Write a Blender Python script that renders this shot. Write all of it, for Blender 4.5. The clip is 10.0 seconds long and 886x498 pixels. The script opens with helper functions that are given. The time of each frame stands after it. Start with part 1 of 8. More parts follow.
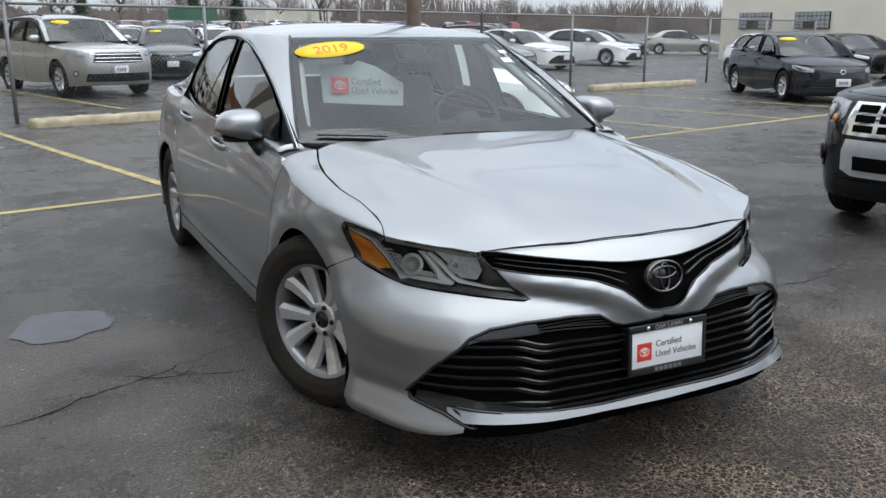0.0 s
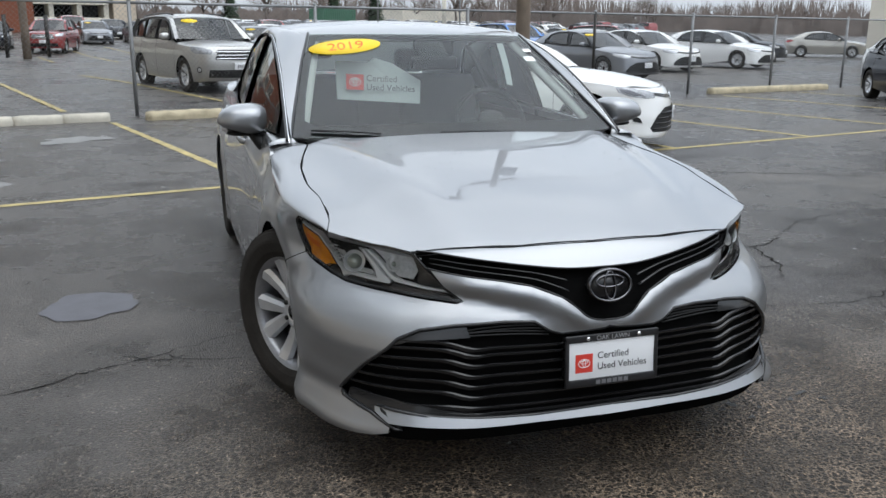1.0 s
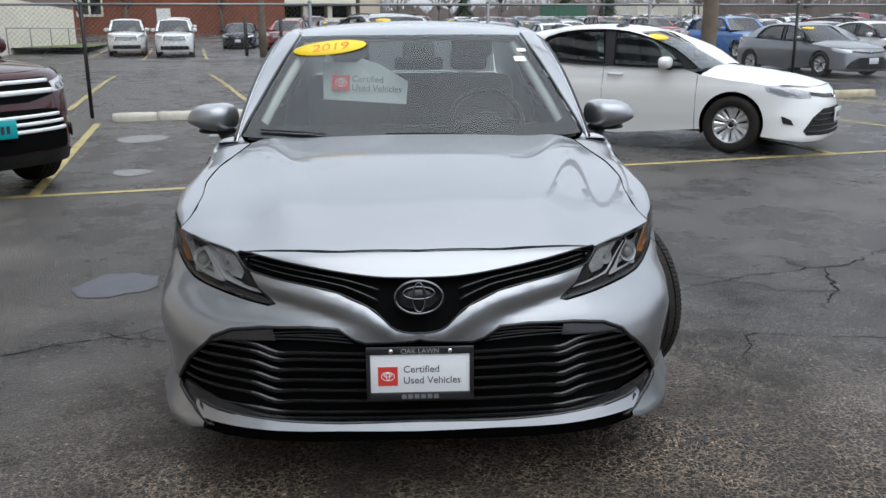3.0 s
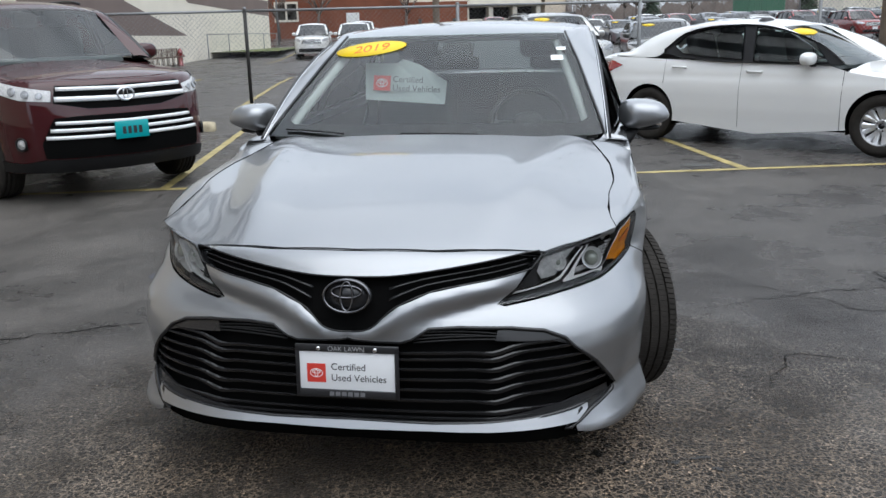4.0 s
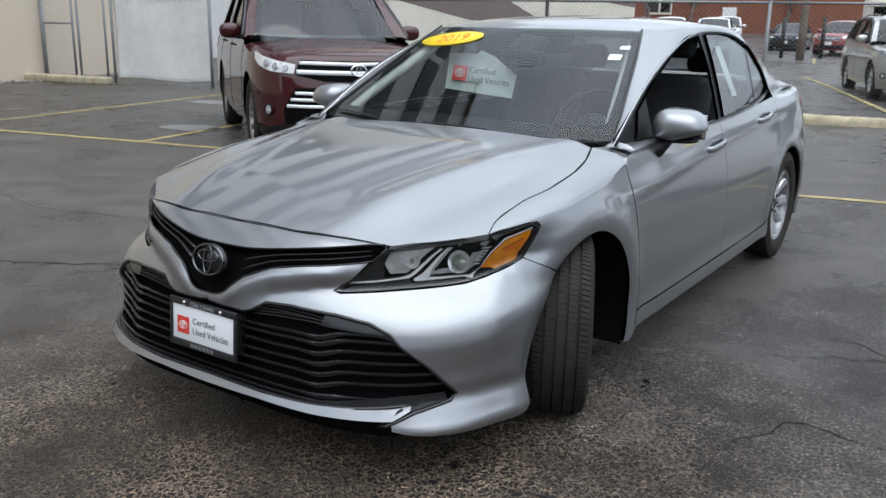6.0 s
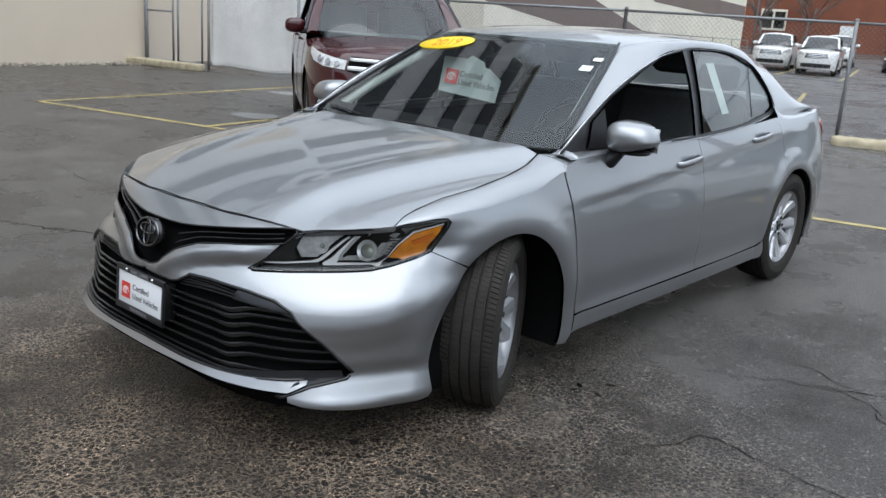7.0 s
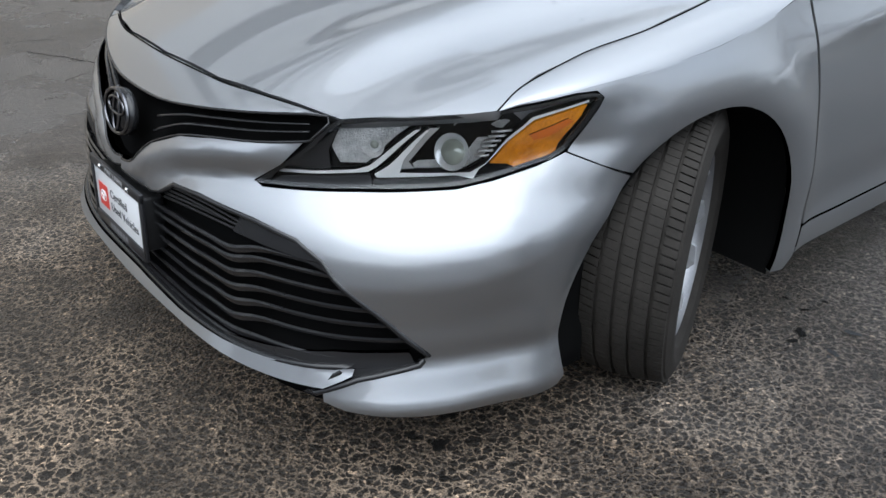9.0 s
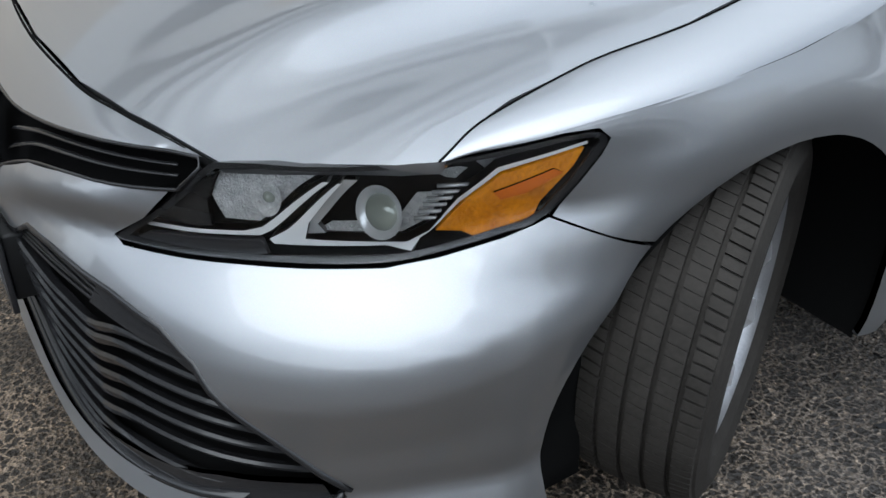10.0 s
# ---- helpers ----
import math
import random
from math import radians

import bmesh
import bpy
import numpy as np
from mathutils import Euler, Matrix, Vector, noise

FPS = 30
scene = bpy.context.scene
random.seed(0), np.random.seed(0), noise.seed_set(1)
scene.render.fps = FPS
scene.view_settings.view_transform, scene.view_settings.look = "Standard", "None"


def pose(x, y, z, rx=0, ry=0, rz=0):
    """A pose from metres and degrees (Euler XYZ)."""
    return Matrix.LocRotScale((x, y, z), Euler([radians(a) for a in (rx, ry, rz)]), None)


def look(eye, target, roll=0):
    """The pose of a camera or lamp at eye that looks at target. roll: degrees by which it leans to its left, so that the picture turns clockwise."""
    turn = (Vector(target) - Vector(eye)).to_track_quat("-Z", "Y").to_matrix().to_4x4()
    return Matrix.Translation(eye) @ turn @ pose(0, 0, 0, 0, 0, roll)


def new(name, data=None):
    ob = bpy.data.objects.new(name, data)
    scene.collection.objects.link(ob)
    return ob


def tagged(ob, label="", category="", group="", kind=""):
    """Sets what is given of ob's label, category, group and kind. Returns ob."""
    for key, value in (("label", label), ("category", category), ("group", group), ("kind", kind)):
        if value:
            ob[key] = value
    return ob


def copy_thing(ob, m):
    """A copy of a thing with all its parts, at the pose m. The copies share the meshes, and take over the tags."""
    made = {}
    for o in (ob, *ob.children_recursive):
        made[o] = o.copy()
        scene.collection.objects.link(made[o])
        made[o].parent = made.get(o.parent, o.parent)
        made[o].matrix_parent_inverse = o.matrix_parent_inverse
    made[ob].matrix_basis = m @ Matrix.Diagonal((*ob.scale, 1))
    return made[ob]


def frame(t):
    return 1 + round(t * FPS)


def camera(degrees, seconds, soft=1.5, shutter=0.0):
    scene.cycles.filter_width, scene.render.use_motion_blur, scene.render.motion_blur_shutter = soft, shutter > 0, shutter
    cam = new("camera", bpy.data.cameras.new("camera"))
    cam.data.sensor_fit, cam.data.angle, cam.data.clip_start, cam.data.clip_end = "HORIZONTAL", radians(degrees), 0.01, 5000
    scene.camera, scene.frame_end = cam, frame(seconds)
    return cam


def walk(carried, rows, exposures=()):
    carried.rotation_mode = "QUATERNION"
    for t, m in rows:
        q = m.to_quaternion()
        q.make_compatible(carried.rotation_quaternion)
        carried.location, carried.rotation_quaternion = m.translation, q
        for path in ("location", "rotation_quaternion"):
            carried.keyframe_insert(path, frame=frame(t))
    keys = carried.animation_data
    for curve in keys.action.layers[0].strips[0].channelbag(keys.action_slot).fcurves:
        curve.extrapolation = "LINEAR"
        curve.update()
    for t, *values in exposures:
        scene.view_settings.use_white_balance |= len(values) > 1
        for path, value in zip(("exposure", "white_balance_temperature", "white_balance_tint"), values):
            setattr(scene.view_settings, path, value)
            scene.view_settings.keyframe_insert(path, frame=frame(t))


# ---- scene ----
cam = camera(54.8, 10.0)
PATH = [
    (0, (-1.818, -2.963, 1.386), (-0.942, -1.233, 0.898), 0.1),
    (0.5, (-1.548, -2.997, 1.369), (-0.76, -1.225, 0.88), 0.8),
    (1, (-1.257, -3.159, 1.377), (-0.658, -1.314, 0.888), 0.4),
    (1.5, (-0.993, -3.298, 1.405), (-0.43, -1.442, 0.914), 0.6),
    (2, (-0.687, -3.238, 1.386), (-0.31, -1.335, 0.9), 1.0),
    (2.5, (-0.397, -3.283, 1.391), (-0.182, -1.355, 0.905), 0.2),
    (2.7, (-0.247, -3.331, 1.398), (-0.082, -1.4, 0.903), 0.0),
    (4, (0.71, -3.261, 1.384), (0.367, -1.353, 0.893), -1.5),
    (4.5, (1.11, -3.193, 1.388), (0.528, -1.344, 0.895), -0.9),
    (5, (1.445, -3.022, 1.375), (0.699, -1.234, 0.88), 0.2),
    (6.3, (2.288, -2.604, 1.384), (1.129, -1.055, 0.878), 1.6),
    (6.5, (2.405, -2.545, 1.395), (1.214, -1.019, 0.891), 2.1),
    (7, (2.677, -2.46, 1.413), (1.416, -0.994, 0.902), 3.9),
    (7.5, (2.729, -2.358, 1.408), (1.398, -0.956, 0.892), 4.0),
    (8, (2.473, -2.125, 1.348), (1.086, -0.792, 0.803), 3.3),
    (8.5, (2.146, -1.852, 1.296), (0.767, -0.638, 0.505), 1.1),
    (9, (1.876, -1.509, 1.273), (0.502, -0.409, 0.324), 0.3),
    (9.5, (1.621, -1.242, 1.222), (0.251, -0.257, 0.147), -0.5),
    (10, (1.539, -0.989, 1.237), (0.139, -0.096, 0.122), -1.1),
]
walk(cam, [(t, look(eye, target, roll)) for t, eye, target, roll in PATH], exposures=[(0.0, 1.12, 6150, 7), (2.5, 1.04, 6100, 8), (5.0, 1.16, 6050, 8), (7.0, 1.27, 5980, 7), (8.5, 1.47, 5940, 7), (9.3, 1.52, 5940, 7), (10.0, 1.37, 5930, 6)])

# ---- sky, sun ----
SUN_AZ, SUN_EL = radians(140), radians(70)
world = bpy.data.worlds.new("overcast_sky")
scene.world = world
world.use_nodes = True
wn, wl = world.node_tree.nodes, world.node_tree.links
wn.clear()
w_out = wn.new("ShaderNodeOutputWorld")
w_bg = wn.new("ShaderNodeBackground")
w_sky = wn.new("ShaderNodeTexSky")
w_sky.sky_type = "NISHITA"
w_sky.sun_disc = False
w_sky.sun_elevation = SUN_EL
w_sky.sun_rotation = SUN_AZ
w_sky.dust_density = 6.0
w_sky.air_density = 1.0
w_hsv = wn.new("ShaderNodeHueSaturation")
w_hsv.inputs["Saturation"].default_value = 0.36
w_co = wn.new("ShaderNodeTexCoord")
w_map = wn.new("ShaderNodeMapping")
w_map.inputs["Scale"].default_value = (1.0, 1.0, 2.6)
w_noise = wn.new("ShaderNodeTexNoise")
w_noise.inputs["Scale"].default_value = 2.4
w_noise.inputs["Detail"].default_value = 5.0
w_ramp = wn.new("ShaderNodeValToRGB")
w_ramp.color_ramp.elements[0].position, w_ramp.color_ramp.elements[0].color = 0.32, (0.72, 0.75, 0.79, 1)
w_ramp.color_ramp.elements[1].position, w_ramp.color_ramp.elements[1].color = 0.68, (1.2, 1.18, 1.15, 1)
w_mul = wn.new("ShaderNodeMix")
w_mul.data_type, w_mul.blend_type = "RGBA", "MULTIPLY"
w_mul.inputs["Factor"].default_value = 1.0
wl.new(w_co.outputs["Generated"], w_map.inputs["Vector"])
wl.new(w_map.outputs["Vector"], w_noise.inputs["Vector"])
wl.new(w_noise.outputs["Fac"], w_ramp.inputs["Fac"])
wl.new(w_sky.outputs["Color"], w_hsv.inputs["Color"])
w_cap = wn.new("ShaderNodeVectorMath")
w_cap.operation = "MINIMUM"
w_cap.inputs[1].default_value = (7.5, 7.5, 7.5)
wl.new(w_hsv.outputs["Color"], w_cap.inputs[0])
# thick cloud: the zenith about twice as bright as the horizon
w_sep = wn.new("ShaderNodeSeparateXYZ")
wl.new(w_co.outputs["Generated"], w_sep.inputs["Vector"])
w_grad = wn.new("ShaderNodeValToRGB")
w_grad.color_ramp.elements[0].color = (0.40, 0.415, 0.44, 1)
w_grad.color_ramp.elements[1].color = (0.73, 0.755, 0.79, 1)
wl.new(w_sep.outputs["Z"], w_grad.inputs["Fac"])
w_gain = wn.new("ShaderNodeVectorMath")
w_gain.operation = "SCALE"
w_gain.inputs["Scale"].default_value = 7.8
wl.new(w_grad.outputs["Color"], w_gain.inputs[0])
w_mix = wn.new("ShaderNodeMix")
w_mix.data_type = "RGBA"
w_mix.inputs["Factor"].default_value = 0.68
wl.new(w_cap.outputs[0], w_mix.inputs["A"])
wl.new(w_gain.outputs[0], w_mix.inputs["B"])
wl.new(w_mix.outputs["Result"], w_mul.inputs["A"])
wl.new(w_ramp.outputs["Color"], w_mul.inputs["B"])
wl.new(w_mul.outputs["Result"], w_bg.inputs["Color"])
w_bg.inputs["Strength"].default_value = 0.15
wl.new(w_bg.outputs["Background"], w_out.inputs["Surface"])

sun = new("sun", bpy.data.lights.new("sun", "SUN"))
sun.data.energy, sun.data.angle, sun.data.color = 0.6, radians(70), (1.0, 0.97, 0.93)
sun_dir = Vector((math.sin(SUN_AZ) * math.cos(SUN_EL), math.cos(SUN_AZ) * math.cos(SUN_EL), math.sin(SUN_EL)))
sun.matrix_world = look(sun_dir * 50, (0, 0, 0))


# ---- materials ----
def mat(name, color, rough=0.5, metal=0.0, coat=0.0, spec=0.5, noise_scale=0.0, vary=0.0, bump=0.0, fine=0.0, coord="Object", detail=6.0, rough_vary=0.0):
    """A procedural surface: base colour, broad variation, fine grain and relief."""
    m = bpy.data.materials.new(name)
    m.use_nodes = True
    n, l = m.node_tree.nodes, m.node_tree.links
    b = n["Principled BSDF"]
    b.inputs["Base Color"].default_value = (*color, 1)
    b.inputs["Roughness"].default_value = rough
    b.inputs["Metallic"].default_value = metal
    b.inputs["Coat Weight"].default_value = coat
    b.inputs["Coat Roughness"].default_value = 0.03
    b.inputs["Coat IOR"].default_value = 1.6
    b.inputs["Specular IOR Level"].default_value = spec
    if noise_scale:
        co = n.new("ShaderNodeTexCoord")
        t1 = n.new("ShaderNodeTexNoise")
        t1.inputs["Scale"].default_value, t1.inputs["Detail"].default_value = noise_scale, detail
        t2 = n.new("ShaderNodeTexNoise")
        t2.inputs["Scale"].default_value, t2.inputs["Detail"].default_value = noise_scale * (fine or 9), 4
        l.new(co.outputs[coord], t1.inputs["Vector"])
        l.new(co.outputs[coord], t2.inputs["Vector"])
        add = n.new("ShaderNodeMath")
        add.operation = "MULTIPLY_ADD"
        add.inputs[1].default_value = 0.6
        l.new(t1.outputs["Fac"], add.inputs[0])
        half = n.new("ShaderNodeMath")
        half.operation = "MULTIPLY"
        half.inputs[1].default_value = 0.4
        l.new(t2.outputs["Fac"], half.inputs[0])
        l.new(half.outputs[0], add.inputs[2])
        ramp = n.new("ShaderNodeValToRGB")
        e = ramp.color_ramp.elements
        e[0].position, e[1].position = 0.3, 0.7
        e[0].color = (*[c * (1 - vary) for c in color], 1)
        e[1].color = (*[min(1, c * (1 + vary)) for c in color], 1)
        l.new(add.outputs[0], ramp.inputs["Fac"])
        l.new(ramp.outputs["Color"], b.inputs["Base Color"])
        if rough_vary:
            rr = n.new("ShaderNodeMapRange")
            rr.inputs["From Min"].default_value, rr.inputs["From Max"].default_value = 0.3, 0.7
            rr.inputs["To Min"].default_value, rr.inputs["To Max"].default_value = max(0.02, rough - rough_vary), min(1, rough + rough_vary)
            l.new(t1.outputs["Fac"], rr.inputs["Value"])
            l.new(rr.outputs["Result"], b.inputs["Roughness"])
        if bump:
            bp = n.new("ShaderNodeBump")
            bp.inputs["Strength"].default_value, bp.inputs["Distance"].default_value = bump, 0.01
            l.new(t2.outputs["Fac"], bp.inputs["Height"])
            l.new(bp.outputs["Normal"], b.inputs["Normal"])
    return m


def car_paint(name, color, metal=0.0, rough=0.4, coat=1.0):
    m = mat(name, color, rough, metal, coat=coat, spec=0.5 if coat > 0.9 else 0.04)
    n, l = m.node_tree.nodes, m.node_tree.links
    b = n["Principled BSDF"]
    co = n.new("ShaderNodeTexCoord")
    flake = n.new("ShaderNodeTexVoronoi")
    flake.inputs["Scale"].default_value = 1400
    l.new(co.outputs["Object"], flake.inputs["Vector"])
    dirt = n.new("ShaderNodeTexNoise")
    dirt.inputs["Scale"].default_value, dirt.inputs["Detail"].default_value = 5, 8
    l.new(co.outputs["Object"], dirt.inputs["Vector"])
    mix = n.new("ShaderNodeMix")
    mix.data_type, mix.blend_type = "RGBA", "MULTIPLY"
    mix.inputs["Factor"].default_value = 0.10 if metal else 0.03
    mix.inputs["A"].default_value = (*color, 1)
    l.new(flake.outputs["Color"], mix.inputs["B"])
    l.new(mix.outputs["Result"], b.inputs["Base Color"])
    rr = n.new("ShaderNodeMapRange")
    rr.inputs["From Min"].default_value, rr.inputs["From Max"].default_value = 0.45, 0.75
    rr.inputs["To Min"].default_value, rr.inputs["To Max"].default_value = 0.02, 0.09
    l.new(dirt.outputs["Fac"], rr.inputs["Value"])
    l.new(rr.outputs["Result"], b.inputs["Coat Roughness"])
    return m


def pane(name, tint, ior=1.5, gloss_floor=0.0):
    """Thin glass: tinted see-through with a clear reflection on its face."""
    m = bpy.data.materials.new(name)
    m.use_nodes = True
    n, l = m.node_tree.nodes, m.node_tree.links
    n.clear()
    out = n.new("ShaderNodeOutputMaterial")
    tr = n.new("ShaderNodeBsdfTransparent")
    tr.inputs["Color"].default_value = (*tint, 1)
    gl = n.new("ShaderNodeBsdfGlossy")
    gl.inputs["Roughness"].default_value = 0.01
    fr = n.new("ShaderNodeFresnel")
    fr.inputs["IOR"].default_value = ior
    add = n.new("ShaderNodeMath")
    add.operation, add.use_clamp = "ADD", True
    add.inputs[1].default_value = gloss_floor
    l.new(fr.outputs[0], add.inputs[0])
    mx = n.new("ShaderNodeMixShader")
    l.new(add.outputs[0], mx.inputs[0])
    l.new(tr.outputs[0], mx.inputs[1])
    l.new(gl.outputs[0], mx.inputs[2])
    l.new(mx.outputs[0], out.inputs["Surface"])
    return m


def wet_asphalt(name, base, lot=True):
    """Old tarmac after rain: damp and dry patches, aggregate, sealed smooth areas."""
    m = bpy.data.materials.new(name)
    m.use_nodes = True
    n, l = m.node_tree.nodes, m.node_tree.links
    b = n["Principled BSDF"]
    co = n.new("ShaderNodeTexCoord")

    def tex(kind, scale, detail=6.0, rough=0.6):
        t = n.new(kind)
        t.inputs["Scale"].default_value = scale
        if kind == "ShaderNodeTexNoise":
            t.inputs["Detail"].default_value, t.inputs["Roughness"].default_value = detail, rough
        l.new(co.outputs["Object"], t.inputs["Vector"])
        return t

    def ramp(src, p0, c0, p1, c1):
        r = n.new("ShaderNodeValToRGB")
        r.color_ramp.elements[0].position, r.color_ramp.elements[0].color = p0, (*c0, 1)
        r.color_ramp.elements[1].position, r.color_ramp.elements[1].color = p1, (*c1, 1)
        l.new(src, r.inputs["Fac"])
        return r.outputs["Color"]

    def mix(fac, a, bcol, kind="MIX", amount=None):
        x = n.new("ShaderNodeMix")
        x.data_type, x.blend_type = "RGBA", kind
        if amount is not None:
            x.inputs["Factor"].default_value = amount
        else:
            l.new(fac, x.inputs["Factor"])
        l.new(a, x.inputs["A"])
        l.new(bcol, x.inputs["B"])
        return x.outputs["Result"]

    broad = tex("ShaderNodeTexNoise", 0.22, 5, 0.55)
    mid = tex("ShaderNodeTexNoise", 1.6, 7, 0.65)
    mottle = tex("ShaderNodeTexNoise", 16, 6, 0.7)
    grit = tex("ShaderNodeTexNoise", 95, 3, 0.7)
    stone = tex("ShaderNodeTexVoronoi", 120)
    net = n.new("ShaderNodeTexVoronoi")
    net.feature = "DISTANCE_TO_EDGE"
    net.inputs["Scale"].default_value = 44
    warp = n.new("ShaderNodeMix")
    warp.data_type, warp.blend_type = "RGBA", "LINEAR_LIGHT"
    warp.inputs["Factor"].default_value = 0.035
    l.new(co.outputs["Object"], warp.inputs["A"])
    l.new(mottle.outputs["Color"], warp.inputs["B"])
    l.new(warp.outputs["Result"], net.inputs["Vector"])
    dark = tuple(c * 0.62 for c in base)
    light = tuple(c * 1.45 for c in base)
    tone = ramp(mid.outputs["Fac"], 0.35, dark, 0.7, light)
    tone = mix(None, tone, ramp(broad.outputs["Fac"], 0.35, (0.62, 0.62, 0.64), 0.65, (1.25, 1.22, 1.17)), "MULTIPLY", 0.9)
    mesh_tone = ramp(net.outputs["Distance"], 0.0, (5.2, 4.7, 4.05), 0.12, (0.40, 0.40, 0.40))
    worn = ramp(mottle.outputs["Fac"], 0.28, (0.25, 0.25, 0.25), 0.52, (1, 1, 1))
    worn2 = ramp(mid.outputs["Fac"], 0.30, (0.15, 0.15, 0.15), 0.52, (1, 1, 1))
    # the crazed, soaked stretch before the silver car
    gap_v = n.new("ShaderNodeVectorMath")
    gap_v.operation = "DISTANCE"
    gap_v.inputs[1].default_value = (0.45, -1.15, 0.0)
    l.new(co.outputs["Object"], gap_v.inputs[0])
    wob = n.new("ShaderNodeMath")
    wob.operation = "MULTIPLY_ADD"
    wob.inputs[1].default_value = 2.2
    l.new(mid.outputs["Fac"], wob.inputs[0])
    l.new(gap_v.outputs["Value"], wob.inputs[2])
    zone_n = n.new("ShaderNodeMapRange")
    zone_n.inputs["From Min"].default_value, zone_n.inputs["From Max"].default_value = 2.2, 3.5
    zone_n.inputs["To Min"].default_value, zone_n.inputs["To Max"].default_value = 1.0, 0.05
    l.new(wob.outputs[0], zone_n.inputs["Value"])
    zone = zone_n.outputs["Result"]
    both = n.new("ShaderNodeMath")
    both.operation = "MULTIPLY"
    l.new(worn, both.inputs[0])
    l.new(worn2, both.inputs[1])
    zoned = n.new("ShaderNodeMath")
    zoned.operation = "MULTIPLY"
    l.new(both.outputs[0], zoned.inputs[0])
    l.new(zone, zoned.inputs[1])
    soaked = ramp(zone, 0.1, (1.0, 1.0, 1.0), 1.0, (0.49, 0.45, 0.41))
    tone = mix(None, tone, soaked, "MULTIPLY", 1.0)
    netted = n.new("ShaderNodeMix")
    netted.data_type, netted.blend_type = "RGBA", "MULTIPLY"
    l.new(zoned.outputs[0], netted.inputs["Factor"])
    l.new(tone, netted.inputs["A"])
    l.new(mesh_tone, netted.inputs["B"])
    tone = netted.outputs["Result"]
    speck = ramp(stone.outputs["Color"], 0.80, (0.8, 0.8, 0.8), 0.97, (3.2, 3.0, 2.7))
    tone = mix(None, tone, speck, "MULTIPLY", 0.7)
    grain = ramp(grit.outputs["Fac"], 0.3, (0.45, 0.45, 0.45), 0.7, (1.6, 1.6, 1.6))
    tone = mix(None, tone, grain, "MULTIPLY", 0.85)
    l.new(tone, b.inputs["Base Color"])
    b.inputs["Specular IOR Level"].default_value = 0.15
    wet = n.new("ShaderNodeMath")
    wet.operation = "MULTIPLY_ADD"
    wet.inputs[1].default_value = 0.55
    l.new(broad.outputs["Fac"], wet.inputs[0])
    part2 = n.new("ShaderNodeMath")
    part2.operation = "MULTIPLY"
    part2.inputs[1].default_value = 0.45
    l.new(mid.outputs["Fac"], part2.inputs[0])
    l.new(part2.outputs[0], wet.inputs[2])
    rr = n.new("ShaderNodeMapRange")
    rr.inputs["From Min"].default_value, rr.inputs["From Max"].default_value = 0.40, 0.62
    rr.inputs["To Min"].default_value, rr.inputs["To Max"].default_value = 0.16, 0.46
    l.new(wet.outputs[0], rr.inputs["Value"])
    l.new(rr.outputs["Result"], b.inputs["Roughness"])
    bp = n.new("ShaderNodeBump")
    bp.inputs["Strength"].default_value, bp.inputs["Distance"].default_value = 0.8, 0.008
    hsum = n.new("ShaderNodeMath")
    hsum.operation = "ADD"
    l.new(stone.outputs["Distance"], hsum.inputs[0])
    l.new(grit.outputs["Fac"], hsum.inputs[1])
    l.new(hsum.outputs[0], bp.inputs["Height"])
    l.new(bp.outputs["Normal"], b.inputs["Normal"])
    return m


M = {}
M["silver"] = car_paint("silver_paint", (0.322, 0.330, 0.345), 0.88, 0.40)
M["maroon"] = car_paint("maroon_paint", (0.042, 0.0034, 0.0052), 0.0, 0.40, 0.9)
M["white"] = car_paint("white_paint", (0.80, 0.80, 0.79), 0.0, 0.4)
M["darkcar"] = car_paint("dark_paint", (0.006, 0.0075, 0.014), 0.0, 0.4, 0.6)
M["black_car"] = car_paint("black_paint", (0.004, 0.0045, 0.007), 0.0, 0.4, 0.6)
M["titanium"] = car_paint("titanium_paint", (0.47, 0.465, 0.45), 0.8, 0.36)
M["champagne"] = car_paint("champagne_paint", (0.45, 0.43, 0.39), 0.8, 0.38)
M["blue"] = car_paint("blue_paint", (0.02, 0.16, 0.5), 0.2, 0.35)
M["red"] = car_paint("red_paint", (0.25, 0.02, 0.02), 0.2, 0.35)
M["grey"] = car_paint("grey_paint", (0.20, 0.21, 0.23), 0.7, 0.36)
M["olive"] = car_paint("dark_olive_paint", (0.045, 0.045, 0.04), 0.5, 0.35)
M["glass"] = pane("windscreen_glass", (0.89, 0.97, 0.94), 1.50, 0.03)
M["side_glass"] = pane("side_glass", (0.76, 0.86, 0.83), 1.55, 0.08)
M["car_glass"] = pane("far_car_glass", (0.58, 0.66, 0.64), 1.5, 0.04)
M["dark_glass"] = pane("tinted_glass", (0.10, 0.12, 0.13), 1.5, 0.06)
M["clear"] = pane("lamp_lens", (0.93, 0.94, 0.94), 1.46)
M["gloss_black"] = mat("gloss_black", (0.015, 0.015, 0.016), 0.16, 0, spec=0.45)
M["lamp_back"] = mat("lamp_interior", (0.58, 0.585, 0.595), 0.25, 0.35, noise_scale=30, vary=0.3)
M["black"] = mat("black_plastic", (0.009, 0.009, 0.0095), 0.5, spec=0.3, noise_scale=40, vary=0.25, bump=0.05)
# near-black without gloss: the shade inside gaps and openings, put into the colour
M["cavity"] = mat("painted_cavity_shade", (0.006, 0.006, 0.006), 0.95, spec=0.0)
M["trim"] = mat("satin_black_trim", (0.018, 0.018, 0.02), 0.35)
M["chrome"] = mat("chrome", (0.80, 0.81, 0.83), 0.09, 1.0)
M["smoke_chrome"] = mat("smoked_chrome", (0.16, 0.16, 0.17), 0.16, 1.0)
M["reflector"] = mat("lamp_reflector", (0.74, 0.75, 0.77), 0.22, 0.6)
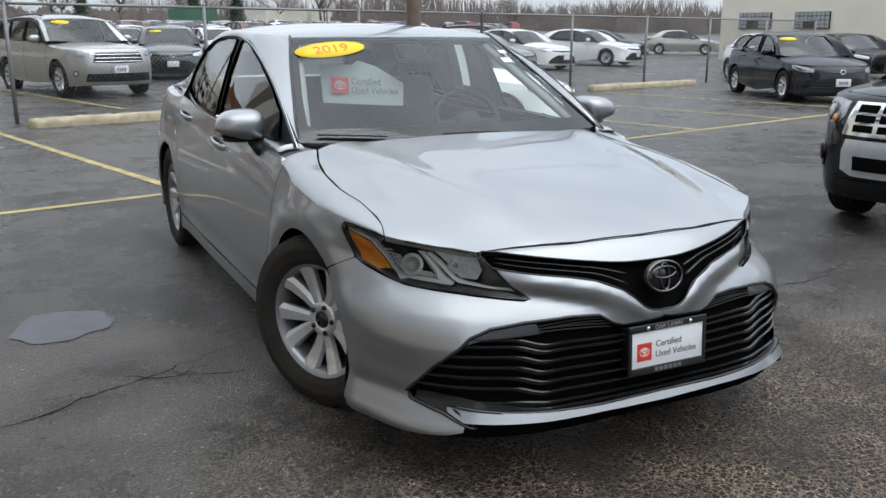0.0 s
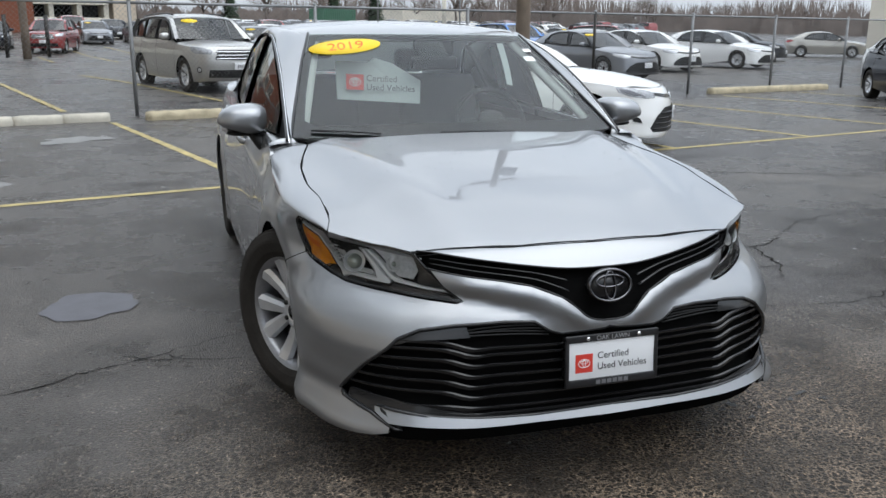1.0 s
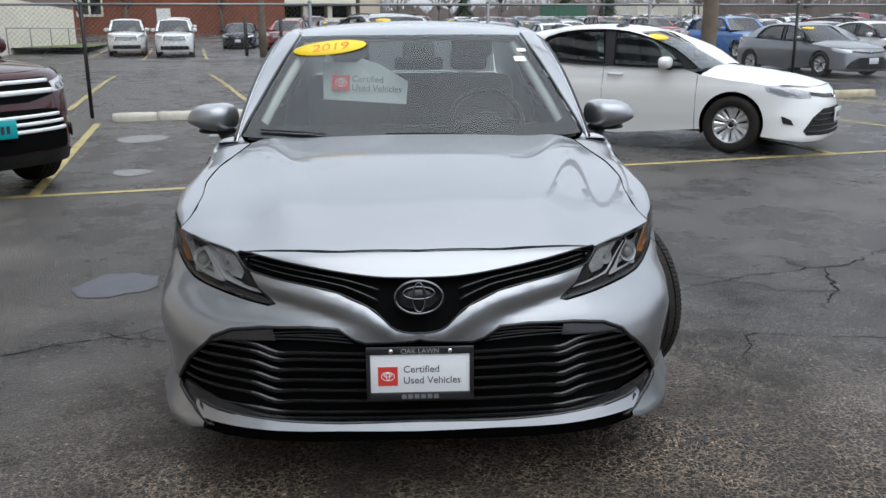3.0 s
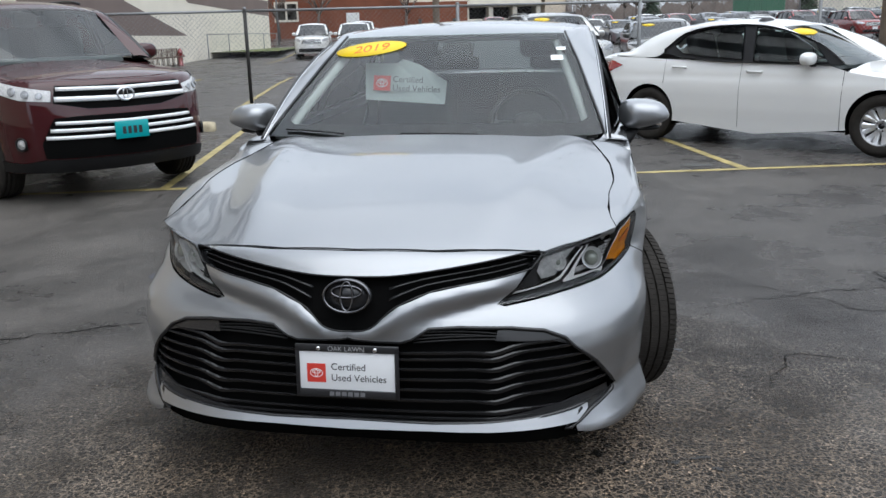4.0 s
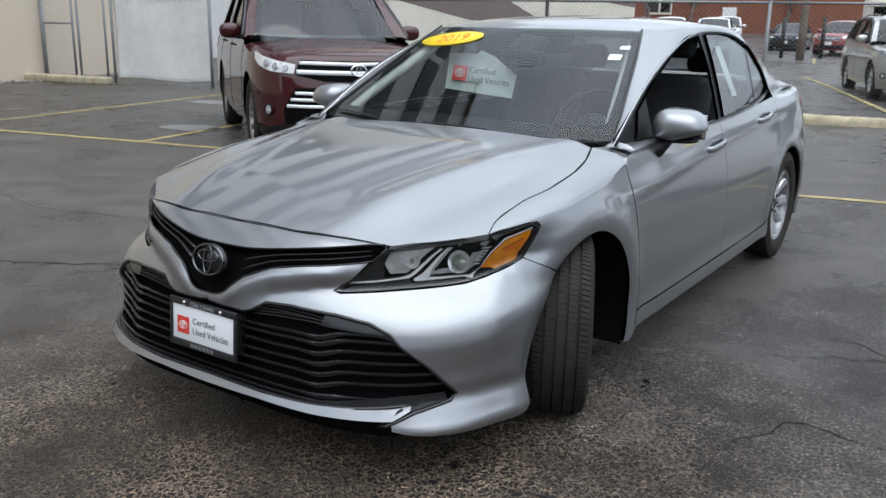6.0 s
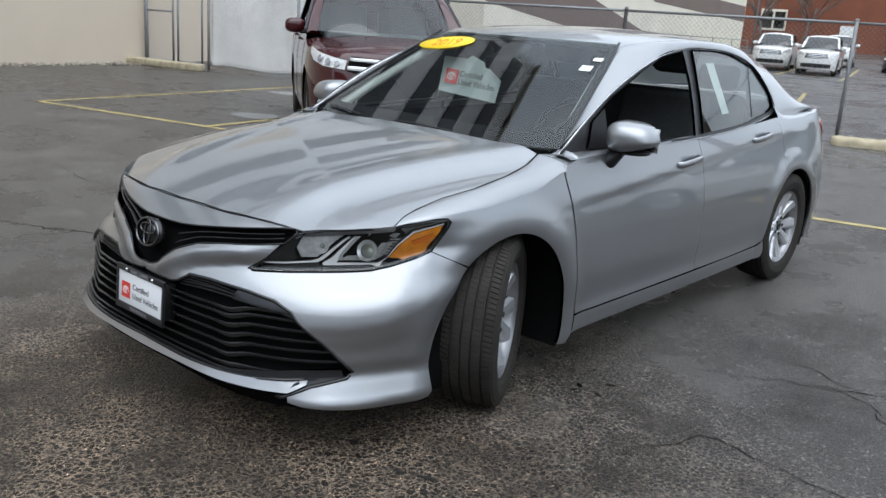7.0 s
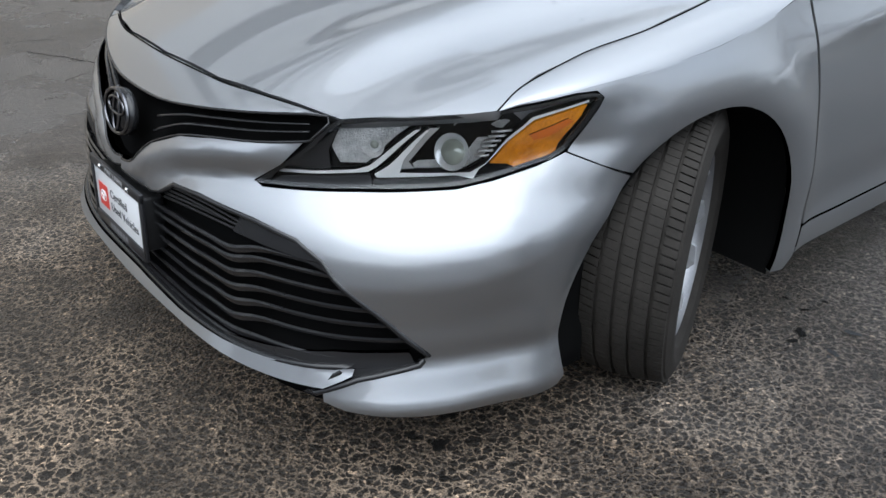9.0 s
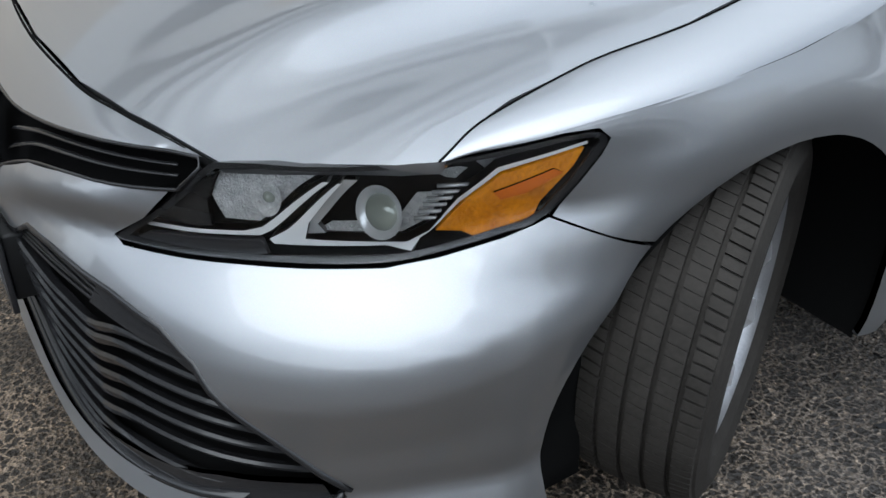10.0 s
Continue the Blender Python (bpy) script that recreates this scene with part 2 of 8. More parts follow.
M["bright_strip"] = mat("bright_lamp_strip", (0.88, 0.89, 0.90), 0.18, 0.15)
M["facet"] = mat("faceted_reflector", (0.78, 0.79, 0.80), 0.25, 0.3, noise_scale=60, vary=0.35, fine=5, bump=0.8)
M["lamp_grey"] = mat("lamp_cluster", (0.40, 0.41, 0.43), 0.22, 0.5, noise_scale=22, vary=0.55, fine=4, bump=0.5)
M["projector"] = mat("projector_lens", (0.34, 0.37, 0.33), 0.08, 0.3, coat=1.0)
M["amber"] = mat("amber_lens", (0.90, 0.27, 0.004), 0.22, 0, coat=1.0, noise_scale=26, vary=0.40, fine=6, bump=0.35)
M["red_lens"] = mat("red_lens", (0.35, 0.012, 0.015), 0.15, 0, coat=1.0)
M["amber_deep"] = mat("amber_deep", (0.68, 0.165, 0.003), 0.25, 0, coat=1.0)
M["rubber"] = mat("tyre_rubber", (0.030, 0.027, 0.024), 0.8, spec=0.15, noise_scale=14, vary=0.3, bump=0.12)
M["alloy"] = mat("alloy_rim", (0.70, 0.71, 0.73), 0.28, 0.7, noise_scale=20, vary=0.08)
M["rim_barrel"] = mat("rim_barrel", (0.30, 0.30, 0.31), 0.35, 0.7, noise_scale=20, vary=0.2)
M["dark_alloy"] = mat("dark_alloy_rim", (0.22, 0.22, 0.23), 0.3, 0.8, noise_scale=20, vary=0.1)
M["cloth"] = mat("seat_cloth", (0.055, 0.055, 0.06), 0.9, noise_scale=30, vary=0.2, bump=0.2)
M["dash"] = mat("dashboard_plastic", (0.13, 0.135, 0.14), 0.6, noise_scale=400, vary=0.06)
M["liner"] = mat("headliner", (0.48, 0.48, 0.47), 0.9)
M["paper"] = mat("white_card", (0.82, 0.84, 0.83), 0.6, noise_scale=8, vary=0.04)
M["plate_white"] = mat("plate_white", (0.80, 0.81, 0.83), 0.3, coat=0.5)
M["red_print"] = mat("red_print", (0.62, 0.05, 0.035), 0.45)
M["print_dark"] = mat("dark_print", (0.03, 0.03, 0.035), 0.5)
M["print_white"] = mat("white_print", (0.8, 0.8, 0.8), 0.5)
M["print_grey"] = mat("grey_print", (0.16, 0.16, 0.17), 0.5)
M["frame_print"] = mat("faded_frame_print", (0.30, 0.30, 0.31), 0.5)
M["print_orange"] = mat("orange_print", (0.80, 0.16, 0.01), 0.5)
M["yellow_card"] = mat("yellow_sticker", (0.88, 0.62, 0.01), 0.45)
M["teal"] = mat("teal_plate", (0.0, 0.34, 0.36), 0.4, coat=0.4)
M["asphalt"] = wet_asphalt("wet_asphalt", (0.0925, 0.087, 0.083))
M["line_paint"] = mat("worn_yellow_paint", (0.37, 0.295, 0.115), 0.6, noise_scale=5, vary=0.55, fine=22, bump=0.4, coord="Object")
M["concrete"] = mat("weathered_concrete", (0.50, 0.47, 0.40), 0.85, noise_scale=6, vary=0.22, bump=0.5)
M["timber_bar"] = mat("yellowed_concrete", (0.44, 0.38, 0.26), 0.85, noise_scale=7, vary=0.4, fine=14, bump=0.9)
M["galv"] = mat("galvanised_steel", (0.24, 0.245, 0.25), 0.55, 0.4, noise_scale=8, vary=0.15)
M["dark_steel"] = mat("dark_steel", (0.03, 0.028, 0.026), 0.5, 0.4, noise_scale=8, vary=0.3)
M["wood"] = mat("grey_pole_wood", (0.16, 0.125, 0.095), 0.85, noise_scale=3, vary=0.35, fine=30, bump=0.5)
M["tan"] = mat("tan_render", (0.60, 0.51, 0.405), 0.85, noise_scale=0.5, vary=0.08, fine=80, bump=0.15)
M["cream"] = mat("cream_block", (0.72, 0.67, 0.57), 0.85, noise_scale=0.7, vary=0.1, fine=50, bump=0.2)
M["glass_block"] = mat("glass_block", (0.30, 0.32, 0.33), 0.15, 0, coat=0.5, noise_scale=4, vary=0.3)
M["dark_window"] = mat("dark_ribbon_window", (0.012, 0.013, 0.014), 0.3, noise_scale=0.6, vary=0.4)
M["pale_panel"] = mat("pale_cladding", (0.74, 0.735, 0.72), 0.7, noise_scale=0.4, vary=0.06, fine=30)
M["showroom"] = mat("grey_unseen_wall", (0.27, 0.26, 0.25), 0.8, noise_scale=0.6, vary=0.12, fine=40, bump=0.2)
M["brown"] = mat("brown_band_paint", (0.17, 0.13, 0.115), 0.8, noise_scale=0.7, vary=0.12, fine=50, bump=0.2)
M["brick"] = mat("orange_brick", (0.20, 0.068, 0.036), 0.85, noise_scale=0.8, vary=0.2, fine=40, bump=0.3)
M["tarp"] = mat("white_tarp", (0.86, 0.855, 0.84), 0.55, noise_scale=1.5, vary=0.12, fine=6, bump=0.4)
M["bark"] = mat("grey_bark", (0.13, 0.105, 0.09), 0.9, noise_scale=3, vary=0.3, fine=20, bump=0.3)
M["twig"] = mat("bare_twigs", (0.17, 0.135, 0.115), 0.9)
M["far_twig"] = mat("far_bare_woods", (0.20, 0.165, 0.145), 0.95, noise_scale=0.12, vary=0.35, fine=8)
M["conifer"] = mat("conifer_needles", (0.03, 0.05, 0.025), 0.9, noise_scale=1.5, vary=0.3)
M["grass"] = mat("rough_grass", (0.12, 0.14, 0.05), 0.95, noise_scale=0.8, vary=0.35, fine=20, bump=0.5)
M["container"] = mat("green_container", (0.05, 0.14, 0.085), 0.6, noise_scale=1, vary=0.15)
M["rust"] = mat("rusty_iron", (0.10, 0.055, 0.035), 0.8, 0.2, noise_scale=10, vary=0.3)
M["stone"] = mat("pale_gravel", (0.33, 0.29, 0.235), 0.9, noise_scale=12, vary=0.3)
M["crack"] = mat("crack_shadow", (0.010, 0.0095, 0.009), 0.95, spec=0.0)
M["damp"] = mat("standing_water", (0.012, 0.012, 0.013), 0.06, 0, spec=0.6)
M["milky"] = mat("milky_puddle", (0.072, 0.070, 0.082), 0.30, 0, spec=0.12, noise_scale=9, vary=0.3, fine=12)
# dried pale patches, and the painted sky reflection of two puddles
M["chalk_and_sheen"] = mat("pale_residue_and_sheen", (0.20, 0.197, 0.193), 0.7, noise_scale=9, vary=0.35)
M["wet"] = mat("wet_stain", (0.008, 0.0075, 0.007), 0.3, noise_scale=30, vary=0.4, bump=0.4)
M["oil"] = mat("oil_drips", (0.008, 0.008, 0.008), 0.2)
M["drop"] = pane("water_drop", (0.9, 0.92, 0.93), 1.33)


# ---- building helpers ----
def thing(name, label, category, group="", m=None):
    ob = new(name)
    if m is not None:
        ob.matrix_world = m
    return tagged(ob, label, category, group)


def link(name, data, parent=None, label=""):
    ob = new(name, data)
    ob.parent = parent
    if label:
        ob["label"] = label
    return ob


def part(name, bm, material, parent=None, label="", smooth=True):
    me = bpy.data.meshes.new(name)
    bm.to_mesh(me)
    bm.free()
    for p in me.polygons:
        p.use_smooth = smooth
    me.materials.append(material)
    return link(name, me, parent, label)


def raw(name, verts, faces, material, parent=None, label="", normals=None, smooth=True):
    me = bpy.data.meshes.new(name)
    me.from_pydata([tuple(v) for v in verts], [], faces)
    me.materials.append(material)
    for p in me.polygons:
        p.use_smooth = smooth
    if normals is not None:
        me.normals_split_custom_set_from_vertices([tuple(v) for v in normals])
    return link(name, me, parent, label)


def box_bm(sx, sy, sz, m=None, bevel=0.0, segs=2):
    bm = bmesh.new()
    bmesh.ops.create_cube(bm, size=1.0)
    bmesh.ops.scale(bm, vec=(sx, sy, sz), verts=bm.verts)
    if bevel:
        bmesh.ops.bevel(bm, geom=bm.edges[:], offset=bevel, segments=segs, profile=0.5, affect="EDGES")
    if m is not None:
        bmesh.ops.transform(bm, matrix=m, verts=bm.verts)
    return bm


def tube(path, radius, sides=8, closed=False, squash=None):
    """Verts and faces of a tube along points; radius a number or a function of 0..1."""
    verts, faces = [], []
    n = len(path)
    pts = [Vector(p) for p in path]
    up0 = Vector((0, 0, 1))
    for i, p in enumerate(pts):
        d = (pts[(i + 1) % n] - pts[i - 1]) if closed else (pts[min(i + 1, n - 1)] - pts[max(i - 1, 0)])
        d.normalize()
        side = d.cross(up0)
        if side.length < 1e-3:
            side = d.cross(Vector((0, 1, 0)))
        side.normalize()
        up = side.cross(d)
        r = radius(i / max(1, n - 1)) if callable(radius) else radius
        for k in range(sides):
            a = 2 * math.pi * k / sides
            verts.append(p + side * math.cos(a) * r * (squash[0] if squash else 1) + up * math.sin(a) * r * (squash[1] if squash else 1))
    for i in range(n if closed else n - 1):
        j = (i + 1) % n
        for k in range(sides):
            q = (k + 1) % sides
            faces.append((i * sides + k, i * sides + q, j * sides + q, j * sides + k))
    if not closed:
        faces.append(tuple(range(sides - 1, -1, -1)))
        faces.append(tuple((n - 1) * sides + k for k in range(sides)))
    return verts, faces


def lathe(profile, segs, axis="x"):
    """Verts and faces of a closed ring: profile of (along axis, radius), turned about it."""
    verts, faces, n = [], [], len(profile)
    for i in range(segs):
        a = 2 * math.pi * i / segs
        for h, r in profile:
            verts.append((h, r * math.cos(a), r * math.sin(a)))
    for i in range(segs):
        j = (i + 1) % segs
        for k in range(n - 1):
            faces.append((i * n + k, i * n + k + 1, j * n + k + 1, j * n + k))
    return verts, faces


def curve(pts):
    """A smooth monotone curve through (t, value) pairs."""
    ts, vs, n = [p[0] for p in pts], [p[1] for p in pts], len(pts)
    sl = [(vs[i + 1] - vs[i]) / (ts[i + 1] - ts[i]) for i in range(n - 1)]
    m = [sl[0]] + [0.0 if sl[i - 1] * sl[i] <= 0 else 2 * sl[i - 1] * sl[i] / (sl[i - 1] + sl[i]) for i in range(1, n - 1)] + [sl[-1]]

    def f(t):
        if t <= ts[0]:
            return vs[0] + m[0] * (t - ts[0])
        if t >= ts[-1]:
            return vs[-1] + m[-1] * (t - ts[-1])
        i = 0
        while t > ts[i + 1]:
            i += 1
        h = ts[i + 1] - ts[i]
        u = (t - ts[i]) / h
        return ((1 + 2 * u) * (1 - u) ** 2 * vs[i] + u * (1 - u) ** 2 * h * m[i]
                + u * u * (3 - 2 * u) * vs[i + 1] + u * u * (u - 1) * h * m[i + 1])
    return f


def smooth_loop(pts, per=4, sharp=()):
    """A closed outline rounded through its points; those whose index is in sharp stay corners."""
    out, n = [], len(pts)
    for i in range(n):
        p0, p1, p2, p3 = (Vector(pts[(i + k - 1) % n]) for k in range(4))
        if i in sharp:
            p0 = p1 + (p1 - p2)
        if (i + 1) % n in sharp:
            p3 = p2 + (p2 - p1)
        for k in range(per):
            t = k / per
            out.append(tuple(0.5 * (2 * p1 + (p2 - p0) * t + (2 * p0 - 5 * p1 + 4 * p2 - p3) * t * t + (3 * p1 - p0 - 3 * p2 + p3) * t ** 3)))
    return out


def inside(p, loop):
    c, x, y, n = False, p[0], p[1], len(loop)
    for i in range(n):
        (x1, y1), (x2, y2) = loop[i], loop[i - 1]
        if (y1 > y) != (y2 > y) and x < (x2 - x1) * (y - y1) / (y2 - y1) + x1:
            c = not c
    return c


def area(loop):
    return 0.5 * sum(loop[i - 1][0] * loop[i][1] - loop[i][0] * loop[i - 1][1] for i in range(len(loop)))


def shrink(loop, d):
    """The outline moved inward by d."""
    n, s, out = len(loop), (1 if area(loop) > 0 else -1), []
    for i in range(n):
        a, b, c = (Vector(loop[(i + k) % n]) for k in (-1, 0, 1))
        t1, t2 = b - a, c - b
        if t1.length < 1e-9 or t2.length < 1e-9:
            out.append(tuple(b))
            continue
        t1.normalize()
        t2.normalize()
        nn = Vector((-(t1.y + t2.y), t1.x + t2.x)) * s
        if nn.length < 1e-6:
            nn = Vector((-t1.y, t1.x)) * s
        nn.normalize()
        out.append(tuple(b + nn * d / max(0.45, nn.dot(Vector((-t1.y, t1.x)) * s))))
    return out


def densify(loop, step):
    out = []
    for i in range(len(loop)):
        a, b = Vector(loop[i]), Vector(loop[(i + 1) % len(loop)])
        k = max(1, int(math.ceil((b - a).length / step)))
        out += [tuple(a.lerp(b, j / k)) for j in range(k)]
    return out


from mathutils.geometry import delaunay_2d_cdt


def normal_at(fn, a, b):
    h = 1e-3
    return (Vector(fn(a + h, b)) - Vector(fn(a - h, b))).cross(Vector(fn(a, b + h)) - Vector(fn(a, b - h))).normalized()


def panel_data(fn, outer, holes=(), step=0.04, rim=0.012, flip=False, offset=0.0):
    """A sheet cut to an outline on the surface fn(a, b), with returned edges. Gives verts, faces, normals."""
    loops = [densify(outer, step)] + [densify(h, step) for h in holes]
    verts2, edges = [], []
    for lp in loops:
        s = len(verts2)
        verts2 += [Vector(p) for p in lp]
        edges += [(s + i, s + (i + 1) % len(lp)) for i in range(len(lp))]
    xs, ys = [p[0] for p in loops[0]], [p[1] for p in loops[0]]
    nx, ny = int((max(xs) - min(xs)) / step) + 1, int((max(ys) - min(ys)) / step) + 1
    rim_pts = [p for lp in loops for p in lp]
    cells = {}
    for p in rim_pts:
        cells.setdefault((int(p[0] / step), int(p[1] / step)), []).append(p)
    for i in range(nx + 1):
        for j in range(ny + 1):
            p = (min(xs) + (i + 0.5 * (j % 2)) * step, min(ys) + j * step)
            if not inside(p, loops[0]) or any(inside(p, h) for h in loops[1:]):
                continue
            ci, cj = int(p[0] / step), int(p[1] / step)
            if any((p[0] - q[0]) ** 2 + (p[1] - q[1]) ** 2 < (0.5 * step) ** 2
                   for a in (-1, 0, 1) for b in (-1, 0, 1) for q in cells.get((ci + a, cj + b), ())):
                continue
            verts2.append(Vector(p))
    v2, _, f2, _, _, _ = delaunay_2d_cdt(verts2, edges, [], 0, 1e-6)
    faces = []
    for f in f2:
        c = (sum(v2[i].x for i in f) / len(f), sum(v2[i].y for i in f) / len(f))
        if inside(c, loops[0]) and not any(inside(c, h) for h in loops[1:]):
            faces.append(tuple(f))
    sg = -1.0 if flip else 1.0
    nor = [normal_at(fn, v.x, v.y) * sg for v in v2]
    pos = [Vector(fn(v.x, v.y)) + n * offset for v, n in zip(v2, nor)]
    out_f = []
    for f in faces:
        fn_ = (pos[f[1]] - pos[f[0]]).cross(pos[f[2]] - pos[f[0]])
        out_f.append(f if fn_.dot(nor[f[0]]) > 0 else f[::-1])
    if rim:
        for k, lp in enumerate(loops):
            s, n = len(pos), len(lp)
            p3 = [Vector(fn(*p)) + normal_at(fn, *p) * sg * offset for p in lp]
            n3 = [normal_at(fn, *p) * sg for p in lp]
            for i in range(n):
                t = (p3[(i + 1) % n] - p3[i - 1])
                e = t.cross(n3[i])
                if e.length > 0:
                    e.normalize()
                if (area(lp) > 0) == (k == 0):
                    e = e * sg
                else:
                    e = -e * sg
                pos += [p3[i], p3[i] - n3[i] * rim]
                nor += [(e + n3[i] * 0.4).normalized(), e if e.length else n3[i]]
            for i in range(n):
                j = (i + 1) % n
                out_f.append((s + 2 * i, s + 2 * i + 1, s + 2 * j + 1, s + 2 * j))
    return pos, out_f, nor


def panel(name, fn, outer, material, parent=None, label="", mirror=False, **kw):
    v, f, nrm = panel_data(fn, outer, **kw)
    ob = raw(name, v, f, material, parent, label, nrm)
    if not mirror:
        return ob
    v2 = [(-p[0], p[1], p[2]) for p in v]
    n2 = [(-p[0], p[1], p[2]) for p in nrm]
    return ob, raw(name, v2, [q[::-1] for q in f], material, parent, label, n2)


def grid_data(fn, nu, nv):
    """A sheet over the unit square, with smooth normals."""
    v, nrm, f = [], [], []
    for i in range(nu + 1):
        for j in range(nv + 1):
            a, b = i / nu, j / nv
            v.append(Vector(fn(a, b)))
            h = 2e-3
            du = Vector(fn(min(1, a + h), b)) - Vector(fn(max(0, a - h), b))
            dv = Vector(fn(a, min(1, b + h))) - Vector(fn(a, max(0, b - h)))
            c = du.cross(dv)
            nrm.append(c.normalized() if c.length > 0 else Vector((0, 0, 1)))
    for i in range(nu):
        for j in range(nv):
            k = i * (nv + 1) + j
            f.append((k, k + nv + 1, k + nv + 2, k + 1))
    return v, f, nrm


def sheet(name, fn, nu, nv, material, parent=None, label="", mirror=False, out=None):
    """out: a point on the sheet's inner side; the normals turn away from it."""
    v, f, nrm = grid_data(fn, nu, nv)
    mid = (nu // 2) * (nv + 1) + nv // 2
    if out is not None and nrm[mid].dot(v[mid] - Vector(out)) < 0:
        nrm = [-n for n in nrm]
        f = [q[::-1] for q in f]
    ob = raw(name, v, f, material, parent, label, nrm)
    if not mirror:
        return ob
    return ob, raw(name, [(-p[0], p[1], p[2]) for p in v], [q[::-1] for q in f], material, parent, label, [(-p[0], p[1], p[2]) for p in nrm])


def lettering(name, text, size, material, parent, m, label="", align="CENTER", depth=0.0004, shear=0.0):
    cu = bpy.data.curves.new(name, "FONT")
    cu.body, cu.size, cu.align_x, cu.align_y, cu.extrude, cu.shear = text, size, align, "CENTER", depth, shear
    tmp = bpy.data.objects.new("letters", cu)
    me = bpy.data.meshes.new_from_object(tmp)
    bpy.data.objects.remove(tmp)
    bpy.data.curves.remove(cu)
    me.materials.clear()
    me.materials.append(material)
    me.transform(m)
    return link(name, me, parent, label)


def disc_bm(rx, ry, depth, m, n=40):
    """An oval plate with a front face towards +z of m."""
    bm = bmesh.new()
    v1 = [bm.verts.new((rx * math.cos(2 * math.pi * i / n), ry * math.sin(2 * math.pi * i / n), 0)) for i in range(n)]
    v2 = [bm.verts.new((v.co.x, v.co.y, -depth)) for v in v1]
    bm.faces.new(v1)
    bm.faces.new(v2[::-1])
    for i in range(n):
        bm.faces.new((v1[i - 1], v2[i - 1], v2[i], v1[i]))
    bmesh.ops.transform(bm, matrix=m, verts=bm.verts)
    return bm


def oval_ring(rx, ry, r, m, n=40, sides=8):
    v, f = tube([(rx * math.cos(2 * math.pi * i / n), ry * math.sin(2 * math.pi * i / n), 0) for i in range(n)], r, sides, True)
    return [m @ Vector(p) for p in v], f


# ---- the silver saloon ----
# local axes: x to its left side, y to its tail, z up; the front axle at y = 0
class Shell:
    """The wrapped lower body: a runs from the nose round the corner and along the flank to the tail, z is the height."""

    def __init__(s, wide, nose, square, y0, yr0, tail, square_r, bumps=None):
        s.wide, s.nose, s.square, s.y0, s.yr0, s.tail, s.square_r, s.bumps = curve(wide), curve(nose), curve(square), y0, yr0, curve(tail), square_r, bumps
        s.a1 = 1 + yr0 - y0

    def flat(s, a, z):
        w = s.wide(z)
        b = abs(a)
        if b <= 1:
            p, d, n = b * math.pi / 2, s.y0 - s.nose(z), s.square(z)
            sn, cs = math.sin(p), math.cos(p)
            r = ((sn / w) ** n + (cs / d) ** n) ** (-1 / n)
            x, y = r * sn, s.y0 - r * cs
        elif b <= s.a1:
            x, y = w, s.y0 + b - 1
        else:
            p, d, n = (1 - min(1, b - s.a1)) * math.pi / 2, s.tail(z) - s.yr0, s.square_r
            sn, cs = math.sin(p), math.cos(p)
            r = ((sn / w) ** n + (cs / d) ** n) ** (-1 / n)
            x, y = r * sn, s.yr0 + r * cs
        return x, y

    def __call__(s, a, z):
        x, y = s.flat(a, z)
        if s.bumps:
            push = s.bumps(abs(a), y, z)
            if abs(push) > 1e-6:
                x1, y1 = s.flat(abs(a) - 0.004, z)
                x2, y2 = s.flat(abs(a) + 0.004, z)
                nx, ny = y2 - y1, -(x2 - x1)
                q = math.hypot(nx, ny) or 1
                x, y = x + nx / q * push, y + ny / q * push
        return (math.copysign(x, a) if a else 0.0, y, z)

    def at_y(s, y, z):
        """The a at which the flank reaches y."""
        if s.y0 <= y <= s.yr0:
            return 1 + y - s.y0
        lo, hi = (0.0, 1.0) if y < s.y0 else (s.a1, s.a1 + 1)
        for _ in range(40):
            mid = (lo + hi) / 2
            if s.flat(mid, z)[1] < y:
                lo = mid
            else:
                hi = mid
        return (lo + hi) / 2


def gauss(t, w):
    return math.exp(-(t / w) ** 2)


def sym(half):
    """A closed outline from its right half, which starts and ends on the middle line."""
    return half + [(-a, b) for a, b in half[-2:0:-1]]


WHEEL_R, ARCH_R, AXLE_R = 0.335, 0.352, 2.825


lamp_foot = curve([(0.0, 0.50), (0.10, 0.530), (0.15, 0.553), (0.22, 0.575), (0.282, 0.591), (0.412, 0.600), (0.466, 0.604), (0.531, 0.611), (0.574, 0.624), (0.628, 0.647), (0.667, 0.668), (0.72, 0.665), (0.9, 0.66)])
grille_foot = curve([(0.0, 0.532), (0.041, 0.542), (0.068, 0.578), (0.091, 0.605), (0.15, 0.641), (0.213, 0.657), (0.282, 0.668), (0.348, 0.681), (0.5, 0.70)])
cheek_swell = curve([(0.0, 0.0), (0.12, 0.0), (0.20, 0.007), (0.28, 0.017), (0.35, 0.033), (0.42, 0.053), (0.50, 0.066), (0.57, 0.069), (0.64, 0.049), (0.71, 0.021), (0.80, 0.005), (0.85, 0.004), (0.9, 0.0)])
cheek_side = curve([(-0.012, 0.0), (0.0, 0.12), (0.02, 0.40), (0.045, 0.67), (0.075, 0.88), (0.11, 1.0), (0.145, 0.96), (0.19, 0.72), (0.26, 0.33), (0.34, 0.08), (0.41, 0.0), (0.6, 0.0)])


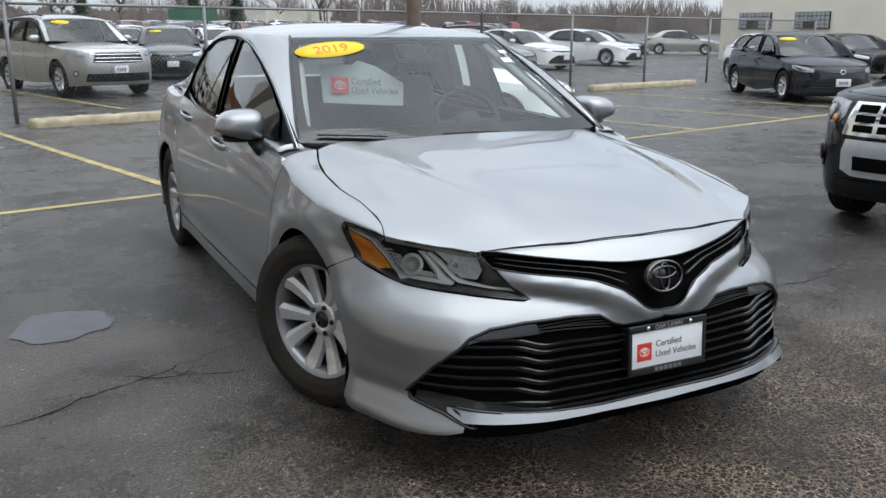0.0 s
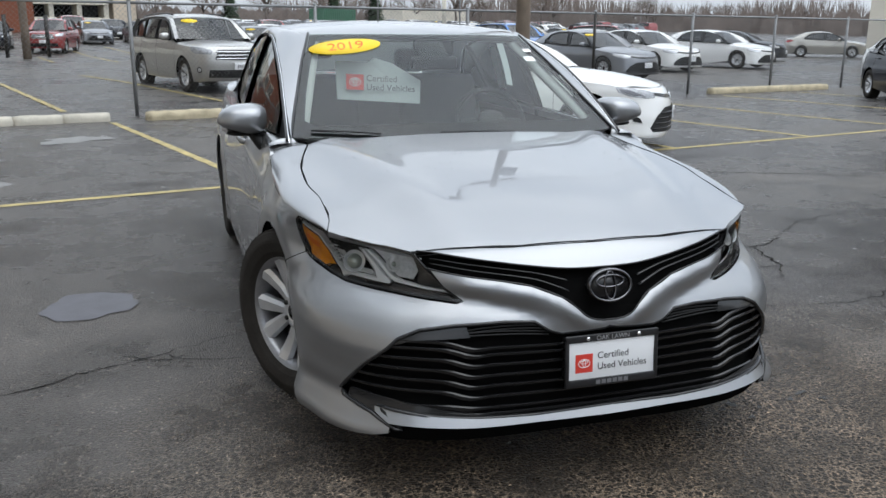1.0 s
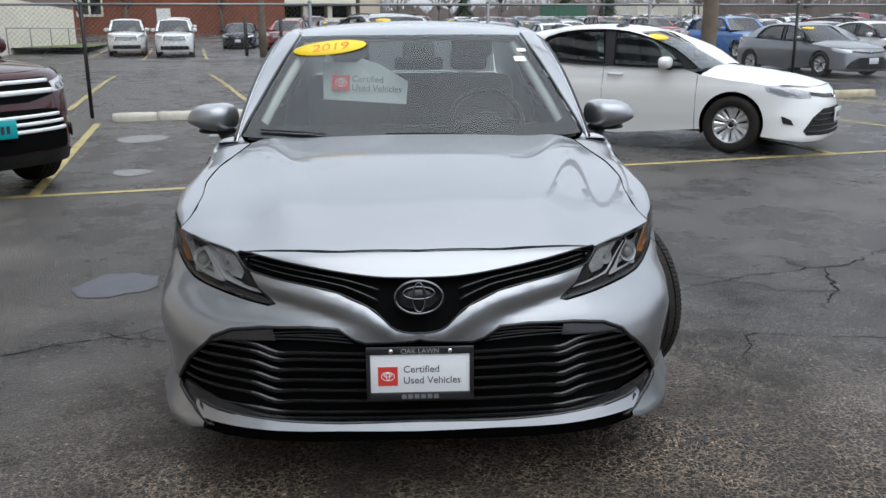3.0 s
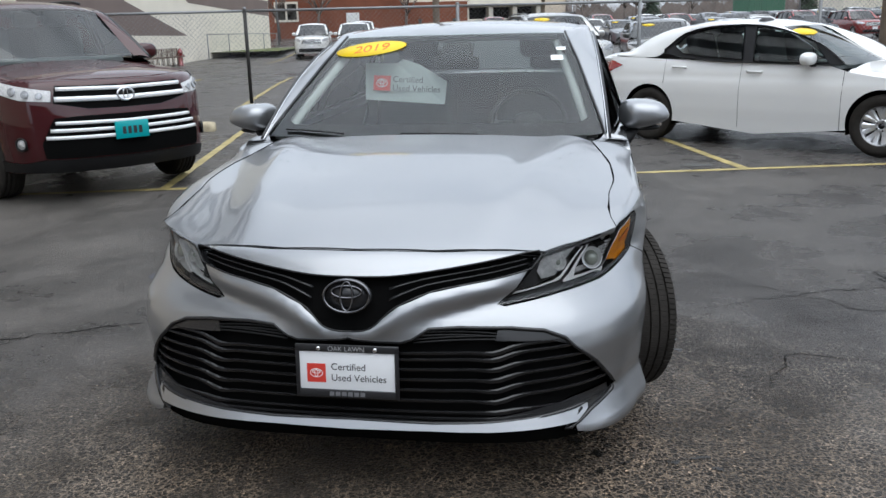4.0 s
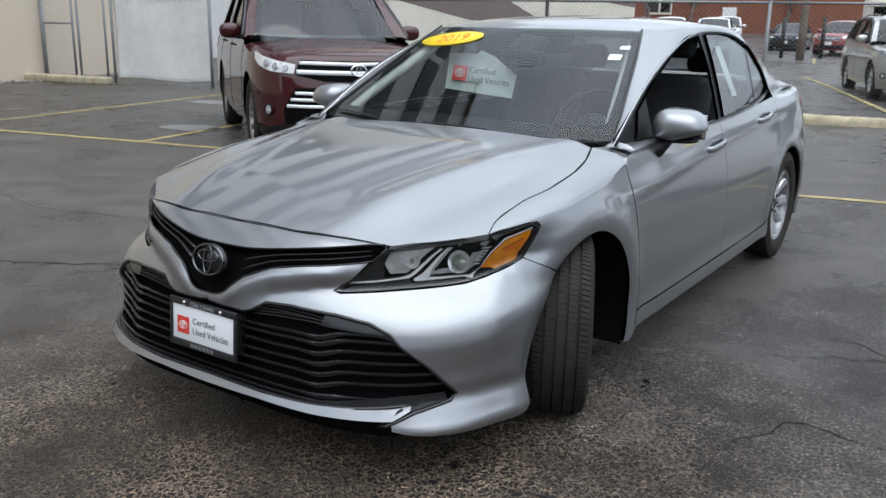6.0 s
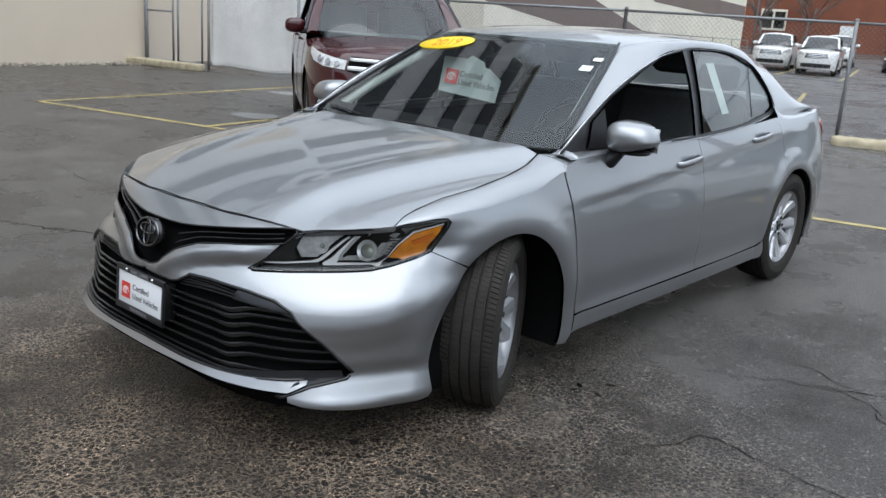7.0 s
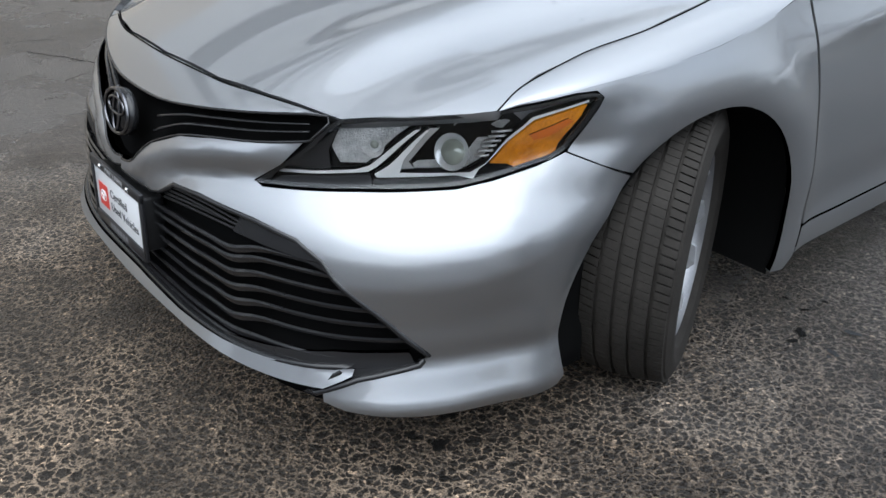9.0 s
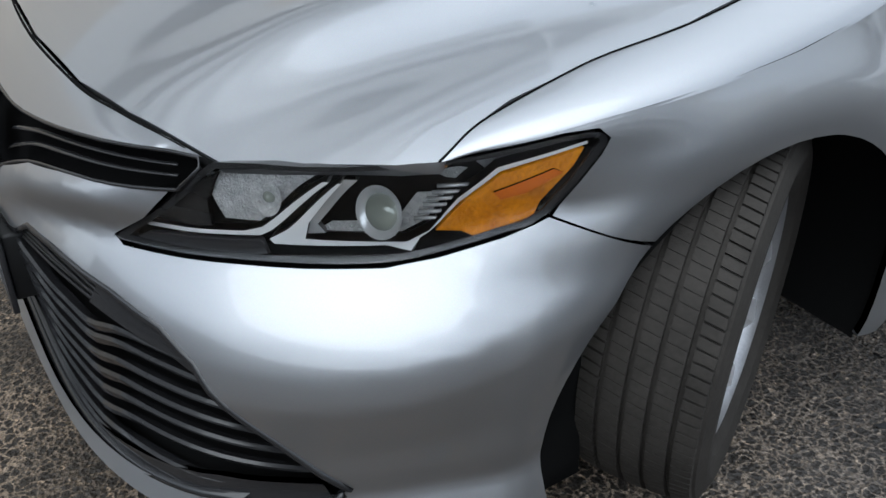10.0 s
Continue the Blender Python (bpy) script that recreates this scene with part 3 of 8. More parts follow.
def hero_bumps(a, y, z):
    push = 0.0
    for yc in (0.0, AXLE_R):
        r = math.hypot(y - yc, z - 0.335)
        if r < 0.75:
            # a flat flange round the wheel opening, rounded at its outer edge
            d = r - arch_reach(ARCH_R, math.degrees(math.atan2(z - 0.335, y - yc)) % 360 if y < yc else math.degrees(math.atan2(z - 0.335, y - yc)), 0.08 if yc == 0 else 0.0)
            push += 0.014 - 0.009 * ((0.056 - max(0.0, d)) / 0.056) ** 2 if d < 0.056 else 0.014 * gauss(d - 0.056, 0.062)
    if a > 0.8:
        line = 0.765 + 0.072 * (y - 0.4)
        push += 0.0055 * gauss(z - line, 0.055 if z > line else 0.024) * min(1, max(0, (y - 0.25) / 0.3))
        push -= 0.004 * gauss(z - (line - 0.13), 0.12) * min(1, max(0, (y - 0.3) / 0.4)) * min(1, max(0, (2.6 - y) / 0.3))
        push += 0.008 * gauss(z - 0.27, 0.05) * min(1, max(0, (y - 0.4) / 0.2)) * min(1, max(0, (2.4 - y) / 0.2))
    if a < 0.9:
        # the cheek: a ledge under the lamp that swells to a ridge and falls away below
        t = lamp_foot(a) - z
        if t > -0.012:
            push += cheek_swell(a) * cheek_side(t)
        # the valley between the cheek's point and the middle
        push -= 0.006 * gauss(t + 0.008, 0.022) * min(1, max(0, (a - 0.10) / 0.06)) * min(1, max(0, (0.36 - a) / 0.08))
        # the rounded rib below the upper grille
        d = grille_foot(a) - z
        push += 0.014 * gauss(d - 0.020, 0.034 if d > 0.020 else 0.022) * min(1, max(0, (0.35 - a) / 0.08)) * min(1, 0.35 + max(0, (a - 0.04) / 0.07))
        push += 0.004 * gauss(z - (0.60 - 0.55 * max(0, 0.16 - a)), 0.03) * min(1, max(0, (0.3 - a) / 0.15))
        push += (0.009 * gauss(z - 0.195, 0.026) - 0.013 * gauss(z - 0.280, 0.032)) * min(1, max(0, (a - 0.38) / 0.08)) * min(1, max(0, (0.72 - a) / 0.1))
    return push


hero = Shell(
    wide=[(0.12, 0.885), (0.17, 0.898), (0.22, 0.902), (0.3, 0.902), (0.45, 0.912), (0.6, 0.912), (0.7, 0.904), (0.77, 0.891), (0.85, 0.871), (0.93, 0.85), (1.05, 0.80)],
    nose=[(0.12, -0.90), (0.17, -0.945), (0.22, -0.955), (0.34, -0.95), (0.45, -0.955), (0.52, -0.95), (0.6, -0.928), (0.635, -0.914), (0.70, -0.872), (0.735, -0.838), (0.78, -0.77), (0.9, -0.6)],
    square=[(0.12, 4.0), (0.17, 4.0), (0.24, 3.6), (0.35, 3.0), (0.45, 2.6), (0.52, 2.4), (0.60, 2.2), (0.66, 2.3), (0.73, 2.6), (0.78, 2.9), (0.9, 3.0)],
    y0=0.1, yr0=2.95, tail=[(0.15, 3.80), (0.3, 3.90), (0.55, 3.92), (0.7, 3.88), (0.9, 3.86), (1.05, 3.80)], square_r=3.0, bumps=hero_bumps)

hood_mid = curve([(-0.86, 0.72), (-0.8, 0.752), (-0.7, 0.79), (-0.5, 0.845), (-0.2, 0.90), (0.1, 0.937), (0.5, 0.972)])
hood_fall = curve([(-0.86, 0.14), (-0.7, 0.126), (-0.5, 0.082), (-0.2, 0.07), (0.1, 0.06), (0.5, 0.045)])


def hood_top(x, y):
    ridge = 0.36 + 0.26 * (y + 0.8) / 1.2
    lift = 0.015 * gauss(abs(x) - ridge, 0.085) - 0.009 * gauss(abs(x) - ridge - 0.16, 0.09)
    return (x, y, hood_mid(y) - hood_fall(y) * (abs(x) / 0.8) ** 2.3 + lift * min(1, max(0, (y + 0.82) / 0.3)))


def screen(x, y):
    return (x, y, 0.955 + (y - 0.40) * 0.575 - 0.075 * x * x - 0.03 * (y - 0.40) * (y - 1.13))


roof_mid = curve([(1.10, 1.358), (1.2, 1.390), (1.35, 1.418), (1.55, 1.436), (1.9, 1.447), (2.3, 1.432), (2.6, 1.392), (2.9, 1.335)])


def roof_top(x, y):
    return (x, y, roof_mid(y) - 0.085 * x * x - 0.25 * max(0, abs(x) - 0.45) ** 2)


rear_mid = curve([(2.8, 1.345), (3.1, 1.235), (3.4, 1.10), (3.5, 1.075)])


def rear_screen(x, y):
    return (x, y, rear_mid(y) - 0.13 * x * x)


deck_mid = curve([(3.3, 1.078), (3.6, 1.073), (3.8, 1.06), (3.9, 1.03)])


def deck(x, y):
    return (x, y, deck_mid(y) - 0.05 * (x / 0.7) ** 2)


def flank(y, z):
    x = 0.85 - 0.30 * (z - 0.93) - 0.20 * (z - 0.93) ** 2
    taper = 0.075 * (max(0.0, 1.4 - y) / 0.9) ** 1.5
    return (x - taper - (0.044 * (y - 1.6) ** 2 if y > 1.6 else 0), y, z)


def belt(y):
    return 0.932 + 0.028 * (y - 0.6) + 0.022 * max(0, y - 1.6) ** 2


def tyre_mesh(r, width, rim_r, tread=True, segs=108):
    """A tyre with ribs, grooves and shoulder slots, its axle along x."""
    w = width / 2
    prof = [(-w * 0.80, rim_r - 0.012), (-w * 0.93, rim_r + 0.01), (-w * 1.0, rim_r + 0.045), (-w * 0.99, r - 0.045), (-w * 0.90, r - 0.018)]
    ribs = [(-0.86, -0.56), (-0.50, -0.20), (-0.14, 0.14), (0.20, 0.50), (0.56, 0.86)]
    depth = 0.008
    top = []
    for k, (l, h) in enumerate(ribs):
        crown = 0.010
        top += [(l * w, r - crown * l * l - depth, k, 1), (l * w + 0.001, r - crown * l * l, k, 0), (h * w - 0.001, r - crown * h * h, k, 0), (h * w, r - crown * h * h - depth, k, 1)]
    if not tread:
        pts = prof + [(a, b) for a, b, *_ in top] + [(-a, b) for a, b in prof[::-1]]
        return lathe(pts, 40)
    cols = []
    for i in range(segs):
        for f, cut in ((0.0, 0), (0.38, 0), (0.40, 2), (0.46, 2), (0.48, 0), (0.80, 0), (0.82, 1), (0.98, 1)):
            cols.append((2 * math.pi * (i + f) / segs, cut, i))
    verts, faces = [], []
    for ang, cut, i in cols:
        row = [(h, q) for h, q in prof]
        for h, q, k, low in top:
            shift = 0.0
            if cut == 1 and not low and k in (0, 4):
                shift = depth * 0.85
            elif cut == 2 and not low and k in (1, 2, 3):
                shift = depth * 0.22
            row.append((h, q - shift))
        row += [(-h, q) for h, q in prof[::-1]]
        n = len(row)
        for h, q in row:
            skew = 0.065 * h / w
            verts.append((h, q * math.cos(ang + skew), q * math.sin(ang + skew)))
    m = len(cols)
    for i in range(m):
        j = (i + 1) % m
        for k in range(n - 1):
            faces.append((i * n + k, i * n + k + 1, j * n + k + 1, j * n + k))
    return verts, faces


MESHES = {}


def wheel(parent, m, r, width, rim_r, spokes=10, tread=False, style="alloy", rim_mat=None, lite=False):
    """A wheel whose outer face looks along +x of m; shares its meshes with the others of its size."""
    key = (r, width, rim_r, spokes, tread, style)
    if key not in MESHES:
        v, f = tyre_mesh(r, width, rim_r, tread)
        tyre = raw("tyre", v, f, M["rubber"], smooth=False if tread else True)
        w = width / 2
        pts = [(-w * 0.8, rim_r - 0.004), (-w * 0.8, rim_r - 0.03), (w * 0.55, rim_r - 0.035), (w * 0.74, rim_r - 0.022), (w * 0.83, rim_r - 0.006), (w * 0.86, rim_r + 0.004), (w * 0.80, rim_r + 0.008)]
        v, f = lathe(pts[:5], 48)
        barrel = raw("rim", v, f, M["rim_barrel"])
        v, f = lathe(pts[4:], 48)
        lip = raw("rim_lip", v, f, rim_mat or M["alloy"])
        back = part("brake_disc", disc_bm(rim_r * 0.72, rim_r * 0.72, 0.02, Matrix.Translation((0.01, 0, 0)) @ Matrix.Rotation(math.pi / 2, 4, "Y"), 32), M["dark_steel"])
        hub = 0.055

        def spoke_bm(turns):
            """Spokes at the given places round the hub."""
            bm = bmesh.new()
            for i in turns:
                a0 = 2 * math.pi * i / spokes
                twist = 0.10 if (style == "alloy" and i % 2) else (-0.10 if style == "alloy" else 0.0)
                rows = []
                for t in (0.0, 0.35, 0.7, 1.0):
                    q = hub + (rim_r - 0.006 - hub) * t
                    wd = (0.019 + 0.019 * t) if style == "alloy" else (0.012 + 0.016 * t)
                    xx = w * (0.50 + 0.28 * t - 0.08 * math.sin(math.pi * t))
                    ang = a0 + twist * (1 - t)
                    c, sn = math.cos(ang), math.sin(ang)
                    rows.append([bm.verts.new((xx - dd, q * c - side * sn, q * sn + side * c)) for side, dd in ((-wd, 0.010), (-wd * 0.45, 0.0), (wd * 0.75, 0.004), (wd, 0.022), (-wd, 0.03))])
                for p, q in zip(rows, rows[1:]):
                    for k in range(5):
                        bm.faces.new((p[k], p[(k + 1) % 5], q[(k + 1) % 5], q[k]))
            bmesh.ops.recalc_face_normals(bm, faces=bm.faces)
            return bm
        spoke = part("spoke_face", spoke_bm(range(spokes)), rim_mat or M["alloy"], smooth=False)
        single = [part("spoke", spoke_bm((i,)), rim_mat or M["alloy"], smooth=False) for i in (0, 1)]
        vh, fh = lathe([(w * 0.30, 0.07), (w * 0.50, 0.068), (w * 0.53, 0.055), (w * 0.535, 0.034), (w * 0.50, 0.032)], 32)
        hubm = raw("hub", vh, fh, rim_mat or M["alloy"])
        cap = part("hub_cap", disc_bm(0.032, 0.032, 0.01, Matrix.Translation((w * 0.545, 0, 0)) @ Matrix.Rotation(math.pi / 2, 4, "Y"), 24), M["gloss_black"])
        bm = bmesh.new()
        bmesh.ops.create_cone(bm, cap_ends=True, segments=6, radius1=0.010, radius2=0.010, depth=0.02, matrix=Matrix.Translation((w * 0.50, 0.052, 0)) @ Matrix.Rotation(math.pi / 2, 4, "Y"))
        nuts = part("wheel_nut", bm, M["dark_steel"])
        MESHES[key] = [(o.name.split(".")[0], o.data) for o in (tyre, barrel, back, spoke, hubm, cap, nuts)]
        MESHES[key + ("spoke",)], MESHES[key + ("lip",)] = [o.data for o in single], lip.data
        for o in [tyre, barrel, back, spoke, hubm, cap, nuts, lip] + single:
            bpy.data.objects.remove(o)
    items = MESHES[key]
    top = link("wheel", items[0][1], parent)
    top.matrix_local = m
    for nm, me in ([items[1], items[2], items[4], items[5]] if not lite else [items[1], items[3]]):
        link(nm, me, top)
    link("rim_lip", MESHES[key + ("lip",)], top)
    for i in range(0 if lite else spokes):
        link("spoke", MESHES[key + ("spoke",)][i % 2], top).matrix_local = Matrix.Rotation(2 * math.pi * (i - i % 2) / spokes, 4, "X")
    for i in range(0 if lite else 5):
        link("wheel_nut", items[-1][1], top).matrix_local = Matrix.Rotation(2 * math.pi * i / 5, 4, "X")
    return top


def join_data(*parts):
    v, f, n = [], [], []
    for pv, pf, pn in parts:
        s = len(v)
        v += list(pv)
        n += list(pn)
        f += [tuple(i + s for i in q) for q in pf]
    return v, f, n


def both_sides(name, data, material, parent, label=""):
    v, f, n = data
    return (raw(name, v, f, material, parent, label, n),
            raw(name, [(-p[0], p[1], p[2]) for p in v], [q[::-1] for q in f], material, parent, label, [(-p[0], p[1], p[2]) for p in n]))


def arch_reach(r, deg, more=0.085):
    """The arch's radius, which grows towards its lower ends."""
    return r + more * max(0.0, min(1.0, (deg - 146) / 54)) + 0.4 * more * max(0.0, min(1.0, (10 - deg) / 38))


def arch(shell, yc, zc, r, a0, a1, n=18, more=0.0):
    """Points of a wheel arch on the flank from angle a0 to a1, measured from the tail's side upward."""
    out = []
    for i in range(n + 1):
        deg = a0 + (a1 - a0) * i / n
        t, q = radians(deg), arch_reach(r, deg, more)
        y, z = yc + q * math.cos(t), zc + q * math.sin(t)
        out.append((shell.at_y(y, z), z))
    return out


def bezier_bridge(p0, p1, ctrl):
    """A rounded sheet from curve p0(t) to curve p1(t) over curve ctrl(t)."""
    def fn(t, u):
        a, b, c = Vector(p0(t)), Vector(ctrl(t)), Vector(p1(t))
        return a * (1 - u) ** 2 + b * 2 * u * (1 - u) + c * u * u
    return fn


def poly_curve(pts):
    """A smooth curve over 0..1 through points in space."""
    n = len(pts)
    cs = [curve([(i / (n - 1), p[k]) for i, p in enumerate(pts)]) for k in range(3)]
    return lambda t: (cs[0](t), cs[1](t), cs[2](t))


def oriented(data, away):
    v, f, n = data
    k = len(v) // 2
    if n[k].dot(Vector(v[k]) - Vector(away)) < 0:
        return v, [q[::-1] for q in f], [-x for x in n]
    return data


def ellipsoid_bm(rx, ry, rz, m, seg=24, ring=16, power=2.6):
    """A rounded box-like blob."""
    bm = bmesh.new()
    bmesh.ops.create_uvsphere(bm, u_segments=seg, v_segments=ring, radius=1.0)
    for v in bm.verts:
        c = v.co
        k = (abs(c.x) ** power + abs(c.y) ** power + abs(c.z) ** power) ** (-1 / power)
        v.co = Vector((c.x * k * rx, c.y * k * ry, c.z * k * rz))
    bmesh.ops.transform(bm, matrix=m, verts=bm.verts)
    return bm


def seat(parent, x, y, material, back_h=0.62, wide=0.50, rests=True):
    part("seat_cushion", box_bm(wide, 0.52, 0.16, pose(x, y, 0.52, 6), 0.06, 3), material, parent)
    part("seat_back", box_bm(wide, 0.15, back_h, pose(x, y + 0.33, 0.52 + back_h / 2, -16), 0.06, 3), material, parent)
    if rests:
        part("headrest", box_bm(0.25, 0.11, 0.19, pose(x, y + 0.45, 0.62 + back_h + 0.08, -12), 0.045, 3), material, parent)


def cabin(parent, y_front, y_rear, half, floor_z, dash_z, wheel_side=1, rear_seats=True):
    """Seats, dashboard and steering wheel inside a car."""
    # floor painted near-black for the shade low in the cabin
    part("cabin_floor", box_bm(half * 2 - 0.1, y_rear - y_front + 0.6, 0.04, pose(0, (y_front + y_rear) / 2 + 0.1, floor_z)), M["cavity"], parent, smooth=False)
    part("dashboard", box_bm(half * 2 - 0.16, 0.42, 0.30, pose(0, y_front + 0.02, dash_z - 0.15), 0.07, 3), M["dash"], parent)
    seat(parent, 0.38 * wheel_side, y_front + 1.0, M["cloth"])
    seat(parent, -0.38 * wheel_side, y_front + 1.0, M["cloth"])
    if rear_seats:
        seat(parent, 0.0, y_rear - 0.55, M["cloth"], 0.60, half * 2 - 0.35, False)
        for dx in (-0.4, 0.4):
            part("headrest", box_bm(0.25, 0.10, 0.15, pose(dx, y_rear - 0.08, 1.20, -12), 0.04, 3), M["cloth"], parent)
    c = Vector((0.38 * wheel_side, y_front + 0.42, dash_z + 0.0))
    rot = Matrix.Translation(c) @ Matrix.Rotation(radians(62), 4, "X")
    v, f = oval_ring(0.185, 0.18, 0.015, rot)
    sw = raw("steering_wheel", v, f, M["black"], parent)
    bm = ellipsoid_bm(0.075, 0.06, 0.03, rot)
    part("steering_boss", bm, M["black"], sw)
    bm = bmesh.new()
    for ang in (0, 180, 270):
        a = radians(ang)
        bm2 = box_bm(0.12, 0.03, 0.015, rot @ Matrix.Rotation(a, 4, "Z") @ Matrix.Translation((0.11, 0, 0)), 0.004)
        tmp = bpy.data.meshes.new("t")
        bm2.to_mesh(tmp)
        bm.from_mesh(tmp)
        bpy.data.meshes.remove(tmp)
        bm2.free()
    part("steering_spokes", bm, M["black"], sw)


HL = [(0.39, 0.731), (0.469, 0.743), (0.545, 0.752), (0.585, 0.757), (0.623, 0.764), (0.678, 0.774), (0.706, 0.774), (0.715, 0.764), (0.708, 0.745), (0.667, 0.671),
      (0.628, 0.649), (0.574, 0.626), (0.531, 0.612), (0.466, 0.606), (0.412, 0.602), (0.292, 0.589), (0.282, 0.594), (0.318, 0.633), (0.357, 0.684)]


def hero_car():
    car = thing("saloon_car", "silver metallic four-door saloon on wet asphalt, front wheels turned", "car")
    S = hero
    paint = M["silver"]
    gap = 0.0025
    # bumper skin
    front_arch = arch(S, 0, 0.335, ARCH_R, 131.6, 201, 14, 0.068)
    half = [(0.0, 0.533), (0.041, 0.543), (0.068, 0.579), (0.091, 0.606), (0.15, 0.642), (0.213, 0.658), (0.282, 0.669), (0.348, 0.681), (0.318, 0.631), (0.281, 0.592), (0.292, 0.586),
            (0.412, 0.599), (0.466, 0.603), (0.531, 0.609), (0.574, 0.623), (0.628, 0.646), (0.667, 0.6690), (0.72, 0.6335)]
    half += front_arch + [(S.at_y(-0.41, 0.168), 0.168), (0.60, 0.168), (0.50, 0.176), (0.42, 0.188), (0.392, 0.200), (0.390, 0.224), (0.430, 0.256), (0.493, 0.273), (0.502, 0.294), (0.475, 0.34),
                          (0.445, 0.393), (0.40, 0.456), (0.385, 0.485), (0.35, 0.512), (0.29, 0.528), (0.2, 0.539), (0.145, 0.537), (0.115, 0.509), (0.095, 0.50), (0.06, 0.503), (0.0, 0.511)]
    panel("front_bumper", S, shrink(sym(half), gap), paint, car, step=0.015, rim=0.02)
    lip = [(0.0, 0.252), (0.142, 0.249), (0.246, 0.253), (0.316, 0.259), (0.38, 0.267), (0.426, 0.270), (0.424, 0.2575), (0.394, 0.2320), (0.25, 0.2295), (0.142, 0.232), (0.0, 0.229)]
    def lip_skin(a, z):
        out = 0.55 * max(0.0, 0.266 - z) * max(0.0, 1 - 0.6 * (abs(a) / 0.4) ** 2)
        p, k = S(a, z), min(1, abs(a)) * 1.57
        return (p[0] + out * math.sin(k) * (1 if a > 0 else -1), p[1] - out * math.cos(k), p[2])
    panel("bumper_lip", lip_skin, sym(lip), paint, car, "silver lower lip", step=0.015, rim=0.035, offset=0.0)
    # dark shell behind openings, their shade put into its near-black colour
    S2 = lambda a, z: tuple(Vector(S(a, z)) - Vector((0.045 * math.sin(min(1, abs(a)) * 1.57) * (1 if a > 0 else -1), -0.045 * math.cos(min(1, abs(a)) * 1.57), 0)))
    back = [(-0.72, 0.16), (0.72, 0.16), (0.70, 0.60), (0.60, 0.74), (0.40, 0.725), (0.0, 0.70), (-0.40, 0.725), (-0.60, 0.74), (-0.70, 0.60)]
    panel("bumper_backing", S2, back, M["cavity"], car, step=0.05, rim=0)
    # upper grille
    grille_top = [(0.0, 0.682), (0.077, 0.684), (0.161, 0.697), (0.26, 0.715), (0.375, 0.733)]
    ug = sym(grille_top + [(0.357, 0.690), (0.347, 0.682), (0.282, 0.668), (0.213, 0.657), (0.15, 0.641), (0.091, 0.605), (0.068, 0.578), (0.041, 0.542), (0.0, 0.532)])
    # sheet set back behind the bars, depth shade painted near-black
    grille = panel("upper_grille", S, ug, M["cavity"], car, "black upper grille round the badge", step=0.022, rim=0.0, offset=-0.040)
    for k in (0.30, 0.62):
        for sg in (-1, 1):
            pts = []
            for i in range(25):
                a = 0.075 + (0.345 - 0.075) * i / 24
                lo = curve([(0.07, 0.585), (0.091, 0.606), (0.15, 0.643), (0.282, 0.669), (0.35, 0.685)])(a)
                hi = curve([(0.07, 0.682), (0.161, 0.697), (0.26, 0.715), (0.36, 0.731)])(a)
                p = Vector(S(sg * a, lo + (hi - lo) * k))
                pts.append(p + Vector((0, 0.014, 0)))
            v, f = tube(pts, lambda t: 0.005 * (1 - 0.5 * t), 6, squash=(1.6, 0.7))
            raw("grille_bar", v, f, M["gloss_black"], grille)
    trim = [S(a, z) for a, z in smooth_loop(ug, 3)]
    v, f = tube(trim, 0.003, 6, True)
    raw("grille_trim", v, f, M["gloss_black"], grille)
    # badge: plain oval rings
    tilt = Matrix.Translation((0, -0.938, 0.637)) @ Matrix.Rotation(radians(78), 4, "X")
    badge = part("badge", disc_bm(0.074, 0.052, 0.02, tilt, 48), M["gloss_black"], car, "dark oval badge with smoked chrome rings")
    for rx, ry, dz, q in ((0.070, 0.048, 0.0, 0.0045), (0.046, 0.018, 0.013, 0.0035), (0.0185, 0.043, 0.0, 0.0035)):
        v, f = oval_ring(rx, ry, q, tilt @ Matrix.Translation((0, dz, 0.003)))
        raw("badge_ring", v, f, M["smoke_chrome"], badge)
    # lower grille
    lg = sym([(0.0, 0.511), (0.06, 0.503), (0.095, 0.50), (0.115, 0.509), (0.145, 0.537), (0.2, 0.539), (0.29, 0.528), (0.35, 0.512), (0.385, 0.485), (0.40, 0.456), (0.445, 0.393), (0.475, 0.34), (0.502, 0.294),
              (0.493, 0.273), (0.428, 0.250), (0.382, 0.214), (0.369, 0.214), (0.394, 0.248), (0.419, 0.2725), (0.316, 0.256), (0.246, 0.250), (0.142, 0.246), (0.0, 0.249)])
    # near-black sheet behind the slats paints in the shade between them
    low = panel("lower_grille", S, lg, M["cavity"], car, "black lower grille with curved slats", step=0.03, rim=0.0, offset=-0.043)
    edge = [Vector(S(a, z)) + Vector((0, 0.008, 0)) for a, z in densify(lg, 0.02)]
    v, f = tube(edge, 0.007, 6, True, squash=(1.5, 1.0))
    raw("grille_surround", v, f, M["gloss_black"], low)
    reach = curve([(0.26, 0.44), (0.285, 0.485), (0.30, 0.49), (0.34, 0.468), (0.393, 0.438), (0.456, 0.393), (0.49, 0.36), (0.52, 0.28)])
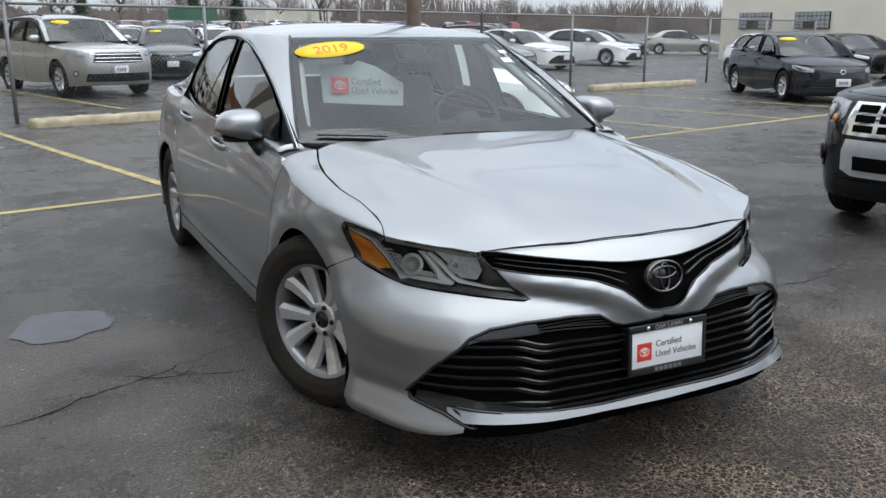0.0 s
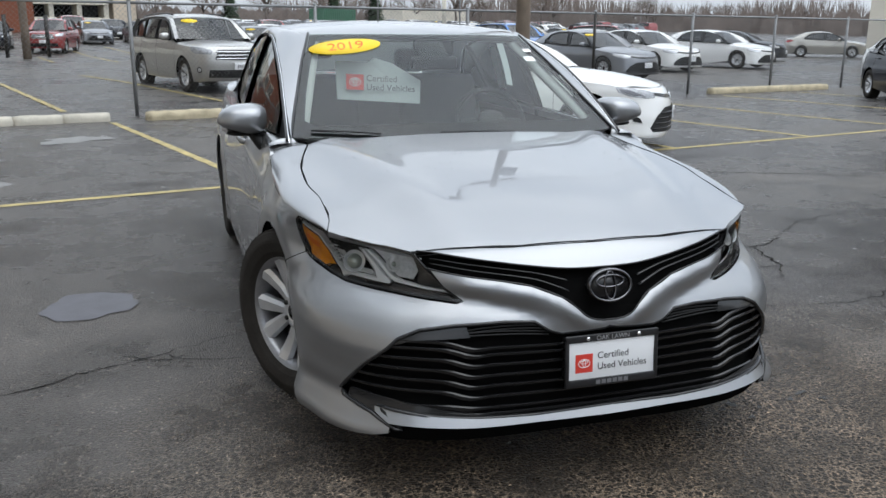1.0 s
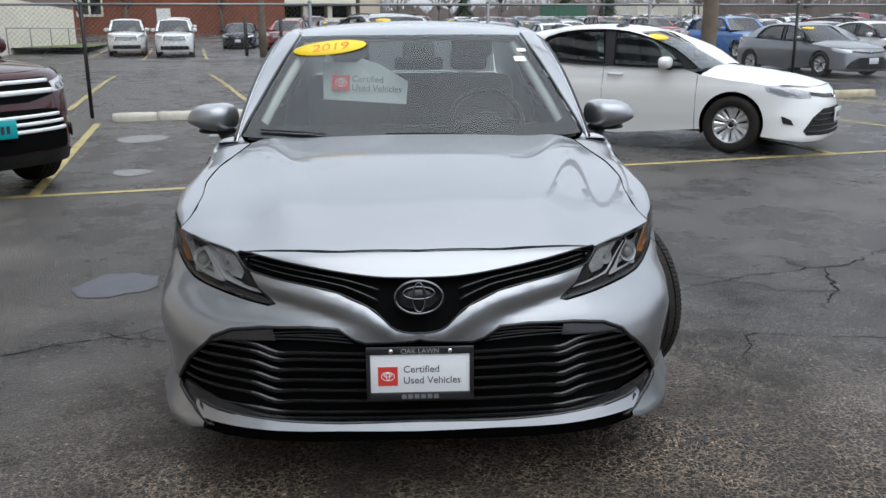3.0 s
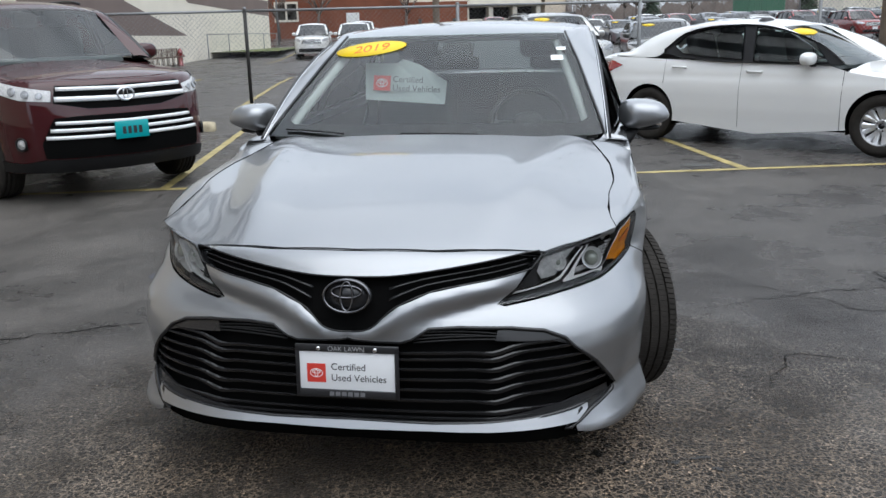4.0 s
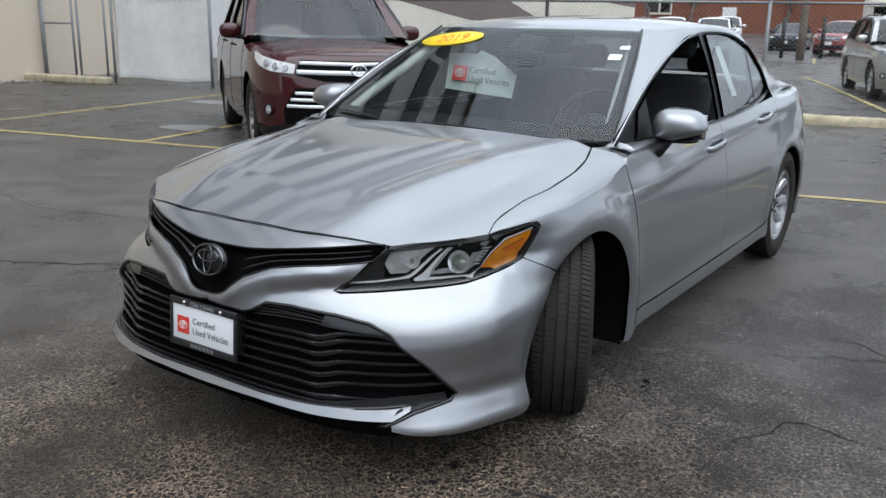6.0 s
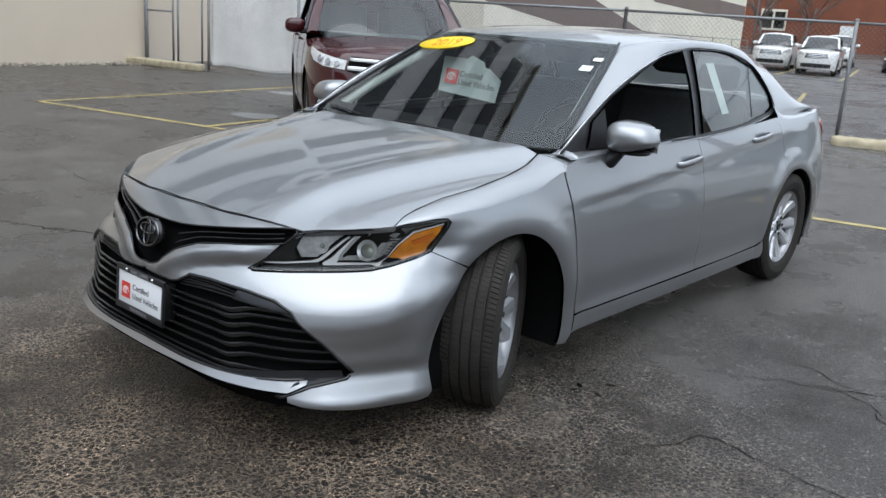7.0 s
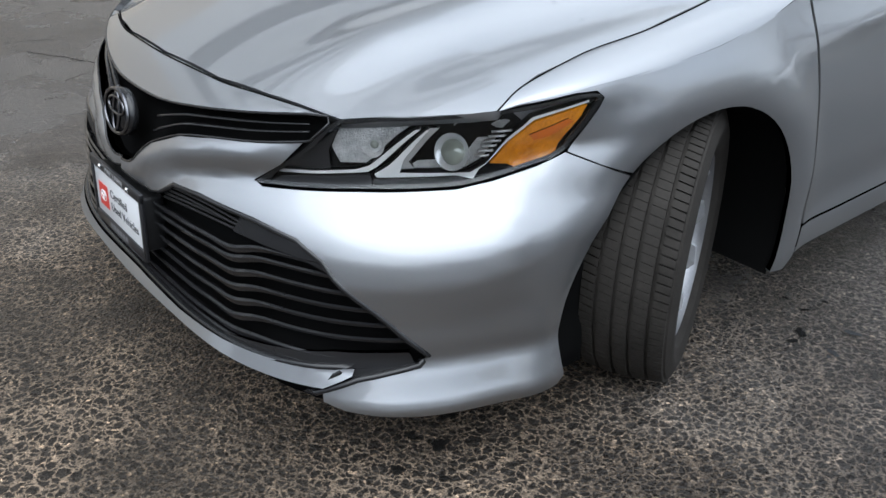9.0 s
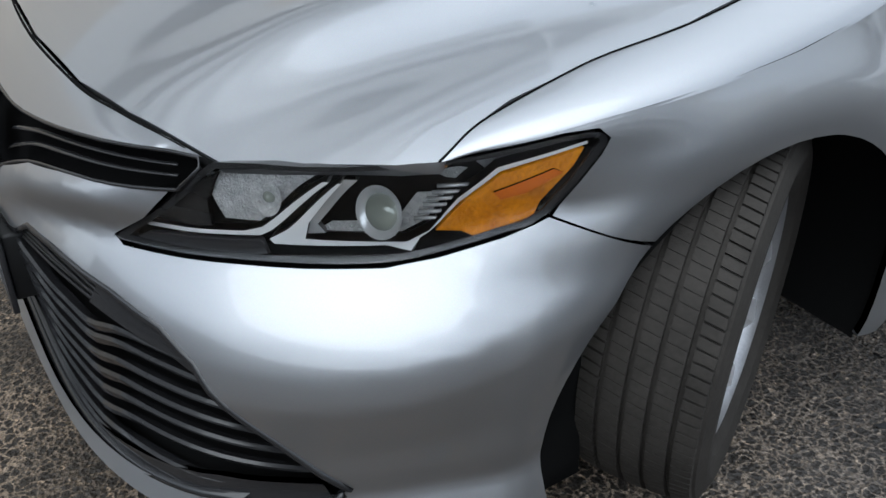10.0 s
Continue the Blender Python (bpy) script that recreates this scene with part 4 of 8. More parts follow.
    for z0 in (0.466, 0.446, 0.415, 0.382, 0.349, 0.316, 0.281, 0.262):
        rows = []
        for i in range(61):
            a = -1 + 2 * i / 60
            aa = a * reach(z0)
            wave = 0.014 / (1 + math.exp(-(abs(aa) - 0.275) / 0.014)) - 0.010 * gauss(abs(aa) - 0.262, 0.03)
            fat = 1.0 + 0.9 * gauss(abs(aa) - 0.275, 0.03)
            z = z0 + wave * (1 if z0 > 0.29 else 0.4)
            o = Vector(S(aa, z))
            inn = Vector((-math.sin(abs(aa) * 1.57) * math.copysign(1, aa or 1), math.cos(abs(aa) * 1.57), 0))
            rows.append([o + inn * d + Vector((0, 0, h * fat)) for d, h in ((0.026, -0.005), (0.011, 0.0035), (0.006, 0.0015), (0.008, -0.005), (0.030, -0.013))])
        verts = [p for r in rows for p in r]
        faces = [(i * 5 + k, i * 5 + (k + 1) % 5, (i + 1) * 5 + (k + 1) % 5, (i + 1) * 5 + k) for i in range(60) for k in range(5)]
        raw("grille_slat", verts, faces, M["gloss_black"], low, smooth=False)
    for sg in (-1, 1):
        for k in range(4):
            pts = []
            for i in range(13):
                t = i / 12
                a = 0.118 + 0.155 * t
                z = 0.497 + 0.009 * k + (0.0 if k < 2 else -0.012 * t * t) + 0.006 * math.sin(t * 3.1)
                pts.append(Vector(S(sg * a, z)) + Vector((0, 0.010, 0)))
            v, f = tube(pts, 0.003, 5)
            raw("grille_slat", v, f, M["black"], low)
        gl = [(0.27 * sg, 0.528), (0.35 * sg, 0.512), (0.385 * sg, 0.485), (0.395 * sg, 0.465), (0.36 * sg, 0.484), (0.31 * sg, 0.490), (0.262 * sg, 0.497)]
        panel("grille_blank", S, gl, M["gloss_black"], low, step=0.02, rim=0.01, offset=-0.006, flip=False)
        gl = [(0.24 * sg, 0.262), (0.31 * sg, 0.279), (0.40 * sg, 0.300), (0.485 * sg, 0.300), (0.492 * sg, 0.277), (0.43 * sg, 0.248), (0.413 * sg, 0.263), (0.316 * sg, 0.246), (0.24 * sg, 0.240)]
        panel("grille_blank", S, gl, M["gloss_black"], low, step=0.02, rim=0.01, offset=-0.006)
    # number plate in its frame
    pm = Matrix.Translation((0, -0.972, 0.415)) @ Matrix.Rotation(radians(86.5), 4, "X")
    pl = part("number_plate", box_bm(0.30, 0.145, 0.003, pm @ Matrix.Translation((0, 0, 0.002)), 0.001), M["plate_white"], car, "white dealer plate in a dark frame")
    bm = bmesh.new()
    for sx, sy, ox, oy in ((0.316, 0.022, 0, 0.070), (0.316, 0.024, 0, -0.070), (0.012, 0.15, -0.152, 0), (0.012, 0.15, 0.152, 0)):
        q = box_bm(sx, sy, 0.010, pm @ Matrix.Translation((ox, oy, 0.003)), 0.002)
        tmp = bpy.data.meshes.new("t")
        q.to_mesh(tmp)
        bm.from_mesh(tmp)
        bpy.data.meshes.remove(tmp)
        q.free()
    part("plate_frame", bm, M["trim"], pl)
    part("plate_bracket", box_bm(0.29, 0.13, 0.05, pm @ Matrix.Translation((0, 0, -0.026)), 0.006), M["black"], pl)
    for ox in (-0.085, 0.088):
        part("plate_screw", ellipsoid_bm(0.007, 0.007, 0.004, pm @ Matrix.Translation((ox, 0.070, 0.010)), 12, 8, 2.0), M["chrome"], pl)
    part("plate_emblem", box_bm(0.058, 0.058, 0.0008, pm @ Matrix.Translation((-0.095, -0.008, 0.0042))), M["red_print"], pl, smooth=False)
    for rx, ry, dz in ((0.019, 0.013, 0), (0.012, 0.005, 0.004), (0.005, 0.0115, 0)):
        v, f = oval_ring(rx, ry, 0.0011, pm @ Matrix.Translation((-0.095, -0.008 + dz, 0.005)), 24, 5)
        raw("plate_emblem_ring", v, f, M["print_white"], pl)
    lettering("plate_text", "Certified", 0.030, M["print_dark"], pl, pm @ Matrix.Translation((-0.05, 0.012, 0.0040)), align="LEFT")
    lettering("plate_text", "Used Vehicles", 0.030, M["print_dark"], pl, pm @ Matrix.Translation((-0.05, -0.022, 0.0040)), align="LEFT")
    lettering("frame_text", "OAK LAWN", 0.021, M["frame_print"], pl, pm @ Matrix.Translation((0, 0.069, 0.0085)))
    for i in range(6):
        part("frame_lettering_bar", box_bm(0.014, 0.013, 0.0008, pm @ Matrix.Translation((-0.048 + 0.019 * i, -0.070, 0.0085))), M["print_grey"], pl, smooth=False)
    # bonnet
    hood_edge = [(0.0, -0.810), (0.24, -0.798), (0.39, -0.768), (0.50, -0.732), (0.57, -0.709)]
    hood = sym(hood_edge + [(0.66, -0.632), (0.755, -0.552), (0.788, -0.515), (0.770, -0.45), (0.762, -0.39), (0.768, -0.28), (0.784, -0.11), (0.774, 0.08), (0.741, 0.25), (0.70, 0.38),
                (0.55, 0.385), (0.3, 0.365), (0.0, 0.36)])
    panel("bonnet", hood_top, shrink(hood, gap), paint, car, step=0.035, rim=0.022)
    shut = [(-x, y) for x, y in hood_edge[:0:-1]] + hood_edge
    cx, cy = poly_curve([(x, y, 0) for x, y in shut]), None
    seam = [Vector(hood_top(*cx(i / 60)[:2])) + Vector((0, -0.002, -0.007)) for i in range(61)]
    v, f = tube(seam, 0.006, 6)
    raw("bonnet_seal", v, f, M["cavity"], car, "black gap along the bonnet's front edge")
    # nose between bonnet and upper grille
    brow, lip_y = curve(grille_top), curve(hood_edge)

    def nose_low(t):
        a = 0.368 * (2 * t - 1)
        return S(a, brow(abs(a)) + 0.002)

    def nose_high(t):
        x = S(0.368 * (2 * t - 1), 0.735)[0]
        return Vector(hood_top(x, lip_y(abs(x)) - 0.002)) - Vector((0, 0, 0.001))

    def nose_ctrl(t):
        p, q = Vector(nose_low(t)), nose_high(t)
        r = Vector(S(0.368 * (2 * t - 1), p.z + (q.z - p.z) * 0.8))
        return r if q.z > p.z + 0.004 else (p + q) / 2
    nv, nf, nn0 = oriented(grid_data(bezier_bridge(nose_low, nose_high, nose_ctrl), 80, 10), (0, 0.5, 0.5))
    raw("nose_panel", nv, nf, paint, car, "", nn0)
    # wings
    wing = [(0.667, 0.6665), (0.708, 0.745), (0.715, 0.764), (0.706, 0.776), (0.678, 0.776), (0.623, 0.766), (0.600, 0.762)]
    p0s = [(-0.47, 0.769), (-0.32, 0.790), (-0.15, 0.806), (0.0, 0.818), (0.2, 0.848), (0.34, 0.886), (0.40, 0.90)]
    tops = [(S.at_y(y, z), z) for y, z in p0s]
    rear_edge = [(S.at_y(y, z), z) for y, z in ((0.345, 0.86), (0.36, 0.80), (0.39, 0.67), (0.42, 0.48), (0.44, 0.28), (0.437, 0.20))]
    arch_w = arch(S, 0, 0.335, ARCH_R, -25, 131.4, 26, 0.085)
    wing_loop = wing + tops[:-1] + rear_edge + [(S.at_y(0.40, 0.168), 0.168)] + arch_w + [(0.72, 0.6305)]
    d1 = panel_data(S, shrink(wing_loop, gap), step=0.014, rim=0.015)
    hood_side = poly_curve([hood_top(x, y) for x, y in ((0.788, -0.512), (0.768, -0.43), (0.766, -0.28), (0.786, -0.10), (0.777, 0.08), (0.744, 0.25), (0.703, 0.385))])
    base = poly_curve([S(S.at_y(y, z), z) for y, z in ((-0.475, 0.763), (-0.40, 0.775), (-0.28, 0.788), (-0.10, 0.804), (0.08, 0.822), (0.25, 0.855), (0.385, 0.892))])

    def mid_ctrl(t):
        a, b = base(t), hood_side(t)
        return (a[0] * 0.80 + b[0] * 0.20, (a[1] + b[1]) / 2, a[2] * 0.12 + b[2] * 0.88)
    d2 = oriented(grid_data(bezier_bridge(base, lambda t: (hood_side(t)[0] - 0.0005, hood_side(t)[1], hood_side(t)[2]), mid_ctrl), 40, 10), (0.4, 0.0, 0.4))
    both_sides("wing", join_data(d1, d2), paint, car)
    for sg in (1, -1):
        line = [hood_side(i / 40) for i in range(41)]
        v, f = tube([(sg * (p[0] - 0.001), p[1], p[2] + 0.0003) for p in line], 0.0016, 6)
        raw("bonnet_seal", v, f, M["cavity"], car, "black gap along the bonnet's side")
    # doors, quarter, sill
    front_door = [(S.at_y(y, z), z) for y, z in ((0.35, 0.862), (0.365, 0.80), (0.395, 0.67), (0.425, 0.48), (0.445, 0.32), (0.45, 0.285), (1.0, 0.283), (1.56, 0.285), (1.57, 0.5), (1.56, 0.8), (1.53, belt(1.53)), (1.2, belt(1.2)), (0.9, belt(0.9)), (0.6, belt(0.6)), (0.45, 0.926), (0.36, 0.905))]
    both_sides("front_door", panel_data(S, shrink(front_door, gap), step=0.02, rim=0.015), paint, car)
    rear_arch = arch(S, AXLE_R, 0.345, ARCH_R + 0.004, 170, 128, 10)
    rear_door = [(S.at_y(y, z), z) for y, z in ((1.56, 0.285), (1.57, 0.5), (1.56, 0.8), (1.53, belt(1.53)))][::-1] + [(S.at_y(1.9, 0.285), 0.285), (S.at_y(2.35, 0.292), 0.292), (S.at_y(2.43, 0.32), 0.32)]
    rear_door += rear_arch + [(S.at_y(y, z), z) for y, z in ((2.62, 0.70), (2.64, 0.85), (2.60, belt(2.6)), (2.3, belt(2.3)), (1.9, belt(1.9)))]
    both_sides("rear_door", panel_data(S, shrink(rear_door, gap), step=0.02, rim=0.015), paint, car)
    quarter = arch(S, AXLE_R, 0.345, ARCH_R + 0.004, 128, -20, 22)[::1]
    quarter = [(S.at_y(2.60, belt(2.6)), belt(2.6)), (S.at_y(2.64, 0.85), 0.85), (S.at_y(2.62, 0.70), 0.70)] + quarter + [(S.at_y(3.25, 0.22), 0.22), (S.a1 + 0.5, 0.20), (S.a1 + 1.0, 0.20), (S.a1 + 1.0, 1.03), (S.a1 + 0.6, 1.02), (S.a1 + 0.3, 1.02), (S.at_y(3.0, 1.0), 1.0), (S.at_y(2.75, 0.995), 0.995)]
    both_sides("rear_quarter", panel_data(S, shrink(quarter, gap), step=0.05, rim=0.012), paint, car)
    sill = [(S.at_y(0.442, 0.205), 0.205), (S.at_y(0.447, 0.281), 0.281), (S.at_y(1.5, 0.279), 0.279), (S.at_y(2.36, 0.288), 0.288), (S.at_y(2.43, 0.312), 0.312), (S.at_y(2.47, 0.25), 0.25), (S.at_y(2.42, 0.212), 0.212), (S.at_y(1.4, 0.205), 0.205)]
    both_sides("sill", panel_data(S, shrink(sill, 0.001), step=0.05, rim=0.03), paint, car)
    ys = [0.40, 0.50, 0.65, 0.85, 1.1, 1.35, 1.55]
    sh_low = poly_curve([S(S.at_y(y, belt(y) - 0.004), belt(y) - 0.004) for y in ys])
    sh_top = poly_curve([Vector(flank(y, belt(y) + 0.006)) + Vector((-0.004, 0, 0)) for y in ys])
    dsh = oriented(grid_data(bezier_bridge(sh_low, sh_top, lambda t: Vector(sh_low(t)).lerp(Vector(sh_top(t)), 0.3) + Vector((0, 0, 0.010))), 30, 5), (0.3, 0.9, 0.6))
    both_sides("door_shoulder", dsh, paint, car)
    # near-black sheets inside the doors, their shade given as colour
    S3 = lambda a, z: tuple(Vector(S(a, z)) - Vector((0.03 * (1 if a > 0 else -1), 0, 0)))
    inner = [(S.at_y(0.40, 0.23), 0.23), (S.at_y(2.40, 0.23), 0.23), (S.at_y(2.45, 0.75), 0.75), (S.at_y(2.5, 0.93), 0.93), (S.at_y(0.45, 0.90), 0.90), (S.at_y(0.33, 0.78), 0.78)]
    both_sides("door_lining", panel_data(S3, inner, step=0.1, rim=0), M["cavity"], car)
    # roof and glass
    ws = sym([(0.0, 0.385), (0.3, 0.395), (0.55, 0.42), (0.69, 0.442), (0.750, 0.462), (0.688, 0.70), (0.620, 0.95), (0.552, 1.165), (0.4, 1.15), (0.2, 1.136), (0.0, 1.13)])
    glass = panel("windscreen", screen, ws, M["glass"], car, "windscreen with price stickers", step=0.05, rim=0.0)
    glass.visible_shadow = False
    frit_in = sym([(0.0, 0.47), (0.3, 0.478), (0.53, 0.50), (0.65, 0.52), (0.683, 0.555), (0.648, 0.72), (0.585, 0.95), (0.522, 1.140), (0.4, 1.132), (0.2, 1.118), (0.0, 1.112)])
    panel("windscreen_border", screen, ws, M["gloss_black"], car, "black windscreen border", holes=[frit_in], step=0.05, rim=0.0, offset=-0.004)
    roof_loop = sym([(0.0, 1.134), (0.2, 1.140), (0.4, 1.154), (0.554, 1.170), (0.588, 1.35), (0.603, 1.5), (0.612, 1.8), (0.605, 2.1), (0.585, 2.4), (0.555, 2.72), (0.3, 2.80), (0.0, 2.83)])
    panel("roof", roof_top, roof_loop, paint, car, step=0.05, rim=0.02)
    panel("headlining", roof_top, shrink(roof_loop, 0.02), M["liner"], car, step=0.12, rim=0, offset=-0.035)
    rw = sym([(0.0, 2.84), (0.3, 2.81), (0.55, 2.73), (0.60, 3.0), (0.64, 3.3), (0.4, 3.42), (0.0, 3.46)])
    rg = panel("rear_window", rear_screen, rw, M["side_glass"], car, step=0.08, rim=0.0)
    rg.visible_shadow = False
    boot = sym([(0.0, 3.47), (0.4, 3.43), (0.66, 3.31), (0.72, 3.5), (0.68, 3.75), (0.4, 3.83), (0.0, 3.86)])
    panel("boot_lid", deck, boot, paint, car, step=0.06, rim=0.02)
    # pale trim inside the front pillars
    for sg in (1, -1):
        iv, jf = [], []
        for i in range(13):
            t = i / 12
            x, y = 0.748 - 0.185 * t, 0.47 + 0.68 * t
            for dx, dy, dz in ((0.020, 0.0, 0.022), (0.042, 0.004, 0.030), (0.062, 0.014, 0.046), (0.066, 0.05, 0.070), (0.030, 0.06, 0.075)):
                p = screen(x - dx, y + dy)
                iv.append((sg * p[0], p[1], p[2] - dz))
        for i in range(12):
            for k in range(5):
                q = (5 * i + k, 5 * i + (k + 1) % 5, 5 * i + 5 + (k + 1) % 5, 5 * i + 5 + k)
                jf.append(q if sg < 0 else q[::-1])
        raw("pillar_lining", iv, jf, M["liner"], car, "pale grey lining inside the pillar")
    # pillars and roof rails
    top_edge = poly_curve([screen(0.753, 0.460), screen(0.691, 0.70), screen(0.623, 0.95), roof_top(0.558, 1.169), roof_top(0.597, 1.43), roof_top(0.616, 1.8), roof_top(0.609, 2.1), roof_top(0.589, 2.4), roof_top(0.559, 2.72), rear_screen(0.604, 3.0), rear_screen(0.66, 3.31), deck(0.73, 3.5)])
    low_pts = [(0.40, 0.930), (0.64, 1.062), (0.895, 1.190), (1.20, 1.297), (1.48, 1.358), (1.80, 1.368), (2.12, 1.352), (2.42, 1.285), (2.60, 1.15), (2.75, 1.02), (3.1, 0.998), (3.4, 1.0)]
    low_edge = poly_curve([flank(y, z) for y, z in low_pts])

    def rail_ctrl(t):
        a, b = Vector(top_edge(t)), Vector(low_edge(t))
        k = 0.08 + 0.92 * min(1.0, max(0.0, (t - 0.20) / 0.15))
        return a.lerp(b, 0.5) + Vector((0.030, 0, 0.030)) * k
    dr = oriented(grid_data(bezier_bridge(top_edge, low_edge, rail_ctrl), 88, 10), (0.2, 1.8, 0.9))
    both_sides("roof_rail", dr, paint, car)
    seal = [Vector(screen(x, y)) + Vector((0.004, 0, 0.003)) for x, y in ((0.752, 0.464), (0.721, 0.59), (0.690, 0.70), (0.657, 0.825), (0.623, 0.95), (0.588, 1.06), (0.555, 1.165))]
    for sg in (1, -1):
        v, f = tube([(p.x * sg, p.y, p.z) for p in seal], 0.0065, 6)
        raw("windscreen_seal", v, f, M["trim"], car)
    shoulder_low = poly_curve([S(a, z) for a, z in ((S.at_y(2.62, 1.0), 1.0), (S.at_y(2.78, 0.993), 0.993), (S.at_y(3.0, 0.998), 0.998), (S.a1 + 0.2, 1.012), (S.a1 + 0.4, 1.016), (S.a1 + 0.6, 1.016), (S.a1 + 0.8, 1.02), (S.a1 + 0.998, 1.025))])
    shoulder_top = poly_curve([flank(2.62, 1.13), flank(2.75, 1.022), flank(3.05, 1.002), flank(3.36, 1.004), deck(0.725, 3.50), deck(0.685, 3.74), deck(0.42, 3.825), deck(0.0, 3.86)])
    ds = oriented(grid_data(bezier_bridge(shoulder_low, shoulder_top, lambda t: Vector(shoulder_low(t)).lerp(Vector(shoulder_top(t)), 0.35) + Vector((0, 0, 0.012))), 40, 6), (0.2, 2.6, 0.7))
    both_sides("rear_shoulder", ds, paint, car)
    base2 = poly_curve([S(S.at_y(y, z), z) for y, z in ((0.385, 0.892), (0.42, 0.91), (0.45, 0.926))])
    cowl2 = poly_curve([hood_top(0.703, 0.385), (0.735, 0.43, 0.930), screen(0.753, 0.460)])
    dc = oriented(grid_data(bezier_bridge(base2, cowl2, lambda t: ((base2(t)[0] * 0.8 + cowl2(t)[0] * 0.2), (base2(t)[1] + cowl2(t)[1]) / 2, max(base2(t)[2], cowl2(t)[2]))), 8, 8), (0.4, 0.4, 0.5))
    both_sides("cowl_corner", dc, paint, car)
    bm = box_bm(1.38, 0.16, 0.02, pose(0, 0.43, 0.905, 8), 0.005)
    part("scuttle", bm, M["black"], car, "black plastic scuttle below the windscreen")
    # side windows
    fw = [(0.60, 0.940), (0.66, 1.048), (0.835, 1.146), (1.10, 1.253), (1.34, 1.327), (1.525, 1.350), (1.52, 1.2), (1.475, 0.960)]
    rwn = [(1.635, 1.356), (1.90, 1.357), (2.12, 1.341), (2.41, 1.274), (2.575, 1.148), (2.61, 1.064), (2.48, 1.030), (2.09, 0.990), (1.565, 0.965)]
    frame_loop = [(0.43, 0.932), (0.64, 1.060), (0.895, 1.188), (1.20, 1.295), (1.48, 1.354), (1.80, 1.366), (2.12, 1.350), (2.42, 1.283), (2.60, 1.15), (2.66, 1.05), (2.5, 1.008), (2.1, 0.972), (1.6, 0.950), (1.1, 0.938), (0.6, 0.928)]
    fl = panel_data(flank, smooth_loop(frame_loop, 3, (0, 9)), [fw, rwn], 0.05, 0.014, True, -0.004)
    both_sides("window_frame", oriented(fl, (0, 1.5, 1.1)), M["trim"], car, "black door frame and pillar")
    v, f, nn = oriented(panel_data(flank, fw, (), 0.06, 0.0, True, -0.008), (0, 1.5, 1.1))
    side = raw("front_window", [(-p[0], p[1], p[2]) for p in v], [q[::-1] for q in f], M["side_glass"], car, "closed front window", [(-p[0], p[1], p[2]) for p in nn])
    side.visible_shadow = False
    for ob in both_sides("rear_window_pane", oriented(panel_data(flank, rwn, (), 0.06, 0.0, True, -0.008), (0, 1.5, 1.1)), M["side_glass"], car):
        ob.visible_shadow = False
    div = [flank(2.36, 1.30), flank(2.30, 1.18), flank(2.24, 1.02)]
    trim_path = [Vector(flank(y, z)) + Vector((0.004, 0, 0.001)) for y, z in smooth_loop(frame_loop, 4, (0, 9))]
    sticker = [(1.83, 1.30), (1.93, 1.30), (1.99, 1.05), (1.90, 1.045)]
    raw("window_paper", [Vector(flank(y, z)) + Vector((-0.019, 0, 0)) for y, z in sticker], [(0, 1, 2, 3)], M["paper"], car, "white paper strip inside the rear window")
    for sg in (1, -1):
        fl2 = [Vector((p.x * sg, p.y, p.z)) for p in trim_path]
        v, f = tube(fl2, 0.0030, 6, True)
        raw("window_trim", v, f, M["chrome"], car, "bright window surround")
        v, f = tube([(p[0] * sg, p[1], p[2]) for p in div], 0.012, 6)
        raw("window_divider", v, f, M["trim"], car)
        # mirror
        m0 = pose(sg * 0.930, 0.735, 0.995, 0, 0, sg * 12)
        bm = ellipsoid_bm(0.107, 0.112, 0.071, m0, 36, 24, 2.9)
        for v3 in bm.verts:
            q = (abs(v3.co.x) - 0.83) / 0.23
            low = max(0.0, 1.0 - v3.co.z)
            v3.co.z += 0.010 * (1 - q) + low * 0.75 * max(0.0, q) ** 1.5
            v3.co.x -= sg * 0.25 * max(0.0, v3.co.z - 1.0) * max(0.0, q)
            if v3.co.y > 0.79:
                v3.co.y = 0.79
        mir = part("door_mirror", bm, paint, car)
        bm = ellipsoid_bm(0.088, 0.058, 0.014, pose(sg * 0.915, 0.740, 0.944, 0, 0, sg * 12), 24, 12, 2.6)
        part("mirror_under", bm, M["black"], mir)
        part("mirror_face", box_bm(0.17, 0.004, 0.10, pose(sg * 0.930, 0.7935, 0.995), 0.001), M["chrome"], mir)
        v, f = tube([(sg * 0.815, 0.70, 0.872), (sg * 0.848, 0.705, 0.898), (sg * 0.885, 0.72, 0.948)], lambda t: 0.042 - 0.012 * t, 12, squash=(1.5, 0.9))
        raw("mirror_arm", v, f, M["black"], mir)
        sail = [flank(0.50, 0.942), flank(0.76, 0.942), flank(0.78, 1.105), flank(0.67, 1.045)]
        raw("mirror_sail", [(p[0] * sg + 0.002 * sg, p[1], p[2]) for p in sail], [(0, 1, 2, 3) if sg > 0 else (3, 2, 1, 0)], M["black"], car)
        # handles
        for y0, z0 in ((1.40, 0.848), (2.30, 0.912)):
            x0 = S(S.at_y(y0, z0), z0)[0]
            v, f = tube([(sg * (x0 - 0.006), y0 - 0.12, z0 - 0.012), (sg * (x0 + 0.020), y0 - 0.09, z0 - 0.008), (sg * (x0 + 0.028), y0, z0 + 0.002), (sg * (x0 + 0.022), y0 + 0.09, z0 + 0.010), (sg * (x0 - 0.004), y0 + 0.115, z0 + 0.012)], 0.012, 10, squash=(0.7, 1.3))
            hd = raw("door_handle", v, f, paint, car, "body-coloured door handle")
            part("handle_cup", ellipsoid_bm(0.004, 0.085, 0.030, pose(sg * (x0 - 0.002), y0, z0)), M["grey"], hd)
